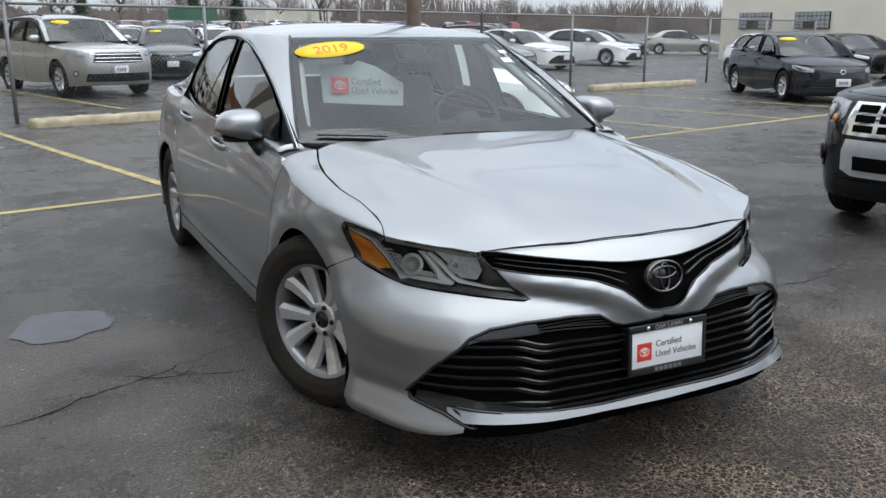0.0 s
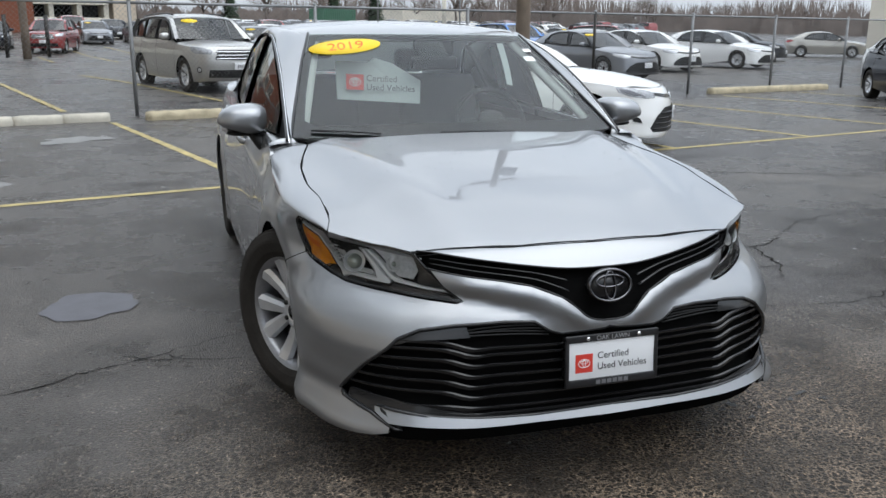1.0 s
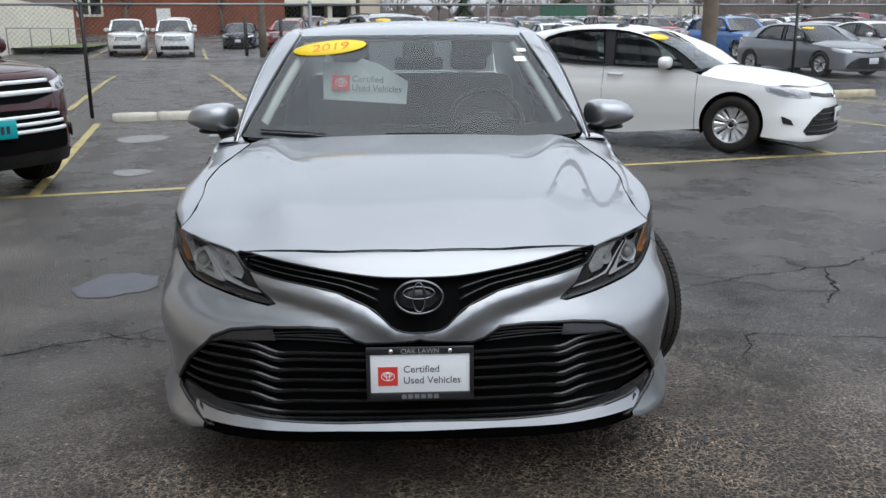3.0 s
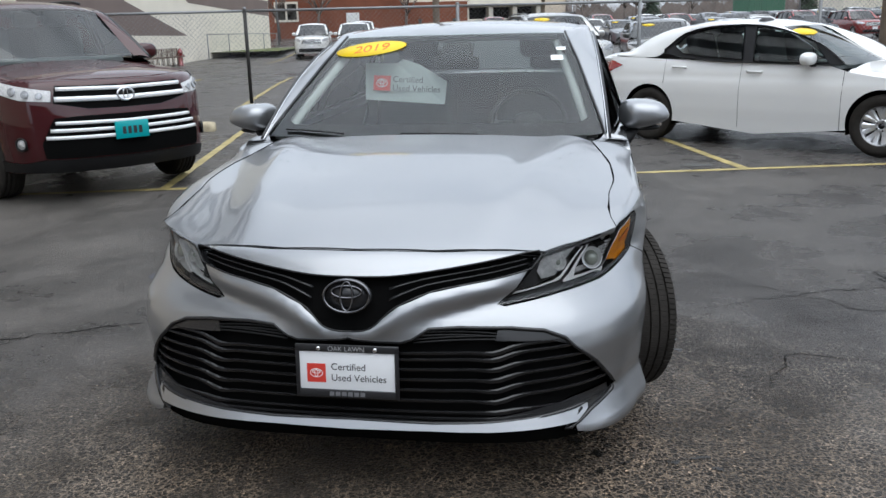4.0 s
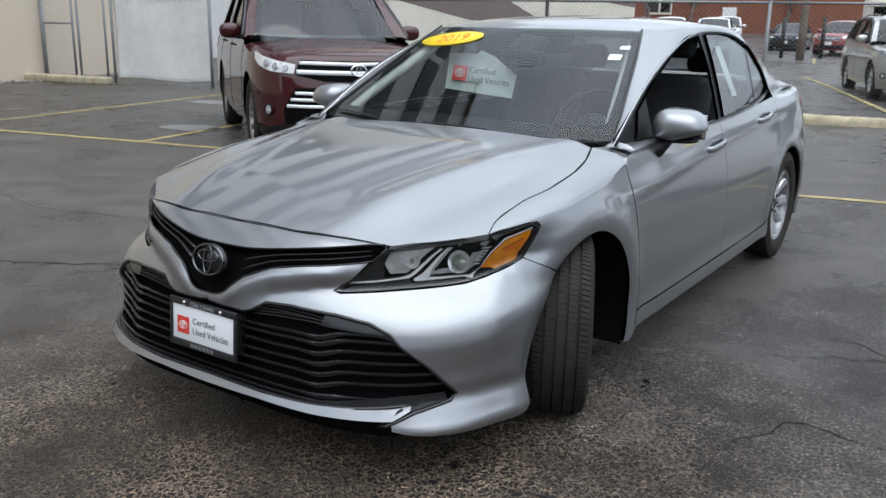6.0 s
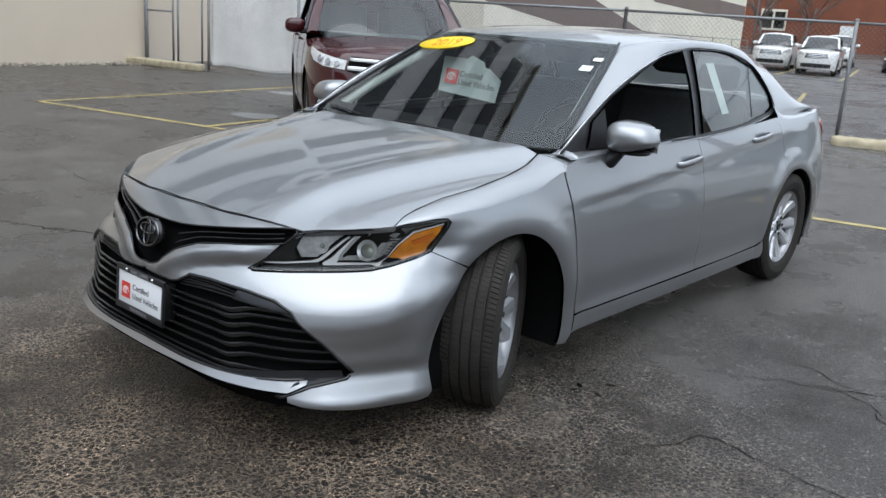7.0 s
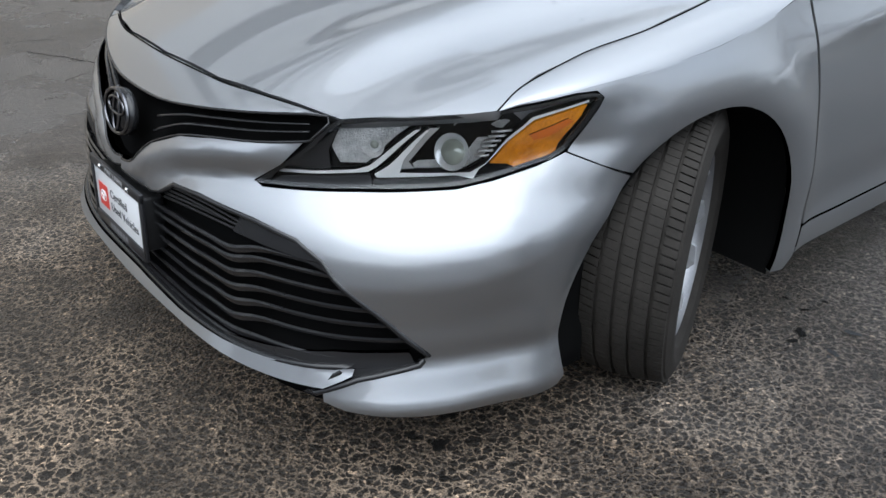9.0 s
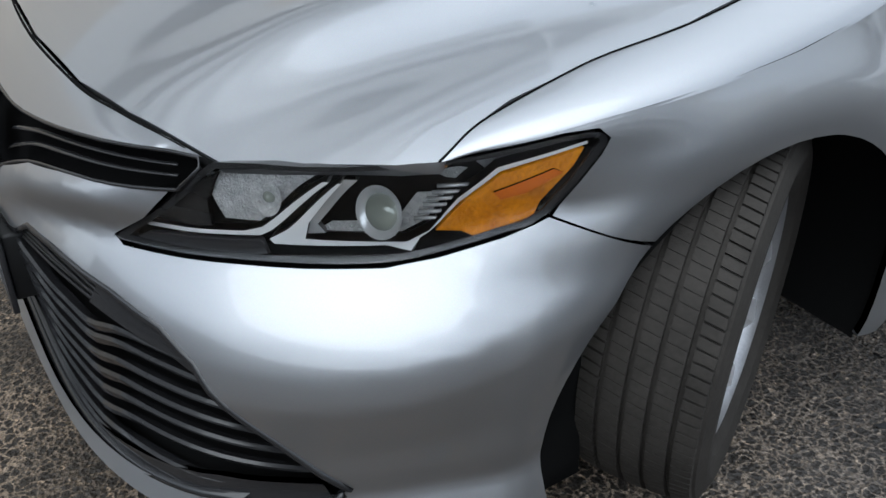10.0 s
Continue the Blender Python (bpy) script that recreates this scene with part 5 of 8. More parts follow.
        # tail lamp
        tl = [(S.a1 + 0.42, 0.82), (S.a1 + 0.72, 0.82), (S.a1 + 0.74, 0.96), (S.a1 + 0.42, 0.965), (S.a1 + 0.33, 0.945)]
        panel("tail_lamp", S, [(a * sg, z) for a, z in tl], M["red_lens"], car, "red tail lamp", step=0.06, rim=0.01, offset=0.006)
    # headlamps
    for sg in (1, -1):
        def on(pts):
            return [(a * sg, z) for a, z in pts]
        box = panel("headlamp", S, on(shrink(smooth_loop(HL, 2), 0.001)), M["lamp_back"], car, "clear headlamp with amber corner", step=0.03, rim=0.0, offset=-0.05)
        rimv, rimf = [], []
        loop = on(smooth_loop(HL, 2))
        for a, z in loop:
            p, q = Vector(S(a, z)), normal_at(S, a, z) * sg
            q = q if q.dot(p - Vector((0, 0.5, 0.7))) > 0 else -q
            rimv += [p + q * 0.001, p - q * 0.05]
        n = len(loop)
        rimf = [(2 * i, 2 * i + 1, 2 * ((i + 1) % n) + 1, 2 * ((i + 1) % n)) for i in range(n)]
        raw("lamp_housing", rimv, rimf, M["gloss_black"], box)
        frame_in = shrink(smooth_loop(HL, 2), 0.0065)
        panel("lamp_bezel", S, on(smooth_loop(HL, 2)), M["gloss_black"], box, holes=[on(frame_in)], step=0.03, rim=0.006, offset=-0.002)
        top_band = [(0.385, 0.727), (0.469, 0.739), (0.545, 0.748), (0.62, 0.759), (0.675, 0.769), (0.70, 0.768), (0.63, 0.753), (0.585, 0.747), (0.50, 0.739), (0.44, 0.733), (0.39, 0.721)]
        panel("lamp_mask", S, on(top_band), M["gloss_black"], box, step=0.03, rim=0.01, offset=-0.012)
        tip = [(0.290, 0.596), (0.322, 0.632), (0.360, 0.686), (0.385, 0.712), (0.372, 0.665), (0.375, 0.628), (0.31, 0.617)]
        panel("lamp_mask", S, on(tip), M["gloss_black"], box, step=0.03, rim=0.01, offset=-0.022)
        under = [(0.296, 0.594), (0.412, 0.606), (0.43, 0.612), (0.425, 0.624), (0.31, 0.605)]
        panel("lamp_mask", S, on(under), M["trim"], box, step=0.03, rim=0.01, offset=-0.010)
        strip_a = [(0.299, 0.608), (0.311, 0.617), (0.407, 0.634), (0.424, 0.643), (0.482, 0.720), (0.493, 0.720), (0.436, 0.637), (0.424, 0.626), (0.311, 0.607)]
        panel("lamp_chrome", S, on(shrink(strip_a, 0.0022)), M["bright_strip"], box, step=0.02, rim=0.02, offset=-0.016)
        strip_b = [(0.429, 0.626), (0.448, 0.645), (0.495, 0.720), (0.503, 0.720), (0.470, 0.655), (0.466, 0.632), (0.549, 0.632), (0.567, 0.648), (0.591, 0.694), (0.624, 0.738), (0.703, 0.763), (0.704, 0.754), (0.629, 0.729), (0.596, 0.686), (0.571, 0.644), (0.553, 0.6235), (0.434, 0.6165)]
        panel("lamp_chrome", S, on(shrink(strip_b, 0.0022)), M["bright_strip"], box, step=0.02, rim=0.02, offset=-0.014)
        amber = [(0.698, 0.751), (0.629, 0.727), (0.601, 0.693), (0.574, 0.648), (0.606, 0.644), (0.655, 0.668), (0.690, 0.730)]
        panel("amber_reflector", S, on(amber), M["amber"], box, "amber side reflector", step=0.015, rim=0.02, offset=-0.012)
        streak = [(0.622, 0.702), (0.672, 0.729), (0.680, 0.722), (0.650, 0.697), (0.628, 0.690)]
        panel("amber_ridge", S, on(streak), M["amber_deep"], box, step=0.02, rim=0.004, offset=-0.009)
        inner_cell = [(0.368, 0.712), (0.374, 0.672), (0.386, 0.640), (0.420, 0.642), (0.478, 0.726), (0.43, 0.724)]
        panel("lamp_reflector", S, on(inner_cell), M["facet"], box, "faceted bright reflector", step=0.012, rim=0.0, offset=-0.030)
        bright = [(0.452, 0.643), (0.500, 0.720), (0.512, 0.720), (0.474, 0.650), (0.480, 0.636), (0.455, 0.632)]
        panel("lamp_chrome", S, on(bright), M["reflector"], box, step=0.02, rim=0.01, offset=-0.022)
        back_cell = [(0.470, 0.640), (0.512, 0.722), (0.575, 0.733), (0.612, 0.735), (0.592, 0.698), (0.566, 0.652), (0.548, 0.640)]
        panel("lamp_reflector", S, on(back_cell), M["facet"], box, step=0.012, rim=0.0, offset=-0.046)
        floor_cell = [(0.47, 0.632), (0.545, 0.632), (0.565, 0.650), (0.585, 0.69), (0.56, 0.69), (0.54, 0.652), (0.485, 0.648)]
        panel("lamp_reflector", S, on(floor_cell), M["facet"], box, step=0.012, rim=0.0, offset=-0.034)
        for (a, z, rr, mt, dep) in ((0.519, 0.677, 0.036, "reflector", 0.028), (0.424, 0.688, 0.026, "facet", 0.028)):
            p, q = Vector(S(a * sg, z)), Vector((0.42 * sg, -0.86, 0.28)).normalized()
            mm = Matrix.Translation(p - q * 0.032) @ q.to_track_quat("Z", "Y").to_matrix().to_4x4()
            pr = [(0.030 - 0.030 * (1 - t) ** 2, rr * (0.25 + 0.75 * t)) for t in (0, 0.3, 0.6, 0.85, 1.0)]
            lv, lf = lathe([(h - 0.025, r2) for h, r2 in pr], 28)
            raw("lamp_bowl", [mm @ Vector((b, c, h)) for h, b, c in lv], lf, M[mt], box)
            size = 0.72 if a > 0.5 else 0.34
            part("lamp_bulb", ellipsoid_bm(rr * size, rr * size, rr * 0.40, mm @ Matrix.Translation((0, 0, -0.004)), 20, 12, 2.0), M["projector"], box)
        for k in range(6):
            z = 0.658 + 0.010 * k
            pts = [Vector(S(sg * (0.552 + 0.004 * k + 0.03 * t), z)) + Vector((-0.02 * sg, 0.02, 0)) for t in (0, 0.5, 1)]
            v, f = tube(pts, 0.003, 5)
            raw("lamp_fin", v, f, M["reflector"], box)
        lens = panel("lamp_lens", S, on(smooth_loop(HL, 2)), M["clear"], box, "clear lamp cover", step=0.03, rim=0.0, offset=0.0005)
        lens.visible_shadow = False
    # wheels and wells
    for sg in (1, -1):
        for yc, steer, out in ((0.013, 26.9, 0.787), (AXLE_R, 0.0, 0.798)):
            base_rot = Matrix.Identity(4) if sg > 0 else Matrix.Rotation(math.pi, 4, "Z")
            m = Matrix.Translation((sg * out, yc, WHEEL_R)) @ Matrix.Rotation(radians(steer), 4, "Z") @ base_rot
            wheel(car, m, WHEEL_R, 0.215, 0.234, 10, True)
            # well liner coloured near-black, which carries the shade of the arch
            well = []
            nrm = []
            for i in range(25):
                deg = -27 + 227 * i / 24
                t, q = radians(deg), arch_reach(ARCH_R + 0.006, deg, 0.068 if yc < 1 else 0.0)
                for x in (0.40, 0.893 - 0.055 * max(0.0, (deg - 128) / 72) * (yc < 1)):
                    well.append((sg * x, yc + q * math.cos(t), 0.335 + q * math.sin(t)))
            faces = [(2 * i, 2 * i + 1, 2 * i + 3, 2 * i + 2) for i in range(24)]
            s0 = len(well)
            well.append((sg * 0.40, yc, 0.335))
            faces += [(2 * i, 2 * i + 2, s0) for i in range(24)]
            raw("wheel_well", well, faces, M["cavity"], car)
    # black boxes that paint in the shade under the car and bonnet
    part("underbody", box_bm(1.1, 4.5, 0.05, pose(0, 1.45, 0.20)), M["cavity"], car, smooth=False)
    part("engine_bay_shade", box_bm(0.78, 1.1, 0.40, pose(0, -0.18, 0.45)), M["cavity"], car, smooth=False)
    cabin(car, 0.66, 2.75, 0.80, 0.30, 0.93)
    part("parcel_shelf", box_bm(1.28, 0.62, 0.05, pose(0, 3.11, 1.045)), M["dash"], car)
    part("boot_floor", box_bm(1.25, 0.75, 0.5, pose(0, 3.2, 0.6)), M["cavity"], car, smooth=False)
    # wipers
    for x0, x1, y0, y1 in ((-0.67, -0.38, 0.455, 0.392), (-0.12, 0.22, 0.377, 0.374)):
        pts = [Vector(screen(x0 + (x1 - x0) * t, y0 + (y1 - y0) * t + 0.02)) + Vector((0, -0.006, 0.009)) for t in (0, 0.25, 0.5, 0.75, 1)]
        v, f = tube(pts, 0.0045, 6, squash=(1.6, 0.8))
        raw("wiper", v, f, M["black"], car)
    # interior mirror and sensor housing
    part("interior_mirror", box_bm(0.24, 0.035, 0.065, pose(0.035, 0.985, 1.235, 10), 0.015), M["black"], car)
    part("sensor_housing", box_bm(0.16, 0.16, 0.05, pose(0.035, 1.04, 1.285, 30), 0.02), M["black"], car)
    # card behind the windscreen
    sm = Matrix.Translation((-0.225, 1.045, 1.135)) @ Matrix.Rotation(radians(78), 4, "X") @ Matrix.Rotation(radians(-3), 4, "Z")
    shape = [(-0.215, -0.085), (0.20, -0.095), (0.205, 0.02), (0.06, 0.10), (-0.03, 0.125), (-0.06, 0.105), (-0.225, 0.10)]
    bm = bmesh.new()
    vs = [bm.verts.new((x, y, 0.01 * math.sin(x * 9))) for x, y in shape]
    bm.faces.new(vs)
    bmesh.ops.solidify(bm, geom=bm.faces[:], thickness=0.0015)
    bmesh.ops.transform(bm, matrix=sm, verts=bm.verts)
    card = part("windscreen_card", bm, M["paper"], car, "white used-car card hung inside the windscreen", smooth=False)
    part("card_emblem", box_bm(0.088, 0.076, 0.001, sm @ Matrix.Translation((-0.130, 0.0, 0.008))), M["red_print"], card, smooth=False)
    for rx, ry, dz in ((0.028, 0.020, 0), (0.018, 0.008, 0.005), (0.008, 0.018, 0)):
        v, f = oval_ring(rx, ry, 0.0018, sm @ Matrix.Translation((-0.130, dz, 0.010)), 24, 5)
        raw("card_emblem_ring", v, f, M["print_white"], card)
    lettering("card_text", "Certified", 0.044, M["print_grey"], card, sm @ Matrix.Translation((-0.075, 0.020, 0.011)), align="LEFT")
    lettering("card_text", "Used Vehicles", 0.044, M["print_grey"], card, sm @ Matrix.Translation((-0.075, -0.024, 0.011)), align="LEFT")
    # yellow year sticker on the glass
    q = Vector((0, -0.46, 0.89)).normalized()
    sx = (Vector(screen(-0.236, 1.045)) - Vector(screen(-0.57, 1.053))).normalized()
    nn = normal_at(screen, -0.40, 1.035)
    sy = nn.cross(sx)
    om = Matrix((( sx.x, sy.x, nn.x, 0), (sx.y, sy.y, nn.y, 0), (sx.z, sy.z, nn.z, 0), (0, 0, 0, 1)))
    om = Matrix.Translation(Vector(screen(-0.402, 1.036)) + nn * 0.004) @ om @ Matrix.Rotation(radians(6), 4, "Z")
    oval = part("year_sticker", disc_bm(0.180, 0.066, 0.0015, om, 48), M["yellow_card"], car, "yellow oval sticker reading 2019")
    lettering("year_text", "2019", 0.092, M["print_orange"], oval, om @ Matrix.Translation((0, 0, 0.0012)), shear=0.15)
    for x, y, a, b in ((0.53, 0.948, 0.058, 0.045), (0.545, 1.022, 0.045, 0.03)):
        nn2 = normal_at(screen, x, y)
        mm = Matrix.Translation(Vector(screen(x, y)) + nn2 * 0.004) @ nn2.to_track_quat("Z", "Y").to_matrix().to_4x4()
        part("registration_sticker", box_bm(a, b, 0.001, mm), M["paper"], car, smooth=False)
    return car


saloon = hero_car()


# ---- other parked cars ----
class Kind:
    """Shapes of a sort of car: shell, bonnet, screens, roof and flanks, stretched to size."""

    def __init__(k, suv, kx, ky, kz, wheel_r, van=False):
        k.suv, k.van, k.wheel_r, k.k = suv, van, wheel_r, (kx, ky, kz)
        if suv:
            k.shell = Shell(
                wide=[(0.2, 0.90), (0.3, 0.93), (0.5, 0.955), (0.8, 0.96), (0.95, 0.945), (1.05, 0.925), (1.15, 0.90)],
                nose=[(0.2, -0.84), (0.3, -0.90), (0.45, -0.93), (0.6, -0.93), (0.8, -0.90), (0.92, -0.86), (1.0, -0.79), (1.1, -0.62)],
                square=[(0.2, 3.4), (0.6, 3.2), (1.0, 3.2)], y0=0.1, yr0=3.2, tail=[(0.2, 3.85), (0.4, 3.95), (0.7, 3.96), (1.1, 3.90)], square_r=4.0, bumps=None)
            k.hm, k.hf = curve([(-0.88, 0.965), (-0.7, 1.03), (-0.4, 1.075), (0.0, 1.11), (0.5, 1.14)]), 0.055
            k.sc = (0.40, 1.13, 0.71, 0.17)
            k.rm = curve([(1.05, 1.60), (1.25, 1.672), (1.7, 1.715), (2.3, 1.72), (3.0, 1.69), (3.5, 1.63)])
            k.arch, k.axle, k.zc, k.bottom = 0.42, 2.79, wheel_r, 0.26
            k.belt0, k.fl = 1.12, (0.915, 0.28, 0.10)
        else:
            k.shell = Shell(
                wide=[(0.12, 0.885), (0.17, 0.898), (0.3, 0.902), (0.45, 0.912), (0.6, 0.912), (0.7, 0.905), (0.77, 0.885), (0.85, 0.872), (0.93, 0.85), (1.05, 0.80)],
                nose=[(0.12, -0.90), (0.22, -0.955), (0.45, -0.955), (0.52, -0.95), (0.6, -0.928), (0.70, -0.872), (0.735, -0.838), (0.78, -0.77), (0.9, -0.6)],
                square=[(0.12, 3.8), (0.35, 3.0), (0.6, 2.5), (0.73, 2.6), (0.9, 3.0)], y0=0.1, yr0=2.95, tail=[(0.15, 3.70), (0.3, 3.80), (0.7, 3.80), (1.05, 3.74)], square_r=3.0)
            k.hm, k.hf = curve([(-0.86, 0.72), (-0.7, 0.79), (-0.4, 0.865), (0.0, 0.925), (0.5, 0.972)]), 0.075
            k.sc = (0.385, 0.937, 0.51, 0.19)
            k.rm = curve([(1.18, 1.345), (1.3, 1.388), (1.5, 1.425), (1.9, 1.445), (2.3, 1.432), (2.6, 1.392), (2.9, 1.335)])
            k.arch, k.axle, k.zc, k.bottom = 0.36, 2.825, 0.335, 0.16
            k.belt0, k.fl = 0.932, (0.85, 0.30, 0.20)

    def hood(k, x, y):
        return (x, y, k.hm(y) - k.hf * (abs(x) / 0.8) ** 2.3)

    def screen(k, x, y):
        y0, z0, s, c = k.sc
        return (x, y, z0 + (y - y0) * s - c * x * x - 0.03 * (y - y0) * (y - y0 - 0.8))

    def roof(k, x, y):
        return (x, y, k.rm(y) - 0.10 * x * x - 0.25 * max(0, abs(x) - 0.45) ** 2)

    def flank(k, y, z):
        w, s, q = k.fl
        dz = z - k.belt0
        return (w - s * dz - q * dz * dz - (0.04 * (y - 1.8) ** 2 if y > 1.8 else 0), y, z)


def on_kind(k, fn):
    kx, ky, kz = k.k
    return lambda a, b: (lambda p: (p[0] * kx, p[1] * ky, p[2] * kz))(fn(a, b))


def make_car(k, name, label, paint, m, category="car", group="", glass="dark_glass", front="plain", plate="plate_white", sticker=False, inside_seats=False, step=0.08, rim="alloy", spokes=10, lite=False, rim_mat=None):
    car = thing(name, label, category, group)
    S = k.shell
    f_shell, f_hood, f_screen, f_roof, f_flank = (on_kind(k, fn) for fn in (S, k.hood, k.screen, k.roof, k.flank))
    kx, ky, kz = k.k
    suv = k.suv
    e = S.a1 + 1
    zt = 0.92 if suv else 0.735
    zb = k.bottom
    belt_z = (lambda y: k.belt0 + 0.02 * (y - 0.6)) if suv else (lambda y: k.belt0 + 0.028 * (y - 0.6) + 0.022 * max(0, y - 1.6) ** 2)
    side_top = [(-0.42, k.hood(0.78, -0.42)[2] - 0.035), (-0.2, k.hood(0.78, -0.2)[2] - 0.04), (0.1, k.hood(0.78, 0.1)[2] - 0.045), (0.38, k.hood(0.76, 0.38)[2] - 0.03), (0.6, belt_z(0.6)), (1.2, belt_z(1.2)), (1.8, belt_z(1.8)), (2.5, belt_z(2.5) if suv else 0.985), (2.9, belt_z(2.9) if suv else 1.0)]
    half = [(0.0, zt), (0.2, zt + 0.005), (0.38, zt + (0.03 if suv else 0.005))] + [(S.at_y(y, z), z) for y, z in side_top]
    rear_top = belt_z(3.2) if suv else 1.02
    half += [(S.a1 + 0.4, rear_top), (e, rear_top), (e, zb + 0.05), (S.a1 + 0.4, zb + 0.02)]
    half += arch(S, k.axle, k.zc, k.arch, -12, 192, 16)
    half += [(S.at_y(1.4, zb), zb)]
    half += arch(S, 0, k.zc, k.arch, -12, 200, 18)
    half += [(0.45, zb), (0.0, zb)]
    body = panel("body", f_shell, sym(half), paint, car, step=step, rim=0.02)
    # bonnet with rolled edges
    hs = [(0.0, -0.80), (0.3, -0.785), (0.5, -0.72), (0.66, -0.61), (0.755, -0.50), (0.77, -0.2), (0.775, 0.1), (0.73, 0.36), (0.4, 0.36), (0.0, 0.34)]
    panel("bonnet", f_hood, sym(hs), paint, car, step=step, rim=0.02)
    hoodc = poly_curve([f_hood(x, y) for x, y in ((0.0, -0.81), (0.3, -0.793), (0.5, -0.728), (0.66, -0.618), (0.762, -0.50), (0.776, -0.2), (0.781, 0.1), (0.735, 0.37))])
    lowc = poly_curve([f_shell(a, z) for a, z in ((0.0, zt), (0.2, zt + 0.005), (0.33, zt + 0.01), (0.45, zt + 0.02))] + [f_shell(S.at_y(y, z), z) for y, z in side_top[:4]])

    def ctrl(t):
        a, b = Vector(lowc(t)), Vector(hoodc(t))
        return (a.x * 0.7 + b.x * 0.3, a.y * 0.7 + b.y * 0.3, a.z * 0.2 + b.z * 0.8)
    d = oriented(grid_data(bezier_bridge(lowc, hoodc, ctrl), 30, 5), (0, 0.2, 0.5))
    both_sides("wing_edge", d, paint, car)
    y0 = k.sc[0]
    yt = 1.10 if suv else 1.20
    ws = sym([(0.0, y0), (0.3, y0 + 0.02), (0.55, y0 + 0.085), (0.72 if not suv else 0.79, y0 + 0.17), (0.62 if not suv else 0.735, yt - 0.2), (0.575 if not suv else 0.675, yt + 0.06), (0.3, yt + 0.015), (0.0, yt)])
    g1 = panel("windscreen", f_screen, ws, M[glass], car, step=0.12, rim=0.0)
    xr = 0.61 if not suv else 0.70
    yb = 2.80 if not suv else 3.55
    rl = sym([(0.0, yt + 0.004), (0.3, yt + 0.02), (0.575 if not suv else 0.675, yt + 0.066), (xr, 1.5), (xr, 2.2), (xr - 0.05, yb - 0.08), (0.0, yb)])
    panel("roof", f_roof, rl, paint, car, step=0.1, rim=0.02)
    tops = [f_screen(0.722 if not suv else 0.793, y0 + 0.17), f_screen(0.66 if not suv else 0.752, (y0 + yt) / 2), f_roof(0.578 if not suv else 0.678, yt + 0.066), f_roof(xr + 0.004, 1.5), f_roof(xr + 0.004, 1.9), f_roof(xr + 0.002, 2.3)]
    if suv:
        tops += [f_roof(xr - 0.02, 2.9), f_roof(xr - 0.045, yb - 0.08)]
        lows = [(0.45, 1.12), (0.80, 1.36), (1.18, 1.57), (1.5, 1.62), (1.9, 1.635), (2.3, 1.63), (2.9, 1.60), (3.45, 1.52)]
        ov = [(0.72, 1.16), (0.95, 1.38), (1.25, 1.535), (1.6, 1.575), (1.62, 1.15)], [(1.72, 1.15), (1.70, 1.58), (2.3, 1.585), (2.58, 1.57), (2.55, 1.16)], [(2.66, 1.17), (2.68, 1.56), (3.15, 1.53), (3.32, 1.44), (3.22, 1.20)]
        frame_loop = [(0.48, 1.125), (0.80, 1.355), (1.18, 1.565), (1.5, 1.615), (2.3, 1.625), (2.9, 1.595), (3.42, 1.51), (3.42, 1.16), (2.0, 1.14)]
    else:
        tops += [f_roof(0.589, 2.4), f_roof(0.56, 2.72), f_screen(0, 0)]
        kxx = k.k
        tops[-1] = (0.60 * kx, 3.0 * ky, 1.235 * kz)
        tops += [(0.68 * kx, 3.3 * ky, 1.06 * kz), (0.72 * kx, 3.5 * ky, 1.035 * kz)]
        lows = [(0.40, 0.935), (0.72, 1.15), (1.17, 1.305), (1.48, 1.358), (1.85, 1.366), (2.2, 1.34), (2.42, 1.285), (2.62, 1.15), (2.78, 1.02), (3.1, 1.0), (3.4, 1.01)]
        ov = [(0.60, 0.955), (0.79, 1.160), (1.07, 1.265), (1.34, 1.325), (1.50, 1.338), (1.46, 0.965)], [(1.60, 0.985), (1.66, 1.342), (1.90, 1.345), (2.12, 1.328), (2.40, 1.26), (2.54, 1.14), (2.40, 1.055), (2.09, 1.015)]
        frame_loop = [(0.42, 0.936), (0.72, 1.148), (1.17, 1.303), (1.48, 1.356), (1.80, 1.364), (2.12, 1.348), (2.42, 1.283), (2.60, 1.15), (2.66, 1.05), (2.1, 0.972), (1.6, 0.950), (0.6, 0.928)]
    n = min(len(tops), len(lows))
    te, le = poly_curve(tops[:n]), poly_curve([f_flank(y, z) for y, z in lows[:n]])
    d = oriented(grid_data(bezier_bridge(te, le, lambda t: Vector(te(t)).lerp(Vector(le(t)), 0.5) + Vector((0.03, 0, 0.03))), 40, 5), (0.1, 1.8, 0.9))
    both_sides("roof_rail", d, paint, car)
    fd = oriented(panel_data(f_flank, smooth_loop(frame_loop, 2, (0,)), ov, 0.1, 0.03, True, -0.004), (0, 1.5, 1.1))
    both_sides("window_frame", fd, M["trim"], car)
    for w in ov:
        both_sides("side_window", oriented(panel_data(f_flank, w, (), 0.2, 0.0, True, -0.016), (0, 1.5, 1.1)), M[glass], car)
    if suv:
        back = lambda x, z: (x * kx, (3.93 - 0.42 * max(0, z - 1.1) - 0.06 * x * x) * ky, z * kz)
        panel("tailgate", back, [(-0.86, 1.12), (0.86, 1.12), (0.68, 1.60), (0.0, 1.66), (-0.68, 1.60)], paint, car, step=0.15, rim=0.02, flip=True)
    else:
        rear = lambda x, y: (x * kx, y * ky, (curve([(2.8, 1.345), (3.1, 1.235), (3.4, 1.09), (3.5, 1.075)])(y) - 0.13 * x * x) * kz)
        panel("rear_window", rear, sym([(0.0, 2.81), (0.55, 2.73), (0.62, 3.0), (0.66, 3.28), (0.0, 3.42)]), M[glass], car, step=0.15, rim=0)
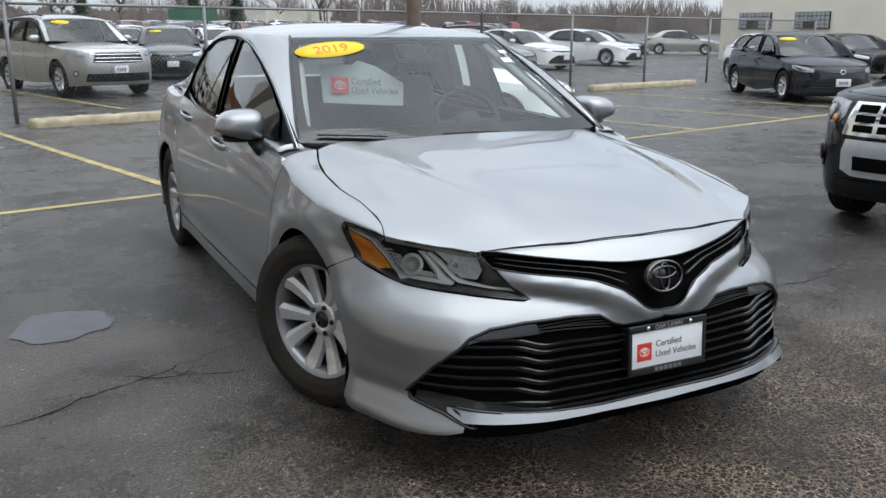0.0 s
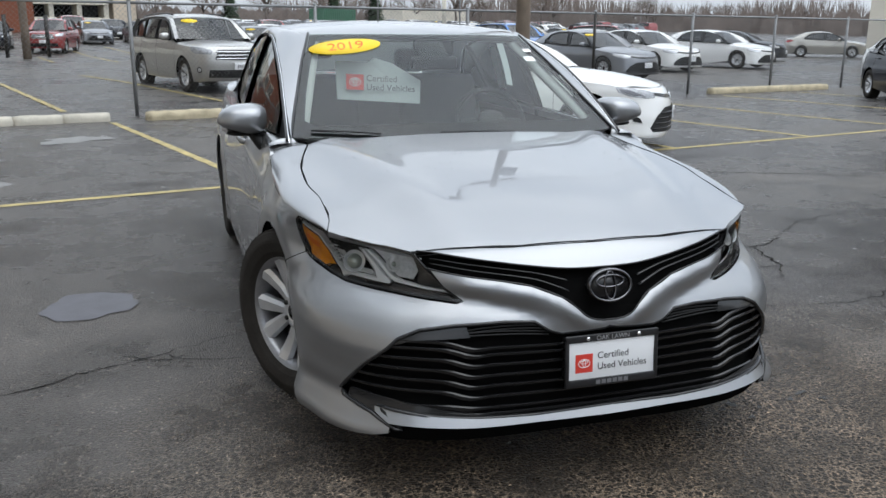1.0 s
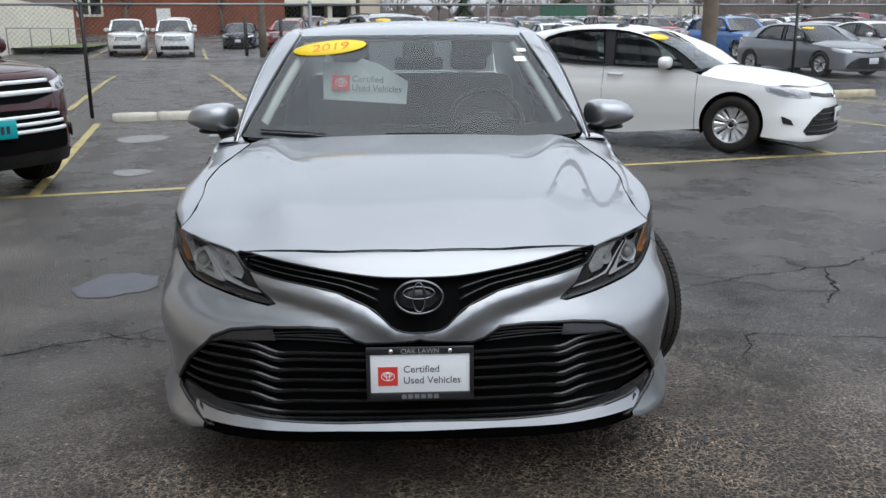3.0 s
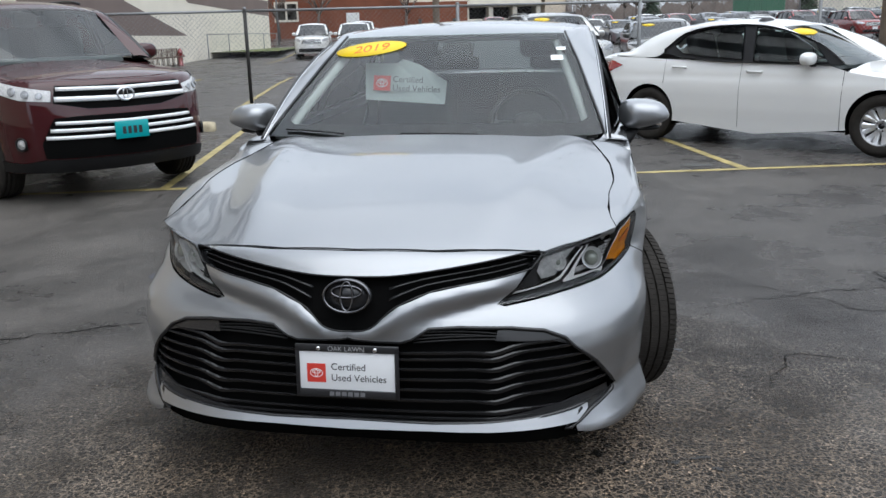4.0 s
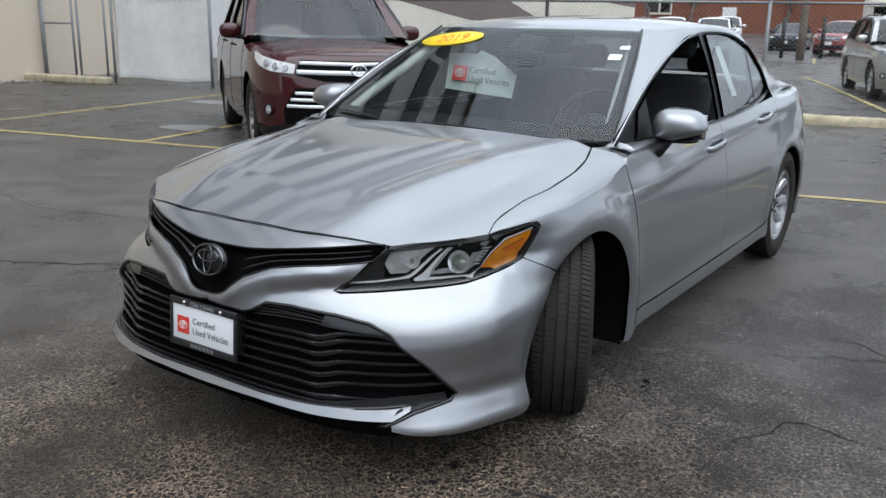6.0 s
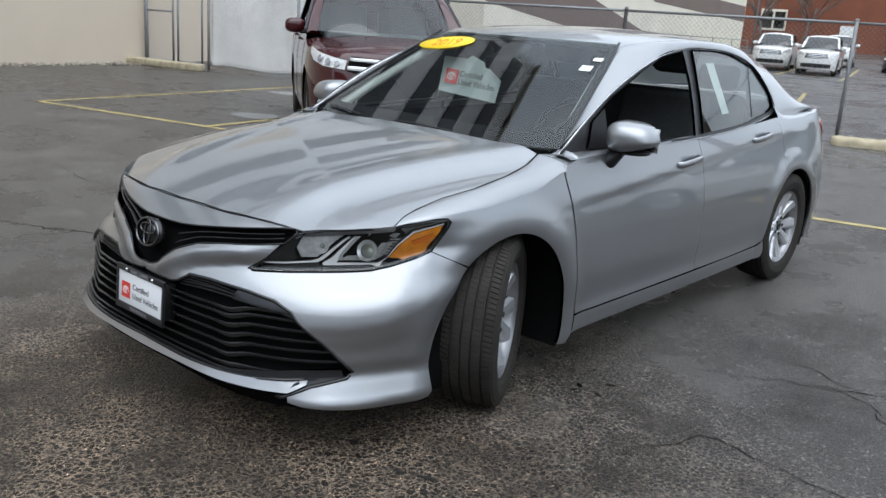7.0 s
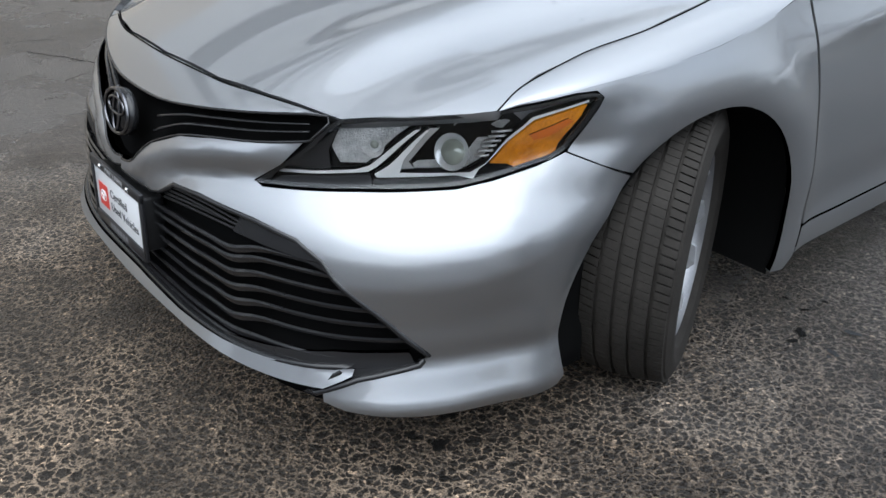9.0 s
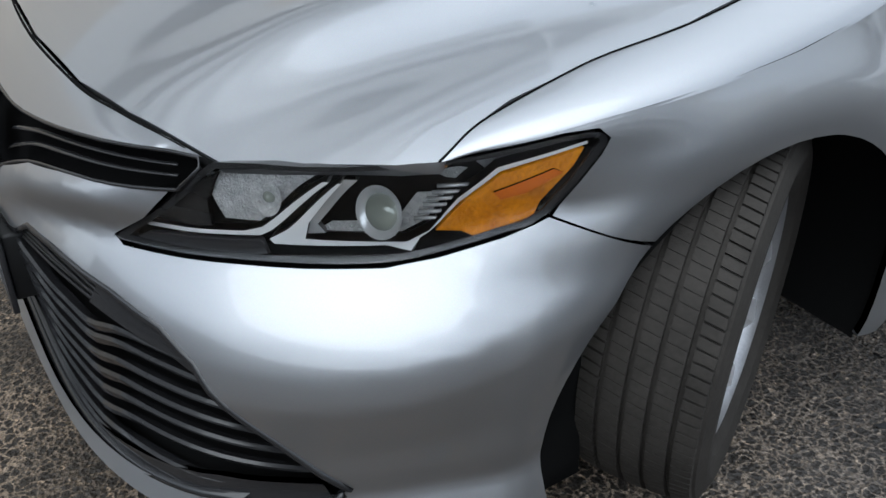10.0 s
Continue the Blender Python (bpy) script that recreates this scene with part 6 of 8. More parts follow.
        dk = lambda x, y: (x * kx, y * ky, (1.075 - 0.06 * max(0, y - 3.4) - 0.06 * (x / 0.7) ** 2) * kz)
        panel("boot_lid", dk, sym([(0.0, 3.43), (0.67, 3.29), (0.76, 3.4), (0.70, 3.66), (0.0, 3.77)]), paint, car, step=0.15, rim=0.05)
    # door seams and handles, lamps, mirrors, wheels
    seams = ((0.42, 1.60, 2.62) if not suv else (0.48, 1.66, 2.72))
    for sg in (1, -1):
        for ys in (seams if not lite else ()):
            pts = []
            for i in range(9):
                z = zb + 0.07 + (belt_z(ys) - 0.02 - zb - 0.07) * i / 8
                if math.hypot(ys - k.axle, z - k.zc) < k.arch + 0.02 or math.hypot(ys, z - k.zc) < k.arch + 0.02:
                    continue
                p = Vector(f_shell(S.at_y(ys, z), z))
                pts.append((sg * (p.x - 0.0005), p.y, p.z))
            if len(pts) > 2:
                v, f = tube(pts, 0.0035, 4)
                raw("door_seam", v, f, M["cavity"], car)
        for ys in ((seams[1] - 0.16, seams[2] - 0.2) if not lite else ()):
            z = belt_z(ys) - 0.10
            p = f_shell(S.at_y(ys, z), z)
            v, f = tube([(sg * p[0], p[1] - 0.10, p[2]), (sg * (p[0] + 0.025), p[1] - 0.07, p[2]), (sg * (p[0] + 0.025), p[1] + 0.06, p[2] + 0.004), (sg * p[0], p[1] + 0.09, p[2] + 0.004)], 0.013, 6)
            raw("door_handle", v, f, paint, car)
        zm = k.belt0 + 0.07
        mir = part("door_mirror", ellipsoid_bm(0.12, 0.075, 0.07 if not suv else 0.085, pose(sg * (S.wide(k.belt0) + 0.12) * kx, 0.78 * ky, zm * kz)), paint, car)
        if not lite:
            part("mirror_arm", box_bm(0.12, 0.06, 0.05, pose(sg * (S.wide(k.belt0) + 0.01) * kx, 0.76 * ky, (zm - 0.06) * kz), 0.015), M["black"], mir)
        if suv:
            hl = [(0.36, 0.90), (0.46, 0.955), (0.60, 0.985), (0.69, 0.99), (0.66, 0.89), (0.58, 0.845), (0.45, 0.83), (0.375, 0.835)]
            fog = [(0.50, 0.46), (0.56, 0.45), (0.57, 0.53), (0.51, 0.54)]
            tl = [(S.a1 + 0.2, 0.95), (S.a1 + 0.55, 0.93), (S.a1 + 0.55, 1.10), (S.a1 + 0.2, 1.10)]
        else:
            hl = [(0.36, 0.69), (0.46, 0.725), (0.60, 0.755), (0.70, 0.765), (0.68, 0.70), (0.58, 0.65), (0.45, 0.625), (0.36, 0.63)]
            fog = [(0.50, 0.34), (0.57, 0.36), (0.58, 0.44), (0.52, 0.40)]
            tl = [(S.a1 + 0.22, 0.915), (S.a1 + 0.45, 0.80), (S.a1 + 0.62, 0.83), (S.a1 + 0.62, 0.965), (S.a1 + 0.36, 0.965)]
        if front == "boxy":
            hl = [(0.395, 0.955), (0.50, 0.975), (0.60, 0.965), (0.615, 0.90), (0.585, 0.815), (0.50, 0.785), (0.42, 0.80), (0.39, 0.86)]
        elif front == "chrome_suv":
            hl = [(0.372, 0.915), (0.48, 0.942), (0.60, 0.978), (0.715, 1.015), (0.705, 0.955), (0.63, 0.893), (0.52, 0.848), (0.375, 0.832)]
        box = panel("headlamp", f_shell, [(a * sg, z) for a, z in hl], M["lamp_grey" if not lite and front != "chrome_suv" else "facet" if front == "chrome_suv" else "reflector"], car, "clear headlamp", step=0.06, rim=0.012, offset=0.004)
        cut = shrink(hl, 0.022)
        if not lite and not suv:
            panel("lamp_dark", f_shell, [(a * sg, z) for a, z in cut[2:7]], M["smoke_chrome"], box, step=0.06, rim=0.004, offset=0.008)
        if not lite:
            recess = panel("fog_lamp_recess", f_shell, [(a * sg, z) for a, z in fog], M["black"], car, step=0.05, rim=0.004, offset=0.006)
            fa, fz = (0.53 if suv else 0.545) * sg, (0.50 if suv else 0.385)
            if front == "boxy":
                fa, fz = 0.545 * sg, 0.56
            pf, nf = Vector(f_shell(fa, fz)), normal_at(f_shell, fa, fz) * sg
            nf = nf if nf.dot(pf - Vector((0, 0.5, pf.z))) > 0 else -nf
            mf = Matrix.Translation(pf + nf * 0.012) @ nf.to_track_quat("Z", "Y").to_matrix().to_4x4()
            if suv:
                part("fog_lamp", disc_bm(0.045, 0.045, 0.012, mf, 24), M["facet"], recess, "round fog lamp")
                vr, fr = oval_ring(0.052, 0.052, 0.010, mf, 24, 6)
                raw("fog_lamp_ring", vr, fr, M["black"], recess)
                mh = None
                for ha, hz, hr, hm in (((0.50, 0.875, 0.055, "projector"), (0.445, 0.83, 0.032, "amber")) if front == "boxy" else ((0.56, 0.915, 0.028, "lamp_grey"), (0.49, 0.892, 0.026, "lamp_grey"), (0.425, 0.878, 0.022, "lamp_grey"))):
                    ph, nh = Vector(f_shell(ha * sg, hz)), normal_at(f_shell, ha * sg, hz) * sg
                    nh = nh if nh.dot(ph - Vector((0, 0.5, ph.z))) > 0 else -nh
                    mh = Matrix.Translation(ph + nh * 0.010) @ nh.to_track_quat("Z", "Y").to_matrix().to_4x4()
                    part("lamp_bulb", ellipsoid_bm(hr, hr, 0.014 if front == "boxy" else 0.006, mh, 20, 10, 2.0), M[hm], box)
                    vr, fr = oval_ring(hr * 1.12, hr * 1.12, 0.007, mh, 24, 6)
                    raw("lamp_ring", vr, fr, M["smoke_chrome" if front == "boxy" else "lamp_grey"], box)
        panel("tail_lamp", f_shell, [(a * sg, z) for a, z in tl], M["red_lens"], car, "red tail lamp", step=0.1, rim=0.01, offset=0.008)
        for yc in (0.0, k.axle):
            rot = Matrix.Identity(4) if sg > 0 else Matrix.Rotation(math.pi, 4, "Z")
            wheel(car, Matrix.Translation((sg * (S.wide(k.zc) - 0.115) * kx, yc * ky, k.wheel_r)) @ rot, k.wheel_r, 0.22, k.wheel_r * 0.67, spokes, False, rim, rim_mat, lite=lite)
            if lite:
                continue
            wl, fc = [], []
            for i in range(17):
                t = radians(-20 + 220 * i / 16)
                for x in (0.45, 0.90):
                    wl.append((sg * x * kx, (yc + (k.arch + 0.004) * math.cos(t)) * ky, (k.zc + (k.arch + 0.004) * math.sin(t)) * kz))
            fc = [(2 * i, 2 * i + 1, 2 * i + 3, 2 * i + 2) for i in range(16)]
            wl.append((sg * 0.45 * kx, yc * ky, k.zc * kz))
            fc += [(2 * i, 2 * i + 2, 34) for i in range(16)]
            raw("wheel_well", wl, fc, M["cavity"], car)
    # front
    if front == "chrome_suv":
        panel("upper_grille", f_shell, sym([(0, 0.945), (0.2, 0.945), (0.355, 0.955), (0.365, 0.82), (0.2, 0.765), (0, 0.76)]), M["cavity"], car, step=0.06, rim=0.01, offset=0.006)
        low = panel("lower_grille", f_shell, sym([(0, 0.71), (0.25, 0.71), (0.365, 0.70), (0.43, 0.50), (0.42, 0.38), (0, 0.37)]), M["cavity"], car, step=0.06, rim=0.01, offset=0.006)
        for z, a1, r in ((0.918, 0.355, 0.018), (0.838, 0.362, 0.023), (0.650, 0.365, 0.016), (0.592, 0.390, 0.016), (0.534, 0.412, 0.017)):
            v, f = tube([Vector(f_shell(a1 * (i / 12 - 1), z + 0.012 * abs(i / 12 - 1))) + Vector((0, -0.018, 0)) for i in range(25)], r, 10, squash=(0.55, 1.0))
            raw("chrome_bar", v, f, M["bright_strip"], car)
        panel("bumper_underside", f_shell, sym([(0, 0.36), (0.42, 0.37), (0.55, 0.34), (0.70, 0.36), (0.74, 0.32), (0.70, 0.27), (0, 0.255)]), M["black"], car, step=0.08, rim=0.01, offset=0.008)
        mm = pose(0, f_shell(0, 0.865)[1] - 0.035, 0.865 * kz, 90)
        v, f = oval_ring(0.075, 0.052, 0.010, mm)
        bd = raw("badge", v, f, M["chrome"], car, "oval chrome badge")
        part("badge_plate", disc_bm(0.074, 0.051, 0.02, mm @ Matrix.Translation((0, 0, -0.012)), 28), M["gloss_black"], bd)
        v, f = oval_ring(0.020, 0.045, 0.006, mm)
        raw("badge_ring", v, f, M["chrome"], bd)
        py = f_shell(0, 0.575)[1] - 0.045
        pz = 0.575 * kz
    elif front == "boxy":
        gr = panel("grille", f_shell, sym([(0, 0.955), (0.355, 0.955), (0.375, 0.72), (0, 0.71)]), M["chrome"], car, "chrome grille with square openings", step=0.06, rim=0.015, offset=0.010)
        for i in range(-3, 3):
            for z0, z1 in ((0.885, 0.935), (0.815, 0.865), (0.745, 0.795)):
                a0, a1 = 0.112 * i + 0.012, 0.112 * (i + 1) - 0.012
                panel("grille_opening", f_shell, [(a0, z0), (a1, z0), (a1, z1), (a0, z1)], M["cavity"], gr, step=0.05, rim=0.006, offset=0.016)
        ins = panel("bumper_insert", f_shell, sym([(0, 0.69), (0.345, 0.69), (0.36, 0.60), (0.355, 0.47), (0.30, 0.43), (0, 0.43)]), M["alloy"], car, "bright silver bumper insert", step=0.06, rim=0.015, offset=0.014)
        panel("bumper_intake", f_shell, sym([(0, 0.575), (0.295, 0.575), (0.29, 0.475), (0, 0.475)]), M["cavity"], ins, step=0.06, rim=0.006, offset=0.020)
        panel("bumper_intake", f_shell, sym([(0, 0.40), (0.4, 0.40), (0.42, 0.29), (0, 0.28)]), M["black"], car, step=0.08, rim=0.01, offset=0.006)
        py, pz = f_shell(0, 0.62)[1] - 0.04, 0.63 * kz
    elif suv:
        panel("grille", f_shell, sym([(0, 0.92), (0.30, 0.92), (0.33, 0.72), (0, 0.70)]), M["gloss_black"], car, step=0.08, rim=0.01, offset=0.006)
        for z in (0.88, 0.81, 0.74):
            v, f = tube([Vector(f_shell(0.32 * (i / 8 - 1), z)) + Vector((0, -0.015, 0)) for i in range(17)], 0.016, 5)
            raw("chrome_bar", v, f, M["chrome"], car)
        panel("bumper_intake", f_shell, sym([(0, 0.50), (0.4, 0.50), (0.42, 0.34), (0, 0.33)]), M["black"], car, step=0.08, rim=0.01, offset=0.006)
        py, pz = f_shell(0, 0.56)[1] - 0.03, 0.58 * kz
    else:
        panel("upper_grille", f_shell, sym([(0, 0.655), (0.2, 0.665), (0.36, 0.69), (0.36, 0.655), (0.2, 0.625), (0, 0.61)]), M["gloss_black"], car, step=0.06, rim=0.01, offset=0.006)
        panel("lower_grille", f_shell, sym([(0, 0.52), (0.25, 0.51), (0.36, 0.42), (0.44, 0.28), (0.42, 0.23), (0, 0.22)]), M["black"], car, step=0.06, rim=0.01, offset=0.006)
        for z in ((0.45, 0.39, 0.33, 0.27) if not lite else ()):
            v, f = tube([Vector(f_shell((0.33 + (0.45 - z) * 0.5) * (i / 8 - 1), z)) + Vector((0, -0.010, 0)) for i in range(17)], 0.008, 5)
            raw("grille_slat", v, f, M["gloss_black"], car)
        mm = pose(0, f_shell(0, 0.64)[1] - 0.012, 0.64 * kz, 80)
        v, f = oval_ring(0.06, 0.042, 0.007, mm)
        raw("badge", v, f, M["chrome"], car, "oval chrome badge")
        py, pz = f_shell(0, 0.45)[1] - 0.03, 0.43 * kz
    pl = part("number_plate", box_bm(0.31, 0.012, 0.155, pose(0, py, pz), 0.004), M[plate], car)
    for i in range(4 if not lite else 0):
        part("plate_bar", box_bm(0.03, 0.002, 0.065, pose(-0.075 + 0.05 * i, py - 0.0072, pz - 0.004)), M["print_dark"] if plate == "teal" else M["print_grey"], pl, smooth=False)
    # black underbody, lining and cabin boxes: interior shade put into their colour
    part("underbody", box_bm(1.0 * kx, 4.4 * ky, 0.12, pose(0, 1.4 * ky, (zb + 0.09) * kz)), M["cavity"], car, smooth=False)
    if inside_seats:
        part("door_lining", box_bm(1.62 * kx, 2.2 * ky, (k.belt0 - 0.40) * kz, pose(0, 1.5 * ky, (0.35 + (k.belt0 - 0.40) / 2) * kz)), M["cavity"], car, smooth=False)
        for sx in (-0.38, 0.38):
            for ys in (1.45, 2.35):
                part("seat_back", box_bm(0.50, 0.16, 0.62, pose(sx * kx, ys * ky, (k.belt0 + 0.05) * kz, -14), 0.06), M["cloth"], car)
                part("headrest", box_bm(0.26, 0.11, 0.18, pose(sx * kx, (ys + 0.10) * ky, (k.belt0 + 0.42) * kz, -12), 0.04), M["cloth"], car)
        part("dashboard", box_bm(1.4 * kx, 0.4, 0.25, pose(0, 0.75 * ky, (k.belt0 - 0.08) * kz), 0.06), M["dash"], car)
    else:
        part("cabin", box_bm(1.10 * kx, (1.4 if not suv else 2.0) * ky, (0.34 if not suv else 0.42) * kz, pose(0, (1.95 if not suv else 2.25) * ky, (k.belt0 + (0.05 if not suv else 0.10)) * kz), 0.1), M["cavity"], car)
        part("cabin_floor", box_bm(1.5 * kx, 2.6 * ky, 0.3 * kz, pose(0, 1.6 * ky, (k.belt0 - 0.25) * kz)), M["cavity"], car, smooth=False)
    if sticker:
        p = Vector(f_screen(-0.36, yt - 0.10))
        nn = normal_at(f_screen, -0.36, yt - 0.10)
        part("price_sticker", disc_bm(0.19, 0.075, 0.002, Matrix.Translation(p + nn * 0.006) @ nn.to_track_quat("Z", "Y").to_matrix().to_4x4(), 28), M["yellow_card"], car, "yellow oval windscreen sticker")
    if suv and not k.van:
        for sg in (1, -1):
            v, f = tube([f_roof(sg * 0.60, 1.35 + 0.2 * i) for i in range(11)], 0.018, 6)
            raw("roof_bar", [(p[0], p[1], p[2] + 0.035) for p in v], f, M["trim"], car)
    car.matrix_world = m
    return car


def heading(x, y, fx, fy, z=0.0):
    """Pose of a car whose front axle's middle is over (x, y), facing along (fx, fy)."""
    return pose(x, y, z, 0, 0, math.degrees(math.atan2(fx, -fy)))


LOT = radians(13.3)


def lot(u, v):
    return (math.cos(LOT) * u - math.sin(LOT) * v, math.sin(LOT) * u + math.cos(LOT) * v)


def rise(v):
    """The far ground lies a little higher than the lot."""
    return 0.15 * min(1.0, max(0.0, (v - 13) / 7)) + 0.10 * min(1.0, max(0.0, (v - 20) / 20)) + 1.65 * min(1.0, max(0.0, (v - 40) / 70))


def lot_pose(u, v, turn=0.0, z=0.0):
    x, y = lot(u, v)
    return pose(x, y, z + rise(v), 0, 0, math.degrees(LOT) + turn)


HIGH_SUV = Kind(True, 1.02, 1.03, 1.07, 0.40)
SEDAN, COMPACT, SUV, BIG_SUV, VAN = Kind(False, 1.0, 1.0, 1.0, 0.335), Kind(False, 0.965, 0.955, 1.007, 0.325), Kind(True, 0.95, 0.94, 0.97, 0.355), Kind(True, 1.0, 1.0, 1.0, 0.38), Kind(True, 0.90, 0.98, 1.02, 0.34, True)

make_car(HIGH_SUV, "maroon_suv", "dark red sport utility vehicle with chrome grille bars", M["maroon"], heading(-4.19, 4.46, 0.806, -0.592), "suv", glass="car_glass", front="chrome_suv", plate="teal", inside_seats=True, step=0.06, rim_mat=M["dark_alloy"])
make_car(Kind(False, 0.965, 0.985, 1.007, 0.325), "white_saloon", "white compact saloon parked beside a yellow line", M["white"], heading(4.135, 6.97, 0.809, -0.588), "car", glass="car_glass", sticker=True, inside_seats=True, step=0.06, spokes=14)
make_car(SUV, "black_suv", "black sport utility vehicle with a chrome grille", M["black_car"], heading(4.39, 0.82, -0.97, -0.24), "suv", front="boxy")
make_car(COMPACT, "navy_saloon", "dark navy saloon with a yellow windscreen sticker", M["darkcar"], heading(13.8, 9.98, -0.41, -0.91), "car", glass="car_glass", sticker=True)
make_car(BIG_SUV, "silver_suv", "silver sport utility vehicle behind the fence", M["titanium"], heading(0.10, 17.2, 0.33, -0.944, rise(16.7)), "suv", glass="car_glass", front="plain", sticker=True)


# ---- ground and markings ----
def ground_sheet():
    us = [-400, -150, -80, -50, -30, -15, 0, 15, 30, 50, 80, 150, 400]
    vs = [-400, -150, -60, -20, 0, 13, 20, 40, 60, 80, 110, 200, 420]
    verts = [(*lot(u, v), rise(v)) for v in vs for u in us]
    n = len(us)
    faces = [(j * n + i, j * n + i + 1, (j + 1) * n + i + 1, (j + 1) * n + i) for j in range(len(vs) - 1) for i in range(n - 1)]
    return tagged(raw("ground", verts, faces, M["asphalt"]), "wet dark asphalt car park", "ground", kind="structure")


ground_sheet()


def ribbon(name, pts, width, material, label, z=0.004, jag=0.0, kind="structure", taper=False):
    """A flat painted or open strip along points of the lot."""
    verts, faces = [], []
    p = [Vector((x, y, 0)) for x, y in pts]
    n = len(p)
    for i in range(n):
        d = (p[min(i + 1, n - 1)] - p[max(0, i - 1)]).normalized()
        s = Vector((-d.y, d.x, 0)) * width / 2 * (1 + jag * random.uniform(-1, 1))
        if taper:
            s *= 0.25 + 0.75 * math.sin(math.pi * min(1, (i + 0.4) / n))
        verts += [p[i] + s + Vector((0, 0, z)), p[i] - s + Vector((0, 0, z))]
    faces = [(2 * i, 2 * i + 1, 2 * i + 3, 2 * i + 2) for i in range(n - 1)]
    return tagged(raw(name, verts, faces, material, smooth=False), label, "marking", kind=kind)


def stripe(u0, v0, u1, v1, width=0.10):
    k = max(2, int(math.hypot(u1 - u0, v1 - v0) / 0.25))
    pts = [lot(u0 + (u1 - u0) * i / k, v0 + (v1 - v0) * i / k) for i in range(k + 1)]
    ob = ribbon("bay_line", pts, width, M["line_paint"], "worn yellow parking bay line", 0.004, 0.06)
    return ob


random.seed(4)
stripe(-8.45, 4.85, 14.6, 4.85)
for u in (-8.45, -5.4, -2.27, 0.68, 3.4, 6.1, 8.75, 11.4, 14.4, 17.2):
    stripe(u, 4.90, u - 0.1, 11.25)
FAR_LINES = ((-5.9, 13.6, -5.9, 23.7), (-3.1, 13.6, -3.08, 23.3), (0.18, 13.4, -0.48, 23.2), (3.35, 13.6, 2.0, 23.3),
             (-5.5, 36.0, -5.5, 48.0), (-3.0, 35.4, -3.15, 47.5), (-0.38, 34.4, -0.46, 47.5), (2.56, 33.0, 2.75, 39.5), (4.8, 32.5, 5.1, 47.5), (7.3, 41.0, 7.5, 50.0))
for u, v0, u2, v2 in FAR_LINES:
    pts = [lot(u + (u2 - u) * i / 12, v0 + (v2 - v0) * i / 12) for i in range(13)]
    ob = ribbon("bay_line", pts, 0.11, M["line_paint"], "worn yellow parking bay line", 0.006, 0.08)
    for v in ob.data.vertices:
        t = v.co
        vv = -math.sin(LOT) * t.x + math.cos(LOT) * t.y
        t.z = rise(vv) + 0.012


def blob(name, x, y, rx, ry, material, label, z=0.004, n=28, rough=0.18, turn=0.0, category="puddle"):
    verts = [(x, y, z)]
    ph = [random.uniform(0, 6.28) for _ in range(4)]
    for i in range(n):
        a = 2 * math.pi * i / n
        q = 1 + rough * (0.5 * math.sin(2 * a + ph[0]) + 0.35 * math.sin(3 * a + ph[1]) + 0.3 * math.sin(5 * a + ph[2]) + 0.25 * math.sin(9 * a + ph[3]))
        px, py = rx * q * math.cos(a), ry * q * math.sin(a)
        c, s = math.cos(turn), math.sin(turn)
        verts.append((x + px * c - py * s, y + px * s + py * c, z))
    faces = [(0, 1 + i, 1 + (i + 1) % n) for i in range(n)]
    return tagged(raw(name, verts, faces, material, smooth=False), label, category, kind="structure")


blob("puddle", -1.69, 1.40, 0.24, 0.22, M["milky"], "pale milky puddle on the asphalt", 0.004, 64, 0.16)
blob("puddle", -2.85, 5.45, 0.20, 0.22, M["chalk_and_sheen"], "dried pale patch on the asphalt")
blob("drain_cover", -3.58, 8.3, 0.33, 0.42, M["chalk_and_sheen"], "round pale drain cover", turn=0.2, rough=0.05)
blob("puddle", -2.4, 8.9, 0.38, 0.35, M["chalk_and_sheen"], "dried pale patch on the asphalt", rough=0.5)
# wet puddles: the bright reflection is painted as a matt pale colour
blob("puddle", -7.05, 4.75, 0.42, 0.30, M["chalk_and_sheen"], "shallow puddle beside the red car, its sheen a pale colour")
blob("puddle", -9.6, 7.4, 0.5, 0.3, M["chalk_and_sheen"], "shallow puddle on the asphalt, its sheen a pale colour")
blob("puddle", 1.75, 5.75, 0.16, 0.12, M["damp"], "dark wet hollow in the asphalt")
for i in range(8):
    blob("oil_drip", 0.86 + random.uniform(0, 0.24), 0.36 + random.uniform(-0.05, 0.26), random.uniform(0.006, 0.026), random.uniform(0.004, 0.013), M["oil"], "dark drip on the asphalt", 0.003, 20, 0.4, random.uniform(0, 3), "stain")
for i in range(9):
    blob("wet_stain", 0.80 + random.gauss(0, 0.16), -0.62 + random.gauss(0, 0.08), random.uniform(0.010, 0.035), random.uniform(0.006, 0.018), M["wet"], "dark wet stain on the asphalt", 0.003, 24, 0.5, random.uniform(0, 3), "stain")


def crack(pts, width=0.012, jag=0.02, branches=0):
    """A jagged open crack between points of the lot."""
    line = []
    for (x0, y0), (x1, y1) in zip(pts, pts[1:]):
        k = max(3, int(math.hypot(x1 - x0, y1 - y0) / 0.05))
        for i in range(k):
            t = i / k
            line.append((x0 + (x1 - x0) * t + random.gauss(0, jag), y0 + (y1 - y0) * t + random.gauss(0, jag)))
    line.append(pts[-1])
    ribbon("crack", line, width, M["crack"], "thin jagged crack in the asphalt", 0.003, 0.6, "structure", True)
    for b in range(branches):
        x, y = random.choice(line)
        ang = random.uniform(0, 6.28)
        br = [(x, y)]
        for i in range(7):
            ang += random.gauss(0, 0.5)
            br.append((br[-1][0] + 0.06 * math.cos(ang), br[-1][1] + 0.06 * math.sin(ang)))
        ribbon("crack", br, width * 0.6, M["crack"], "thin jagged crack in the asphalt", 0.003, 0.6, "structure", True)


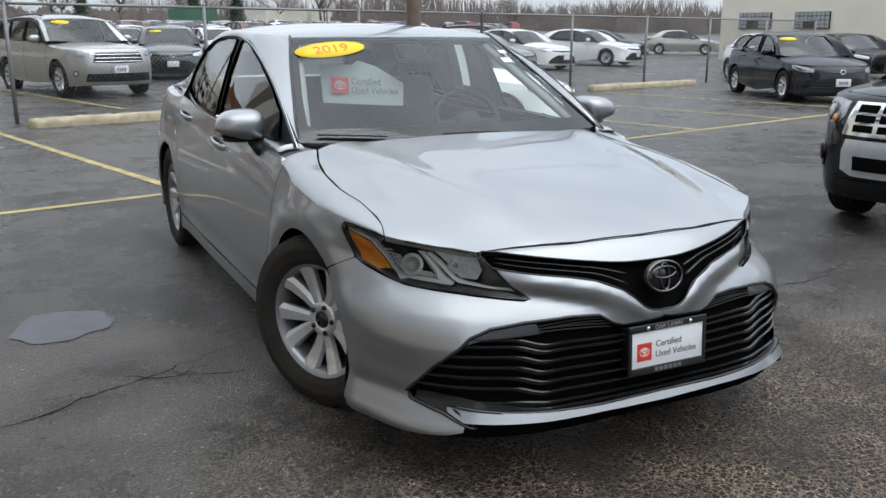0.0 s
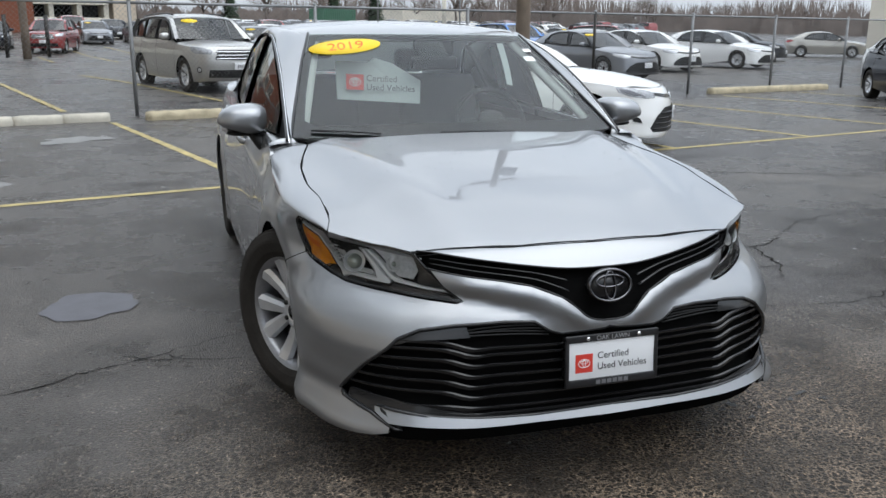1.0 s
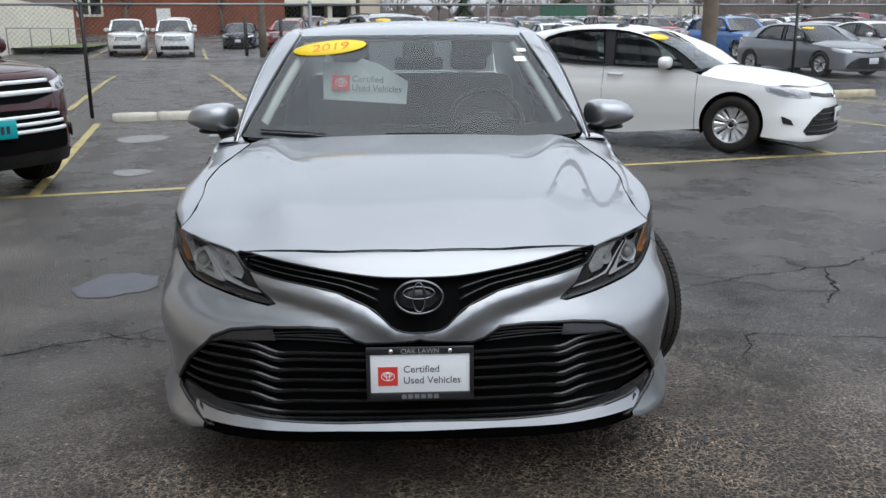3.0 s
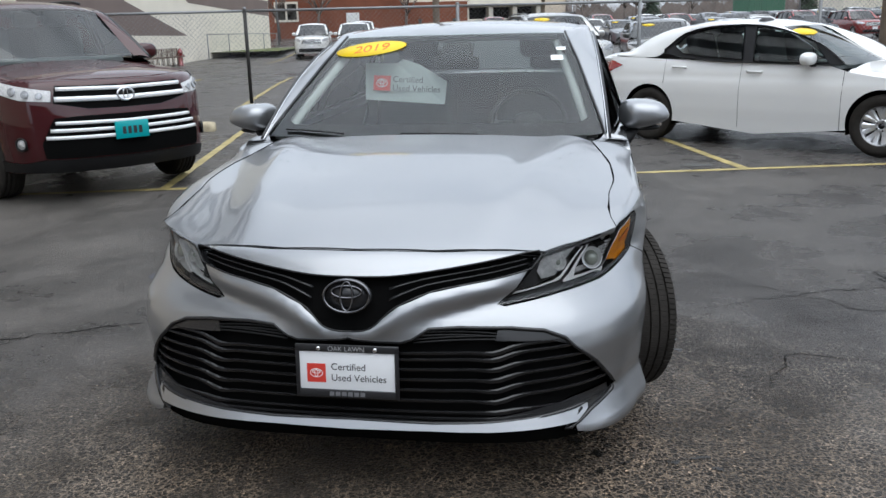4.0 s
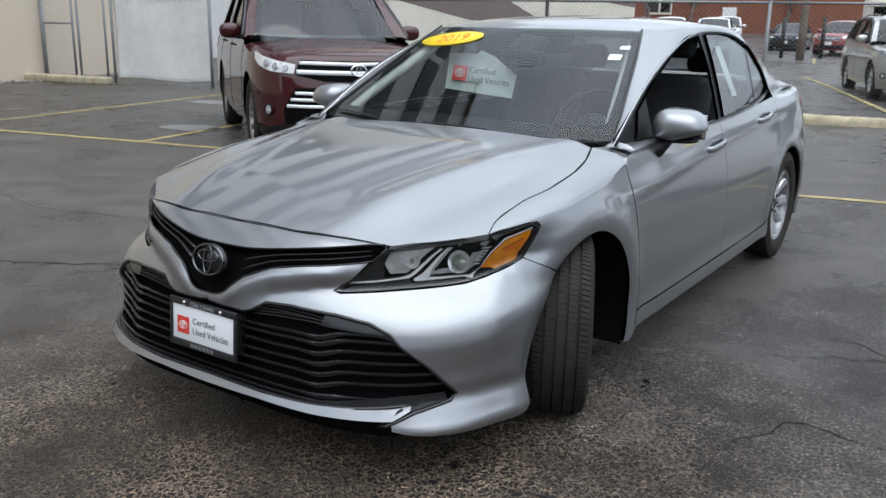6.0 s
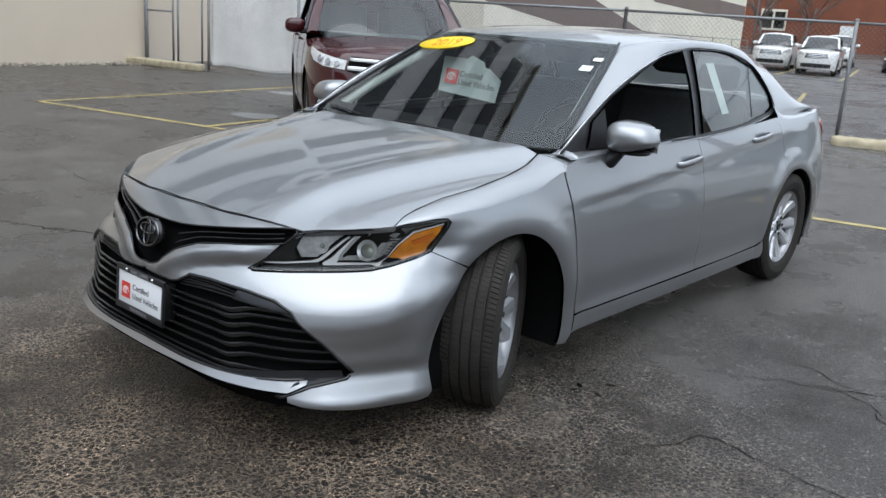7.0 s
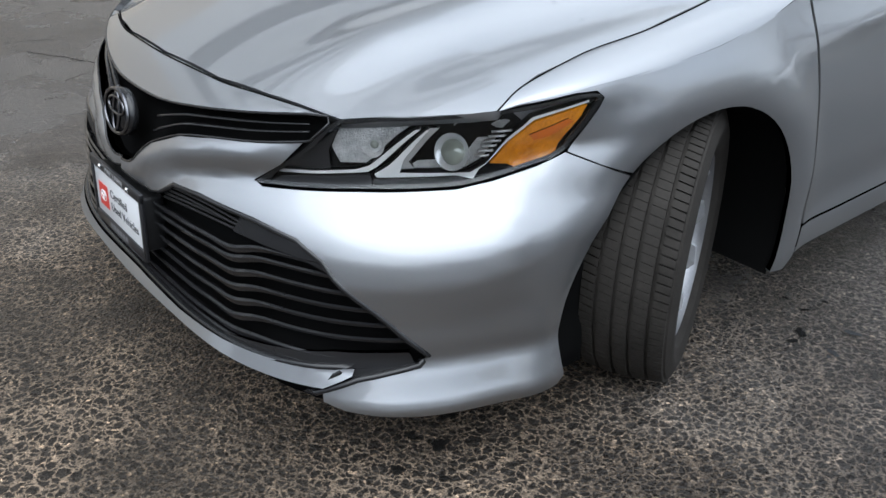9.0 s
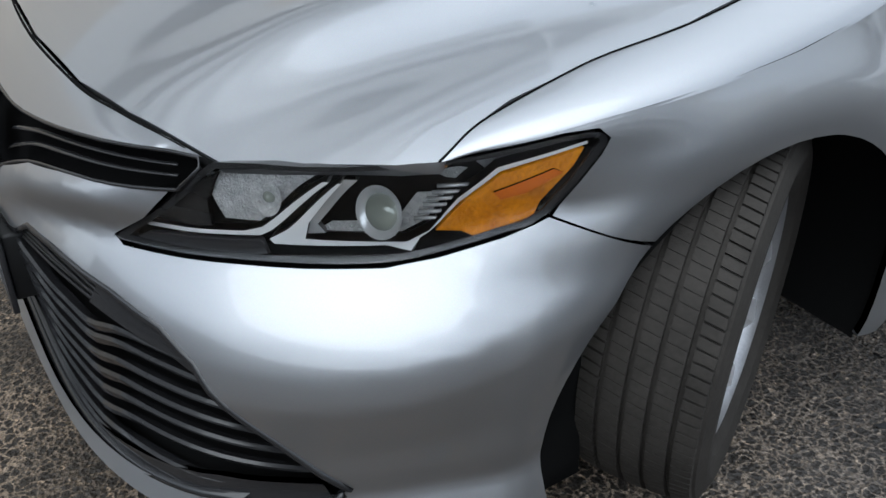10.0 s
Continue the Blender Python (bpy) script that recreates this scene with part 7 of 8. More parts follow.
crack([(-3.4, -0.55), (-2.6, -0.15), (-2.0, 0.25), (-1.45, 0.53), (-1.0, 0.75)], 0.009, 0.012, 5)
crack([(1.25, 1.0), (1.9, 1.35), (2.6, 1.55), (3.3, 2.1), (4.2, 2.35)], 0.008, 0.012, 5)
crack([(2.1, 0.75), (2.3, 1.05), (2.45, 1.5)], 0.010, 0.012, 2)
crack([(3.4, 5.0), (4.2, 4.3), (5.2, 3.9), (6.2, 3.1)], 0.012, 0.015, 3)
crack([(-4.8, 0.9), (-3.9, 0.75), (-3.0, 1.0), (-2.2, 0.9)], 0.006, 0.012, 3)
crack([(1.3, -0.1), (1.6, 0.4), (2.2, 0.3), (2.9, 0.55)], 0.006, 0.012, 1)

# ---- wheel stops ----


def wheel_stop(u0, u1, v, material, label, h=0.15, broken=False):
    k = 4 if broken else 1
    for i in range(k):
        a = u0 + (u1 - u0) * i / k
        b = u0 + (u1 - u0) * (i + 1) / k - (0.01 if broken else 0)
        bm = bmesh.new()
        rings, k2 = [], max(6, int((b - a) / 0.09))
        side = ((-0.100, 0.0), (-0.098, 0.45), (-0.082, 0.80), (-0.055, 0.97), (0.0, 1.0), (0.055, 0.97), (0.082, 0.80), (0.098, 0.45), (0.100, 0.0))
        for j in range(k2 + 1):
            end = 0.93 if j in (0, k2) else 1.0
            chip = 0.80 if random.random() < 0.10 else 1.0
            rings.append([bm.verts.new(((a - b) / 2 + (b - a) * j / k2, (y * end + random.gauss(0, 0.003)) * (chip if q > 0.7 and y > 0 else 1), h * (q * end * (chip if y < 0.02 else 1) - 0.5) + (random.gauss(0, 0.003) if q else 0))) for y, q in side])
        for r0, r1 in zip(rings, rings[1:]):
            for j in range(8):
                bm.faces.new((r0[j], r1[j], r1[j + 1], r0[j + 1]))
        bm.faces.new(rings[0])
        bm.faces.new(rings[-1][::-1])
        bmesh.ops.recalc_face_normals(bm, faces=bm.faces)
        ob = part("wheel_stop", bm, material)
        ob.matrix_world = lot_pose((a + b) / 2, v + (0.03 * (i - 1) if broken else 0), random.uniform(-1.2, 1.2), h / 2 - 0.004)
        tagged(ob, label, "wheel stop", "wheel stops along the fence")


wheel_stop(1.13, 3.35, 11.45, M["timber_bar"], "yellowed concrete wheel stop")
wheel_stop(-2.16, 0.60, 11.52, M["concrete"], "cracked white concrete wheel stop in pieces", 0.14, True)
wheel_stop(14.5, 18.9, 11.85, M["timber_bar"], "yellowed concrete wheel stop")
wheel_stop(11.2, 12.6, 11.6, M["timber_bar"], "yellowed concrete wheel stop")
wheel_stop(-3.6, -2.8, 10.1, M["timber_bar"], "yellowed concrete wheel stop")

# ---- chain-link fence ----
FV = 12.2
POSTS = [(-14.2, 0), (-12.25, 0), (-9.7, 0), (-6.1, 1), (-2.55, 1), (1.15, 0), (4.4, 0), (7.7, 0), (11.05, 1), (14.1, 0), (17.1, 0), (20.1, 0), (23.2, 0), (26.3, 0)]
fence = thing("chain_link_fence", "galvanised chain-link fence with steel posts round the lot", "fence")
for u, dark in POSTS:
    x, y = lot(u, FV)
    v, f = tube([(x, y, -0.05), (x, y, 1.0), (x, y, 1.86)], 0.032, 10)
    po = raw("post", v, f, M["dark_steel" if dark else "galv"], fence)
    part("post_cap", ellipsoid_bm(0.036, 0.036, 0.03, pose(x, y, 1.87), 12, 8, 2.0), M["galv"], po)
for (u0, _), (u1, _) in zip(POSTS, POSTS[1:]):
    if u0 < -13:
        continue
    a, b = lot(u0, FV), lot(u1, FV)
    v, f = tube([(*a, 1.83), (*b, 1.83)], 0.022, 8)
    raw("top_rail", v, f, M["galv"], fence)
    verts, faces = [], []
    cell, r = 0.040, (0.0017 if u1 < -9.5 else 0.0031)
    cols = int((u1 - u0) / cell)
    rows = int(1.76 / cell)
    for i in range(cols):
        base = len(verts)
        for j in range(rows + 1):
            uu = u0 + (i + 0.5) * cell + cell * (0.5 if (i + j) % 2 else -0.5)
            x, y = lot(uu, FV + (0.003 if j % 2 else -0.003))
            z = 0.05 + j * cell
            verts += [(x - r, y, z), (x + r * 0.5, y + r, z), (x + r * 0.5, y - r, z)]
        for j in range(rows):
            for q in range(3):
                p0, p1 = base + j * 3 + q, base + j * 3 + (q + 1) % 3
                faces.append((p0, p1, p1 + 3, p0 + 3))
    raw("wire_mesh", verts, faces, M["galv"], fence)


def tarp_fn(s, t):
    u = -12.2 + 2.45 * s
    x, y = lot(u, FV + 0.03 + 0.015 * math.sin(9 * s + 3 * t) + 0.01 * math.sin(23 * s))
    return (x, y, 0.10 + 1.72 * t + 0.02 * math.sin(7 * s))


tarp = thing("tarpaulin", "white weathered tarpaulin laced to the fence", "tarpaulin")
cloth = sheet("cloth", tarp_fn, 40, 20, M["tarp"], tarp)
sol = cloth.modifiers.new("thick", "SOLIDIFY")
sol.thickness = 0.004
for tt in (0.985, 0.015):
    v, f = tube([Vector(tarp_fn(i / 24, tt)) + Vector((0, 0, 0)) for i in range(25)], 0.009, 6)
    raw("hem", v, f, M["tarp"], tarp)
for i in range(9):
    p = Vector(tarp_fn((i + 0.5) / 9, 0.97))
    q = Vector((*lot(-12.2 + 2.45 * (i + 0.5) / 9, FV), 1.83))
    v, f = tube([p, (p + q) / 2 + Vector((0.02, -0.02, 0.01)), q], 0.004, 5)
    raw("lacing", v, f, M["dark_steel"], tarp)

gate = thing("wire_gate", "galvanised chain-link gate beside the tan wall", "gate")
for u in (-14.25, -13.35, -13.2, -12.45):
    x, y = lot(u, FV)
    v, f = tube([(x, y, 0.02), (x, y, 2.05)], 0.026, 8)
    raw("gate_upright", v, f, M["galv"], gate)
for u0, u1 in ((-14.25, -13.35), (-13.2, -12.45)):
    for z in (0.12, 1.25 if u0 < -14 else 2.0, 2.0):
        v, f = tube([(*lot(u0, FV), z), (*lot(u1, FV), z)], 0.020, 8)
        raw("gate_rail", v, f, M["galv"], gate)
    verts, faces = [], []
    for i in range(int((u1 - u0) / 0.062)):
        base = len(verts)
        for j in range(31):
            x, y = lot(u0 + (i + 0.5) * 0.062 + (0.032 if j % 2 else 0), FV)
            z = 0.13 + j * 0.062
            verts += [(x - 0.002, y, z), (x + 0.001, y + 0.002, z), (x + 0.001, y - 0.002, z)]
        for j in range(30):
            for q in range(3):
                p0, p1 = base + j * 3 + q, base + j * 3 + (q + 1) % 3
                faces.append((p0, p1, p1 + 3, p0 + 3))
    raw("wire_mesh", verts, faces, M["galv"], gate)

# ---- buildings ----


def block(name, u0, u1, v0, v1, h, material, label, category="building", z0=None, roof=None, parent=None):
    z = rise((v0 + v1) / 2) - 0.3 if z0 is None else z0
    bm = box_bm(u1 - u0, v1 - v0, h)
    ob = part(name if parent is None else "wall", bm, material, parent, smooth=False)
    m = lot_pose((u0 + u1) / 2, (v0 + v1) / 2, 0, 0)
    m.translation.z = z + h / 2
    ob.matrix_world = m
    if parent is None:
        tagged(ob, label, category)
    return ob


tan = thing("tan_building", "tall tan rendered building with dark ribbon windows above", "building")
block("wall", -30, -14.3, -12, 16.5, 6.9, M["tan"], "", parent=tan, z0=-0.2)
block("wall", -30, -14.3, -12, 16.5, 19.5, M["pale_panel"], "", parent=tan, z0=6.7)
block("wall", -30, -16.5, 16.5, 25.4, 26.4, M["pale_panel"], "", parent=tan, z0=-0.2)
block("wall", -30, -16.5, 25.4, 50, 14.5, M["pale_panel"], "", parent=tan, z0=11.7)
for k in range(1, 6):
    for u, v0, v1 in ((-14.3, -11.0, 16.0), (-16.5, 16.9, 49.4)):
        ob = part("window_band", box_bm(0.16, v1 - v0, 1.5, None, 0.02, 1), M["dark_window"], tan, "dark ribbon window", smooth=False)
        x, y = lot(u, (v0 + v1) / 2)
        ob.matrix_world = pose(x, y, 6.05 + 3.5 * k, 0, 0, 13.3)
x, y = lot(-14.28, 2.2)
for z in (2.15, 4.4):
    ob = part("wall_joint", box_bm(0.03, 28.4, 0.05), M["concrete"], tan, smooth=False)
    ob.matrix_world = pose(x, y, z, 0, 0, 13.3)
ob = part("roof_coping", box_bm(16.2, 28.9, 0.25), M["concrete"], tan, smooth=False)
ob.matrix_world = lot_pose(-22.15, 2.25, 0, 26.3)
# added building out of view behind the camera, darkens low sky and reflections
showroom = thing("unseen_building", "plain grey unseen building added behind the path", "building")
block("wall", -14.0, 34, -27, -16, 5.8, M["showroom"], "", parent=showroom, z0=-0.2)
ob = part("roof_coping", box_bm(48.4, 11.4, 0.3), M["concrete"], showroom, smooth=False)
ob.matrix_world = lot_pose(10.0, -21.5, 0, 5.7)
kerb = part("kerb", box_bm(3.2, 0.32, 0.16, None, 0.03), M["timber_bar"])
kerb.matrix_world = lot_pose(-13.6, 11.75, -3, 0.07)
tagged(kerb, "low yellowed concrete kerb before the gate", "kerb", kind="structure")
random.seed(9)
stone_bm = bmesh.new()
for i in range(900):
    u, v = -14.25 + abs(random.gauss(0, 0.28)), random.uniform(-8, 11.6)
    x, y = lot(u, v)
    r = random.uniform(0.015, 0.045)
    bmesh.ops.create_icosphere(stone_bm, subdivisions=1, radius=r, matrix=pose(x, y, r * 0.5, random.uniform(0, 90), random.uniform(0, 90), 0) @ Matrix.Diagonal((1, random.uniform(0.6, 1.2), 0.7, 1)))
tagged(part("gravel_strip", stone_bm, M["stone"], smooth=False), "pale gravel along the foot of the tan wall", "gravel", kind="stuff")

striped = thing("striped_building", "cream block building with slanting brown painted bands", "building")
p0, p1 = Vector((*lot(-12.0, 26.0), 0)), Vector((*lot(-8.0, 56.0), 0))
d = (p1 - p0).normalized()
nrm = Vector((d.y, -d.x, 0))
L_w, H_w = (p1 - p0).length, 12.0
turn = math.degrees(math.atan2(d.y, d.x))
ob = part("wall", box_bm(L_w, 14, H_w), M["cream"], striped, smooth=False)
c = (p0 + p1) / 2 - nrm * 7
ob.matrix_world = pose(c.x, c.y, H_w / 2 - 0.3, 0, 0, turn)
WALL0, WALLD, WALLN = p0, d, nrm
for band in (((0.05, 2.28), (6.5, 1.60), (15.0, 1.55), (9.5, 2.70), (0.05, 4.7)), ((8.0, 6.2), (15.5, 3.12), (30.2, 2.72), (30.2, 3.68), (25.0, 3.78), (12.0, 8.5)), ((18, 9.5), (30.2, 6.2), (30.2, 8.2), (22, 11.3))):
    raw("brown_band", [p0 + d * s + nrm * 0.006 + Vector((0, 0, z)) for s, z in band], [tuple(range(len(band)))], M["brown"], striped, smooth=False)
low_fence = thing("low_fence", "low galvanised pipe fence before the striped wall", "fence")
for s in (16.7, 20.2, 23.7, 27.2, 30.4):
    q = p0 + d * s + nrm * 0.4
    v, f = tube([(q.x, q.y, 0.1), (q.x, q.y, 1.62)], 0.03, 8)
    raw("post", v, f, M["galv"], low_fence)
a, b = p0 + d * 16.7 + nrm * 0.4, p0 + d * 30.4 + nrm * 0.4
v, f = tube([(a.x, a.y, 1.60), (b.x, b.y, 1.60)], 0.022, 8)
raw("top_rail", v, f, M["galv"], low_fence)

brick = thing("brick_building", "long orange brick building with white window bays", "building")
block("wall", -30, 1.2, 79.4, 94, 9.5, M["brick"], "", parent=brick)
for u, z in ((-13.5, 1.8), (-9.5, 1.8), (-13.5, 5.6), (-9.5, 5.6), (-4.0, 5.6), (-0.8, 5.6)):
    ob = part("window", box_bm(2.2, 0.12, 1.8), M["cream"], brick, smooth=False)
    ob.matrix_world = lot_pose(u, 79.36, 0, z + 0.6)
    for dx in (-0.52, 0.52):
        q = part("pane", box_bm(0.85, 0.06, 1.4), M["dark_glass"], ob, smooth=False)
        q.matrix_basis = Matrix.Translation((dx, -0.06, 0))
ob = part("door", box_bm(1.2, 0.1, 2.2), M["paper"], brick, smooth=False)
ob.matrix_world = lot_pose(-3.4, 79.35, 0, 1.1)
wing_low = part("low_wall", box_bm(6.2, 10, 3.0), M["brick"], brick, smooth=False)
wing_low.matrix_world = lot_pose(4.3, 85.5, 0, 1.4)
wing_up = part("upper_wall", box_bm(6.2, 9.6, 4.5), M["cream"], brick, "cream upper wall with white windows", smooth=False)
wing_up.matrix_world = lot_pose(4.3, 85.5, 0, 5.1)
for u in (2.4, 4.5, 6.4):
    ob = part("window", box_bm(1.3, 0.12, 1.5), M["paper"], brick, smooth=False)
    ob.matrix_world = lot_pose(u, 80.66, 0, 4.3)
    for dx in (-0.3, 0.3):
        q = part("pane", box_bm(0.48, 0.06, 1.2), M["dark_glass"], ob, smooth=False)
        q.matrix_basis = Matrix.Translation((dx, -0.06, 0))
garage = thing("parking_garage", "pale concrete parking garage with open dark decks", "building")
for z in (0.0, 3.3, 6.6, 9.9):
    ob = part("deck", box_bm(13, 16, 1.3), M["cream"], garage, smooth=False)
    ob.matrix_world = lot_pose(19.3, 154, 0, z + 0.9)
for u in (13.2, 17.3, 21.4, 25.4):
    ob = part("column", box_bm(0.7, 15.8, 10.5), M["concrete"], garage, smooth=False)
    ob.matrix_world = lot_pose(u, 154.2, 0, 5)
# black block between the decks, painted shade of the open storeys
ob = part("deck_shade", box_bm(12, 9, 9.9), M["cavity"], garage, smooth=False)
ob.matrix_world = lot_pose(19.3, 156, 0, 5.0)
ob = part("stair_tower", box_bm(3.5, 6, 13), M["tan"], garage, smooth=False)
ob.matrix_world = lot_pose(28.4, 150, 0, 6.4)

cream = thing("cream_building", "cream block building with glass-block windows", "building")
block("wall", 36, 60, -12, 21.95, 7.0, M["cream"], "", parent=cream, z0=-0.2)
for v0 in (20.1, 17.28, 11.5, 7.0):
    win = part("window", box_bm(1.64, 0.1, 0.74), M["dark_steel"], cream, smooth=False)
    win.matrix_world = lot_pose(35.97, v0, -90, 2.02 - rise(v0))
    for i in range(8):
        for j in range(4):
            if 2 <= i <= 4 and j < 2:
                continue
            q = part("glass_block", box_bm(0.18, 0.08, 0.16, None, 0.015, 1), M["glass_block"], win, smooth=False)
            q.matrix_basis = Matrix.Translation((-0.70 + 0.2 * i, -0.05, -0.27 + 0.18 * j))
white_shed = block("white_shed", 66, 78, 122, 130, 3.6, M["cream"], "long pale shed in the far distance")

cont = thing("green_container", "green corrugated shipping container in the distance", "container")
ob = part("body", box_bm(6.1, 2.4, 2.6), M["container"], cont, smooth=False)
ob.matrix_world = lot_pose(44, 100, 25, 1.3)
for i in range(15):
    q = part("rib", box_bm(0.18, 0.06, 2.4), M["container"], cont, smooth=False)
    q.matrix_world = lot_pose(44, 100, 25, 1.3) @ Matrix.Translation((-2.85 + 0.405 * i, -1.22, 0))

# ---- poles, wires, rack, hydrant ----


def utility_pole(u, v, h, r, wires=True, label="weathered wooden utility pole"):
    x, y = lot(u, v)
    ob = thing("utility_pole", label, "pole")
    vv, f = tube([(x, y, rise(v) - 0.1 + h * i / 8) for i in range(9)], lambda t: r * (1 - 0.35 * t), 14)
    raw("shaft", vv, f, M["wood"], ob)
    if wires:
        c = part("crossarm", box_bm(2.4, 0.10, 0.12), M["wood"], ob, smooth=False)
        c.matrix_world = lot_pose(u, v, 20, h - 0.9)
        v2, f2 = tube([(x + 0.32, y - 0.1, h - 2.6), (x + 0.32, y - 0.1, h - 1.7)], 0.22, 16)
        raw("transformer", v2, f2, M["galv"], ob)
        for k in (-1.05, -0.4, 0.4, 1.05):
            part("insulator", ellipsoid_bm(0.05, 0.05, 0.09, pose(*lot(u + k * 0.94, v + 0.34 * k), h - 0.76), 8, 6, 2.0), M["concrete"], ob)
            pts = []
            for i in range(25):
                t = i / 24
                xx, yy = lot(u + k * 0.94 - 50 + 100 * t, v + 0.34 * k - 6 + 12 * t)
                sag = 1.6 * (4 * ((t % 0.5) * 2) * (1 - (t % 0.5) * 2))
                pts.append((xx, yy, h - 0.7 - 0.45 * sag))
            vw, fw = tube(pts, 0.011, 4)
            raw("wire", vw, fw, M["dark_steel"], ob)
    return ob


utility_pole(8.75, 11.75, 10.5, 0.155)
utility_pole(2.1, 37.0, 11.0, 0.17)
for u in (1.35, 2.9):
    x, y = lot(u, 36.7)
    v, f = tube([(x, y, 0.3), (x, y, 2.0)], 0.08, 10)
    tagged(raw("bollard", v, f, M["dark_steel"]), "dark steel guard post by the pole", "bollard", "guard posts at the pole")
for u, v_, h in ((-8.2, 62, 9.0), (30, 60, 9.0), (44, 70, 9.0)):
    x, y = lot(u, v_)
    v, f = tube([(x, y, 0.3), (x, y, h)], 0.07, 8)
    lp = tagged(raw("lamp_post", v, f, M["galv"]), "slim grey lamp post in the far car park", "lamp post")
    part("lamp_head", box_bm(0.9, 0.3, 0.14, pose(x + 0.4, y, h), 0.03), M["galv"], lp)
x, y = lot(58, 96)
v, f = tube([(x, y, 0.3), (x, y, 7)], 0.28, 10)
tagged(raw("white_pylon", v, f, M["concrete"]), "white sign pylon in the distance", "pylon")

rack = thing("iron_rack", "row of rusty iron chairs and tables by the striped wall", "rack")
for i in range(11):
    q = WALL0 + WALLD * (4.6 + 0.58 * i) + WALLN * 1.0
    zz = rise(30)
    o = WALLD * 0.42
    back = WALLN * 0.35
    v, f = tube([(q.x, q.y, zz), (q.x, q.y, zz + 0.80), (q.x + o.x, q.y + o.y, zz + 0.80), (q.x + o.x, q.y + o.y, zz)], 0.022, 6)
    raw("loop", v, f, M["rust"], rack)
    for k in range(3):
        e = q + o * (0.25 + 0.25 * k)
        v, f = tube([(e.x, e.y, zz + 0.42), (e.x, e.y, zz + 0.80)], 0.012, 5)
        raw("spindle", v, f, M["rust"], rack)
    v, f = tube([(q.x, q.y, zz + 0.42), (q.x + back.x, q.y + back.y, zz + 0.42), (q.x + back.x, q.y + back.y, zz)], 0.016, 6)
    raw("leg", v, f, M["rust"], rack)
    part("seat_slat", box_bm(0.40, 0.38, 0.03, pose(q.x + o.x / 2 + back.x / 2, q.y + o.y / 2 + back.y / 2, zz + 0.44, 0, 0, math.degrees(math.atan2(WALLD.y, WALLD.x)))), M["rust"], rack, smooth=False)
hyd = thing("fire_hydrant", "red iron fire hydrant beside the rack", "hydrant")
q = WALL0 + WALLD * 11.4 + WALLN * 0.9
x, y = q.x, q.y
v, f = lathe([(0.0, 0.16), (0.05, 0.16), (0.06, 0.11), (0.55, 0.11), (0.58, 0.14), (0.63, 0.13), (0.75, 0.05), (0.80, 0.03)], 16)
raw("barrel", [(x + b, y + c, rise(30) + a) for a, b, c in v], f, M["red"], hyd)
part("outlet", box_bm(0.40, 0.09, 0.09, pose(x, y, rise(30) + 0.45), 0.03), M["red"], hyd)
grass_bm = bmesh.new()
bmesh.ops.create_grid(grass_bm, x_segments=10, y_segments=10, size=1.0, matrix=lot_pose(-9.5, 56, 0, 0.03) @ Matrix.Diagonal((3.5, 12, 1, 1)))
tagged(part("grass_verge", grass_bm, M["grass"]), "rough grass verge below the striped wall", "grass", kind="structure")

# ---- far cars ----
far = [
    make_car(VAN, "delivery_van", "white delivery van in the far car park", M["white"], heading(-10.7, 37.7, 0.24, -0.97, rise(39.1)), "van", "far parked vans", front="suv", step=0.14, lite=True),
    make_car(SEDAN, "white_coupe", "white saloon facing sideways in the next lot", M["white"], heading(20.5, 25.6, 0.43, -0.90, rise(22)), "car", "cars in the next lot", step=0.12, lite=True),
    make_car(SEDAN, "grey_saloon", "silver-grey saloon behind the fence", M["grey"], heading(12.0, 20.2, 0.3, -0.95, rise(17)), "car", "cars in the next lot", sticker=True, step=0.12, lite=True),
    make_car(SUV, "blue_suv", "bright blue off-road vehicle with a white roof", M["blue"], heading(13.6, 30.5, 0.25, -0.97, rise(27)), "suv", "cars in the next lot", front="suv", step=0.12, lite=True),
    make_car(SUV, "red_suv", "dark red sport utility vehicle in the far lot", M["red"], heading(-6.4, 43.0, -0.1, -0.99, rise(43)), "suv", "far parked cars", front="suv", step=0.14, lite=True),
    make_car(SEDAN, "black_saloon", "black saloon in the far lot", M["darkcar"], heading(27.5, 33.5, 0.6, -0.8, rise(26)), "car", "far parked cars", step=0.14, lite=True),
    make_car(COMPACT, "champagne_saloon", "pale gold saloon in the far lot", M["champagne"], heading(36.5, 37.5, 0.75, -0.66, rise(28)), "car", "far parked cars", step=0.14, lite=True),
    make_car(COMPACT, "olive_saloon", "dark green-black saloon with a yellow sticker", M["olive"], heading(2.45, 22.3, -0.12, -0.99, rise(21)), "car", "far parked cars", sticker=True, step=0.14, lite=True),
]
van, wcoupe, gsal, bsuv, rsuv, bsal, csal, osal = far
copy_thing(van, heading(-13.3, 39.1, 0.26, -0.965, rise(41.1)))
copy_thing(van, heading(-13.0, 47.5, 0.25, -0.97, rise(49)))
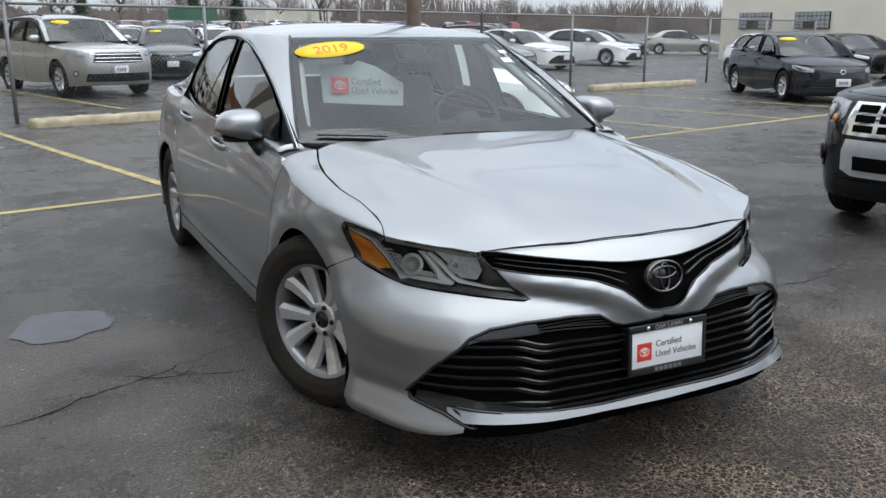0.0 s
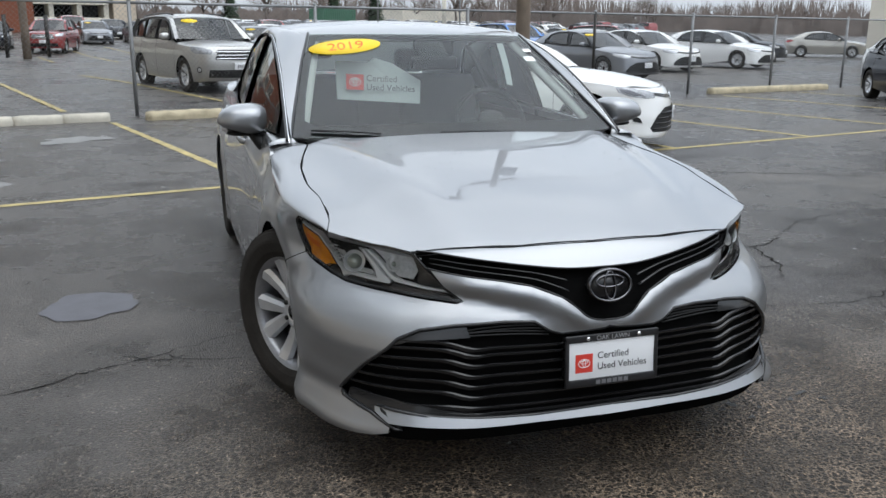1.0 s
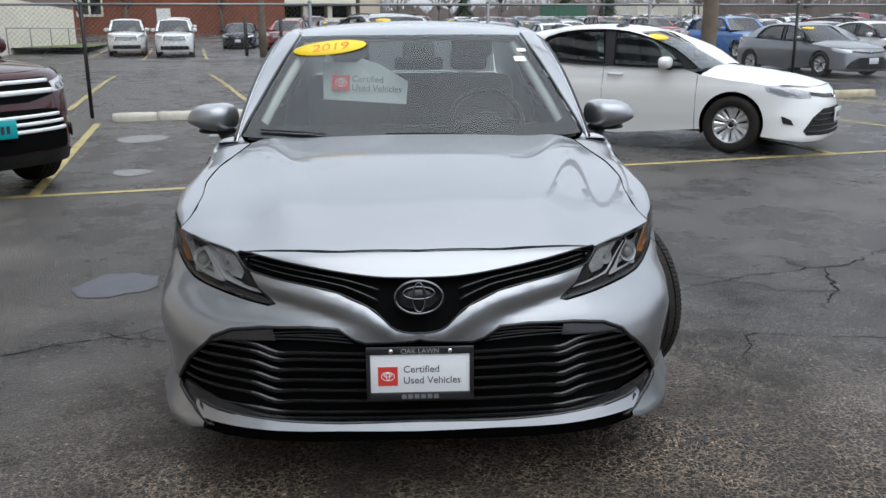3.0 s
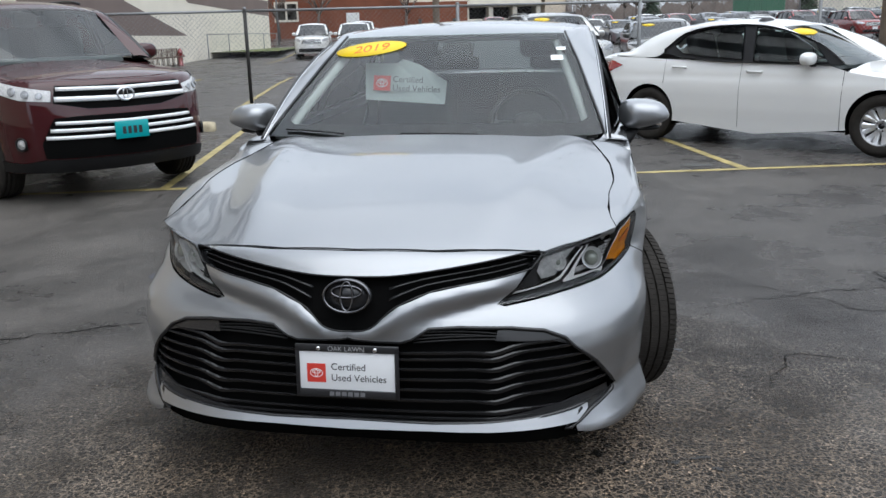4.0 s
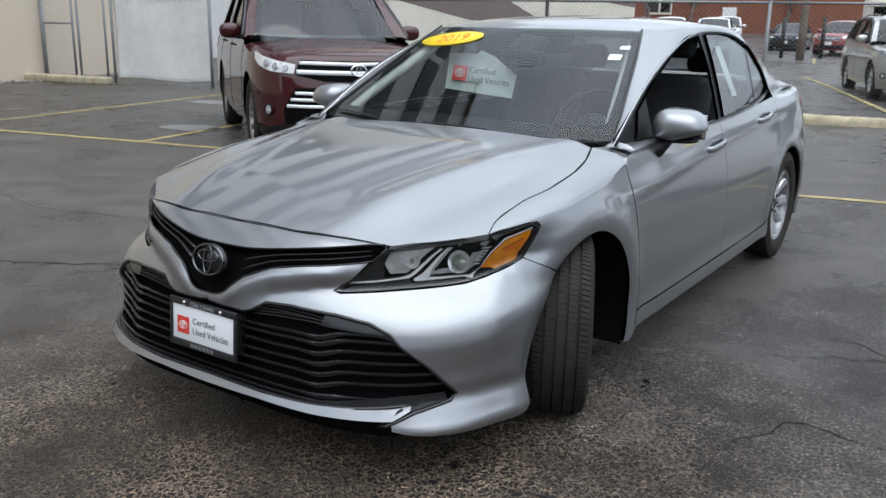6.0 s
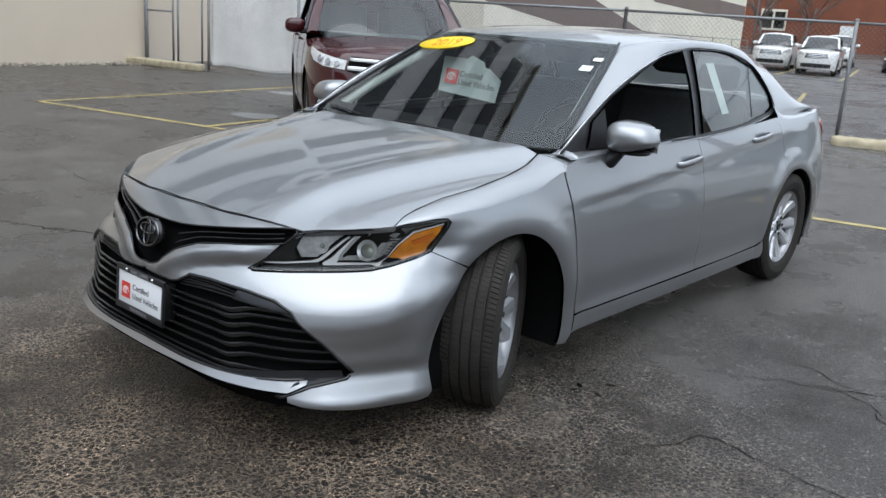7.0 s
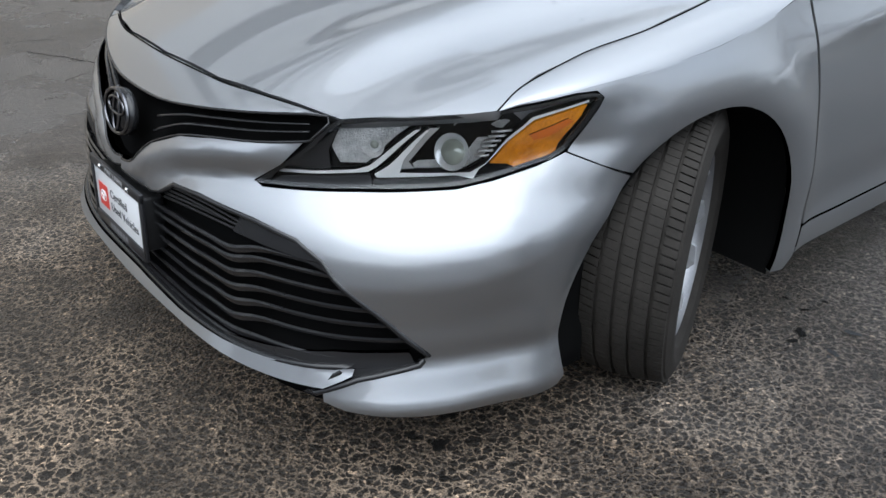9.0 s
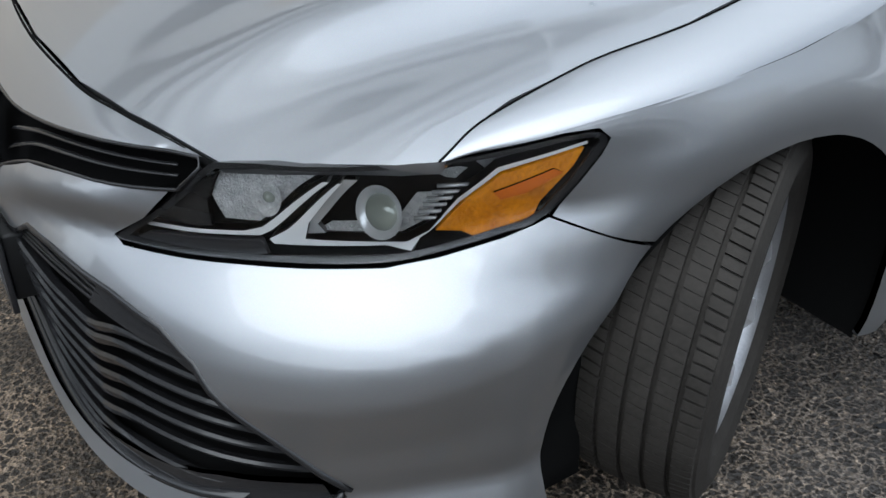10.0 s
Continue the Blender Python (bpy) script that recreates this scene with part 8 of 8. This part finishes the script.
for src, x, y, fx, fy in ((bsal, -9.4, 46.5, 0.1, -1), (rsuv, -1.2, 47.0, -0.1, -1), (csal, 17.2, 30.0, 0.3, -0.95), (wcoupe, 16.0, 23.9, 0.25, -0.97), (rsuv, 21.0, 34.5, 0.7, -0.7), (gsal, 25.5, 40.0, 0.6, -0.8),
                          (wcoupe, 6.5, 33.0, 0.1, -1), (gsal, 3.0, 34.5, 0.1, -1), (rsuv, -22.0, 50.0, 0.1, -1), (wcoupe, 18.3, 14.6, -0.40, -0.92), (bsal, 24.0, 16.5, -0.4, -0.92)):
    u, v = math.cos(LOT) * x + math.sin(LOT) * y, -math.sin(LOT) * x + math.cos(LOT) * y
    copy_thing(src, heading(x, y, fx, fy, rise(v)))
random.seed(21)
pool = [wcoupe, gsal, bsal, csal, osal, rsuv, gsal, bsal, wcoupe]
for row, (v0, n, u0) in enumerate(((48, 11, 14), (55, 13, 8), (64, 15, 8), (74, 16, 16), (86, 18, 36), (100, 20, 40))):
    for i in range(n):
        u = u0 + i * 2.9 + random.uniform(-0.2, 0.2)
        if row == 5 and 39 < u < 49:
            continue
        src = pool[random.randrange(len(pool))]
        x, y = lot(u, v0 + random.uniform(-0.4, 0.4))
        copy_thing(src, pose(x, y, rise(v0), 0, 0, 13.3 + (180 if random.random() < 0.3 else 0) + random.uniform(-2, 2)))

# ---- trees ----


def bare_tree(name, seed, h, label, levels=4, material=None):
    """A leafless tree: tapered trunk, limbs, and a crown of fine twigs."""
    rnd = random.Random(seed)
    tree = thing(name, label, "tree", "bare trees on the skyline")
    tv, tf, cv, cf = [], [], [], []

    def add(store_v, store_f, a, b, r0, r1, sides):
        v, f = tube([a, (a + b) / 2 + Vector((rnd.gauss(0, 0.03), rnd.gauss(0, 0.03), 0)) * (b - a).length, b], lambda t: r0 + (r1 - r0) * t, sides)
        s = len(store_v)
        store_v += v
        store_f += [tuple(i + s for i in q) for q in f]

    def grow(p, d, length, r, level):
        q = p + d * length
        add(tv if level < 2 else cv, tf if level < 2 else cf, p, q, r, r * 0.62, 7 if level < 2 else 3)
        if level >= levels:
            return
        for i in range(rnd.choice((3, 4)) if level else 6):
            ax = Vector((rnd.gauss(0, 1), rnd.gauss(0, 1), rnd.gauss(0, 0.35))).normalized()
            nd = (d * (0.9 if level else 0.7) + ax * rnd.uniform(0.45, 0.85) + Vector((0, 0, 0.12))).normalized()
            start = p + d * length * rnd.uniform(0.45 if level else 0.7, 1.0)
            grow(start, nd, length * rnd.uniform(0.55, 0.8), r * 0.5, level + 1)
    grow(Vector((0, 0, -0.1)), Vector((rnd.gauss(0, 0.04), rnd.gauss(0, 0.04), 1)).normalized(), h * 0.30, h * 0.018, 0)
    raw("trunk", tv, tf, M["bark"], tree)
    raw("crown", cv, cf, material or M["twig"], tree)
    return tree


trees = [bare_tree("bare_tree", 3 + i, 9 + i, "tall leafless tree with fine grey-brown twigs", 5) for i in range(3)]
random.seed(33)
for i, t in enumerate(trees):
    t.matrix_world = lot_pose(30 + 22 * i, 108 + 5 * i, 40 * i, 0)
for i in range(46):
    u = -60 + 5.2 * i + random.uniform(-2, 2)
    v = random.uniform(112, 150)
    if -34 < u < 12:
        v = random.uniform(100, 125)
    if 12 <= u < 31:
        v = random.uniform(166, 190)
    s = random.uniform(0.75, 1.25)
    copy_thing(trees[i % 3], lot_pose(u, v, random.uniform(0, 360), 0) @ Matrix.Scale(s, 4))
near_tree = bare_tree("bare_tree", 40, 9, "leafless ornamental tree before the brick building", 5)
near_tree.matrix_world = lot_pose(-9.6, 74, 0, 0)
copy_thing(near_tree, lot_pose(1.5, 76.5, 120, 0))
copy_thing(near_tree, lot_pose(-6.5, 77, 200, 0))


def conifer(h, seed):
    rnd = random.Random(seed)
    t = thing("conifer", "small dark green conifer on the skyline", "tree")
    v, f = tube([(0, 0, 0), (0, 0, h)], lambda s: 0.16 * (1 - s) + 0.02, 7)
    raw("trunk", v, f, M["bark"], t)
    cv, cf = [], []
    for i in range(900):
        z = h * (0.10 + 0.88 * rnd.random() ** 1.3)
        rr = (1 - z / h) * h * 0.26 * rnd.uniform(0.5, 1.1)
        a = rnd.uniform(0, 6.28)
        p = Vector((rr * math.cos(a), rr * math.sin(a), z))
        o = Vector((math.cos(a), math.sin(a), -0.5)) * h * 0.05
        s = Vector((-math.sin(a), math.cos(a), 0.2)) * h * 0.025
        k = len(cv)
        cv += [p - o, p + s, p + o, p - s]
        cf += [(k, k + 1, k + 2, k + 3)]
    raw("crown", cv, cf, M["conifer"], t, smooth=False)
    return t


con = conifer(6.0, 5)
con.matrix_world = lot_pose(46, 104, 0, 0)
copy_thing(con, lot_pose(53, 106, 70, 0))
copy_thing(con, lot_pose(34, 110, 10, 0))


def woods():
    """Far woods: a ragged belt of upright stems and twigs all round."""
    rnd = random.Random(77)
    v, f = [], []
    for i in range(15000):
        a = rnd.uniform(0, 2 * math.pi)
        r = rnd.uniform(165, 235)
        x, y = r * math.cos(a), r * math.sin(a)
        h = 2 + rnd.uniform(5.0, 11.5) * (0.82 + 0.35 * math.sin(a * 7) * math.sin(a * 17 + 1))
        tx, ty = -math.sin(a), math.cos(a)
        if i % 5 == 0:
            w = rnd.uniform(1.5, 3.5)
            k = len(v)
            v += [(x - tx * w, y - ty * w, 0), (x + tx * w, y + ty * w, 0), (x + tx * w * 0.7, y + ty * w * 0.7, rnd.uniform(3, 5)), (x, y, rnd.uniform(4.5, 6.5)), (x - tx * w * 0.8, y - ty * w * 0.8, rnd.uniform(3, 5))]
            f.append((k, k + 1, k + 2, k + 3, k + 4))
            continue
        for b in range(4):
            w = rnd.uniform(0.05, 0.14)
            z0 = h * (0.0 if b == 0 else rnd.uniform(0.25, 0.6))
            z1 = h * (1.0 if b == 0 else rnd.uniform(0.7, 1.0))
            s = rnd.gauss(0, 0.3 if b == 0 else 1.1)
            k = len(v)
            v += [(x - tx * w, y - ty * w, z0), (x + tx * w, y + ty * w, z0), (x + tx * s, y + ty * s, z1)]
            f.append((k, k + 1, k + 2))
    return tagged(raw("far_woods", v, f, M["far_twig"], smooth=False), "belt of bare brown woods on the horizon", "woods", kind="stuff")


woods()


def water_beads():
    """Rain beads left on the bonnet and roof."""
    rnd = random.Random(12)
    v, f = [], []
    for i in range(420):
        x, y = rnd.uniform(-0.68, 0.68), 0.34 - abs(rnd.gauss(0, 0.26))
        if y < -0.70 or abs(x) > 0.70 - 0.25 * max(0, -0.4 - y):
            continue
        p = Vector(hood_top(x, y))
        nn = normal_at(hood_top, x, y)
        nn = nn if nn.z > 0 else -nn
        r = rnd.uniform(0.0014, 0.0042)
        q = nn.to_track_quat("Z", "Y").to_matrix()
        k = len(v)
        sx, sy = r * rnd.uniform(0.8, 1.5), r * rnd.uniform(0.8, 1.3)
        for rr, hh in ((1.0, 0.0), (0.75, 0.35), (0.0, 0.5)):
            for j in range(7 if rr else 1):
                a = 2 * math.pi * j / 7
                v.append(p + q @ Vector((sx * rr * math.cos(a), sy * rr * math.sin(a), r * hh + 0.0003)))
        for j in range(7):
            j2 = (j + 1) % 7
            f.append((k + j, k + j2, k + 7 + j2, k + 7 + j))
            f.append((k + 7 + j, k + 7 + j2, k + 14))
    return tagged(raw("water_beads", v, f, M["drop"]), "clear rain beads scattered on the silver bonnet", "water", kind="stuff")


water_beads()
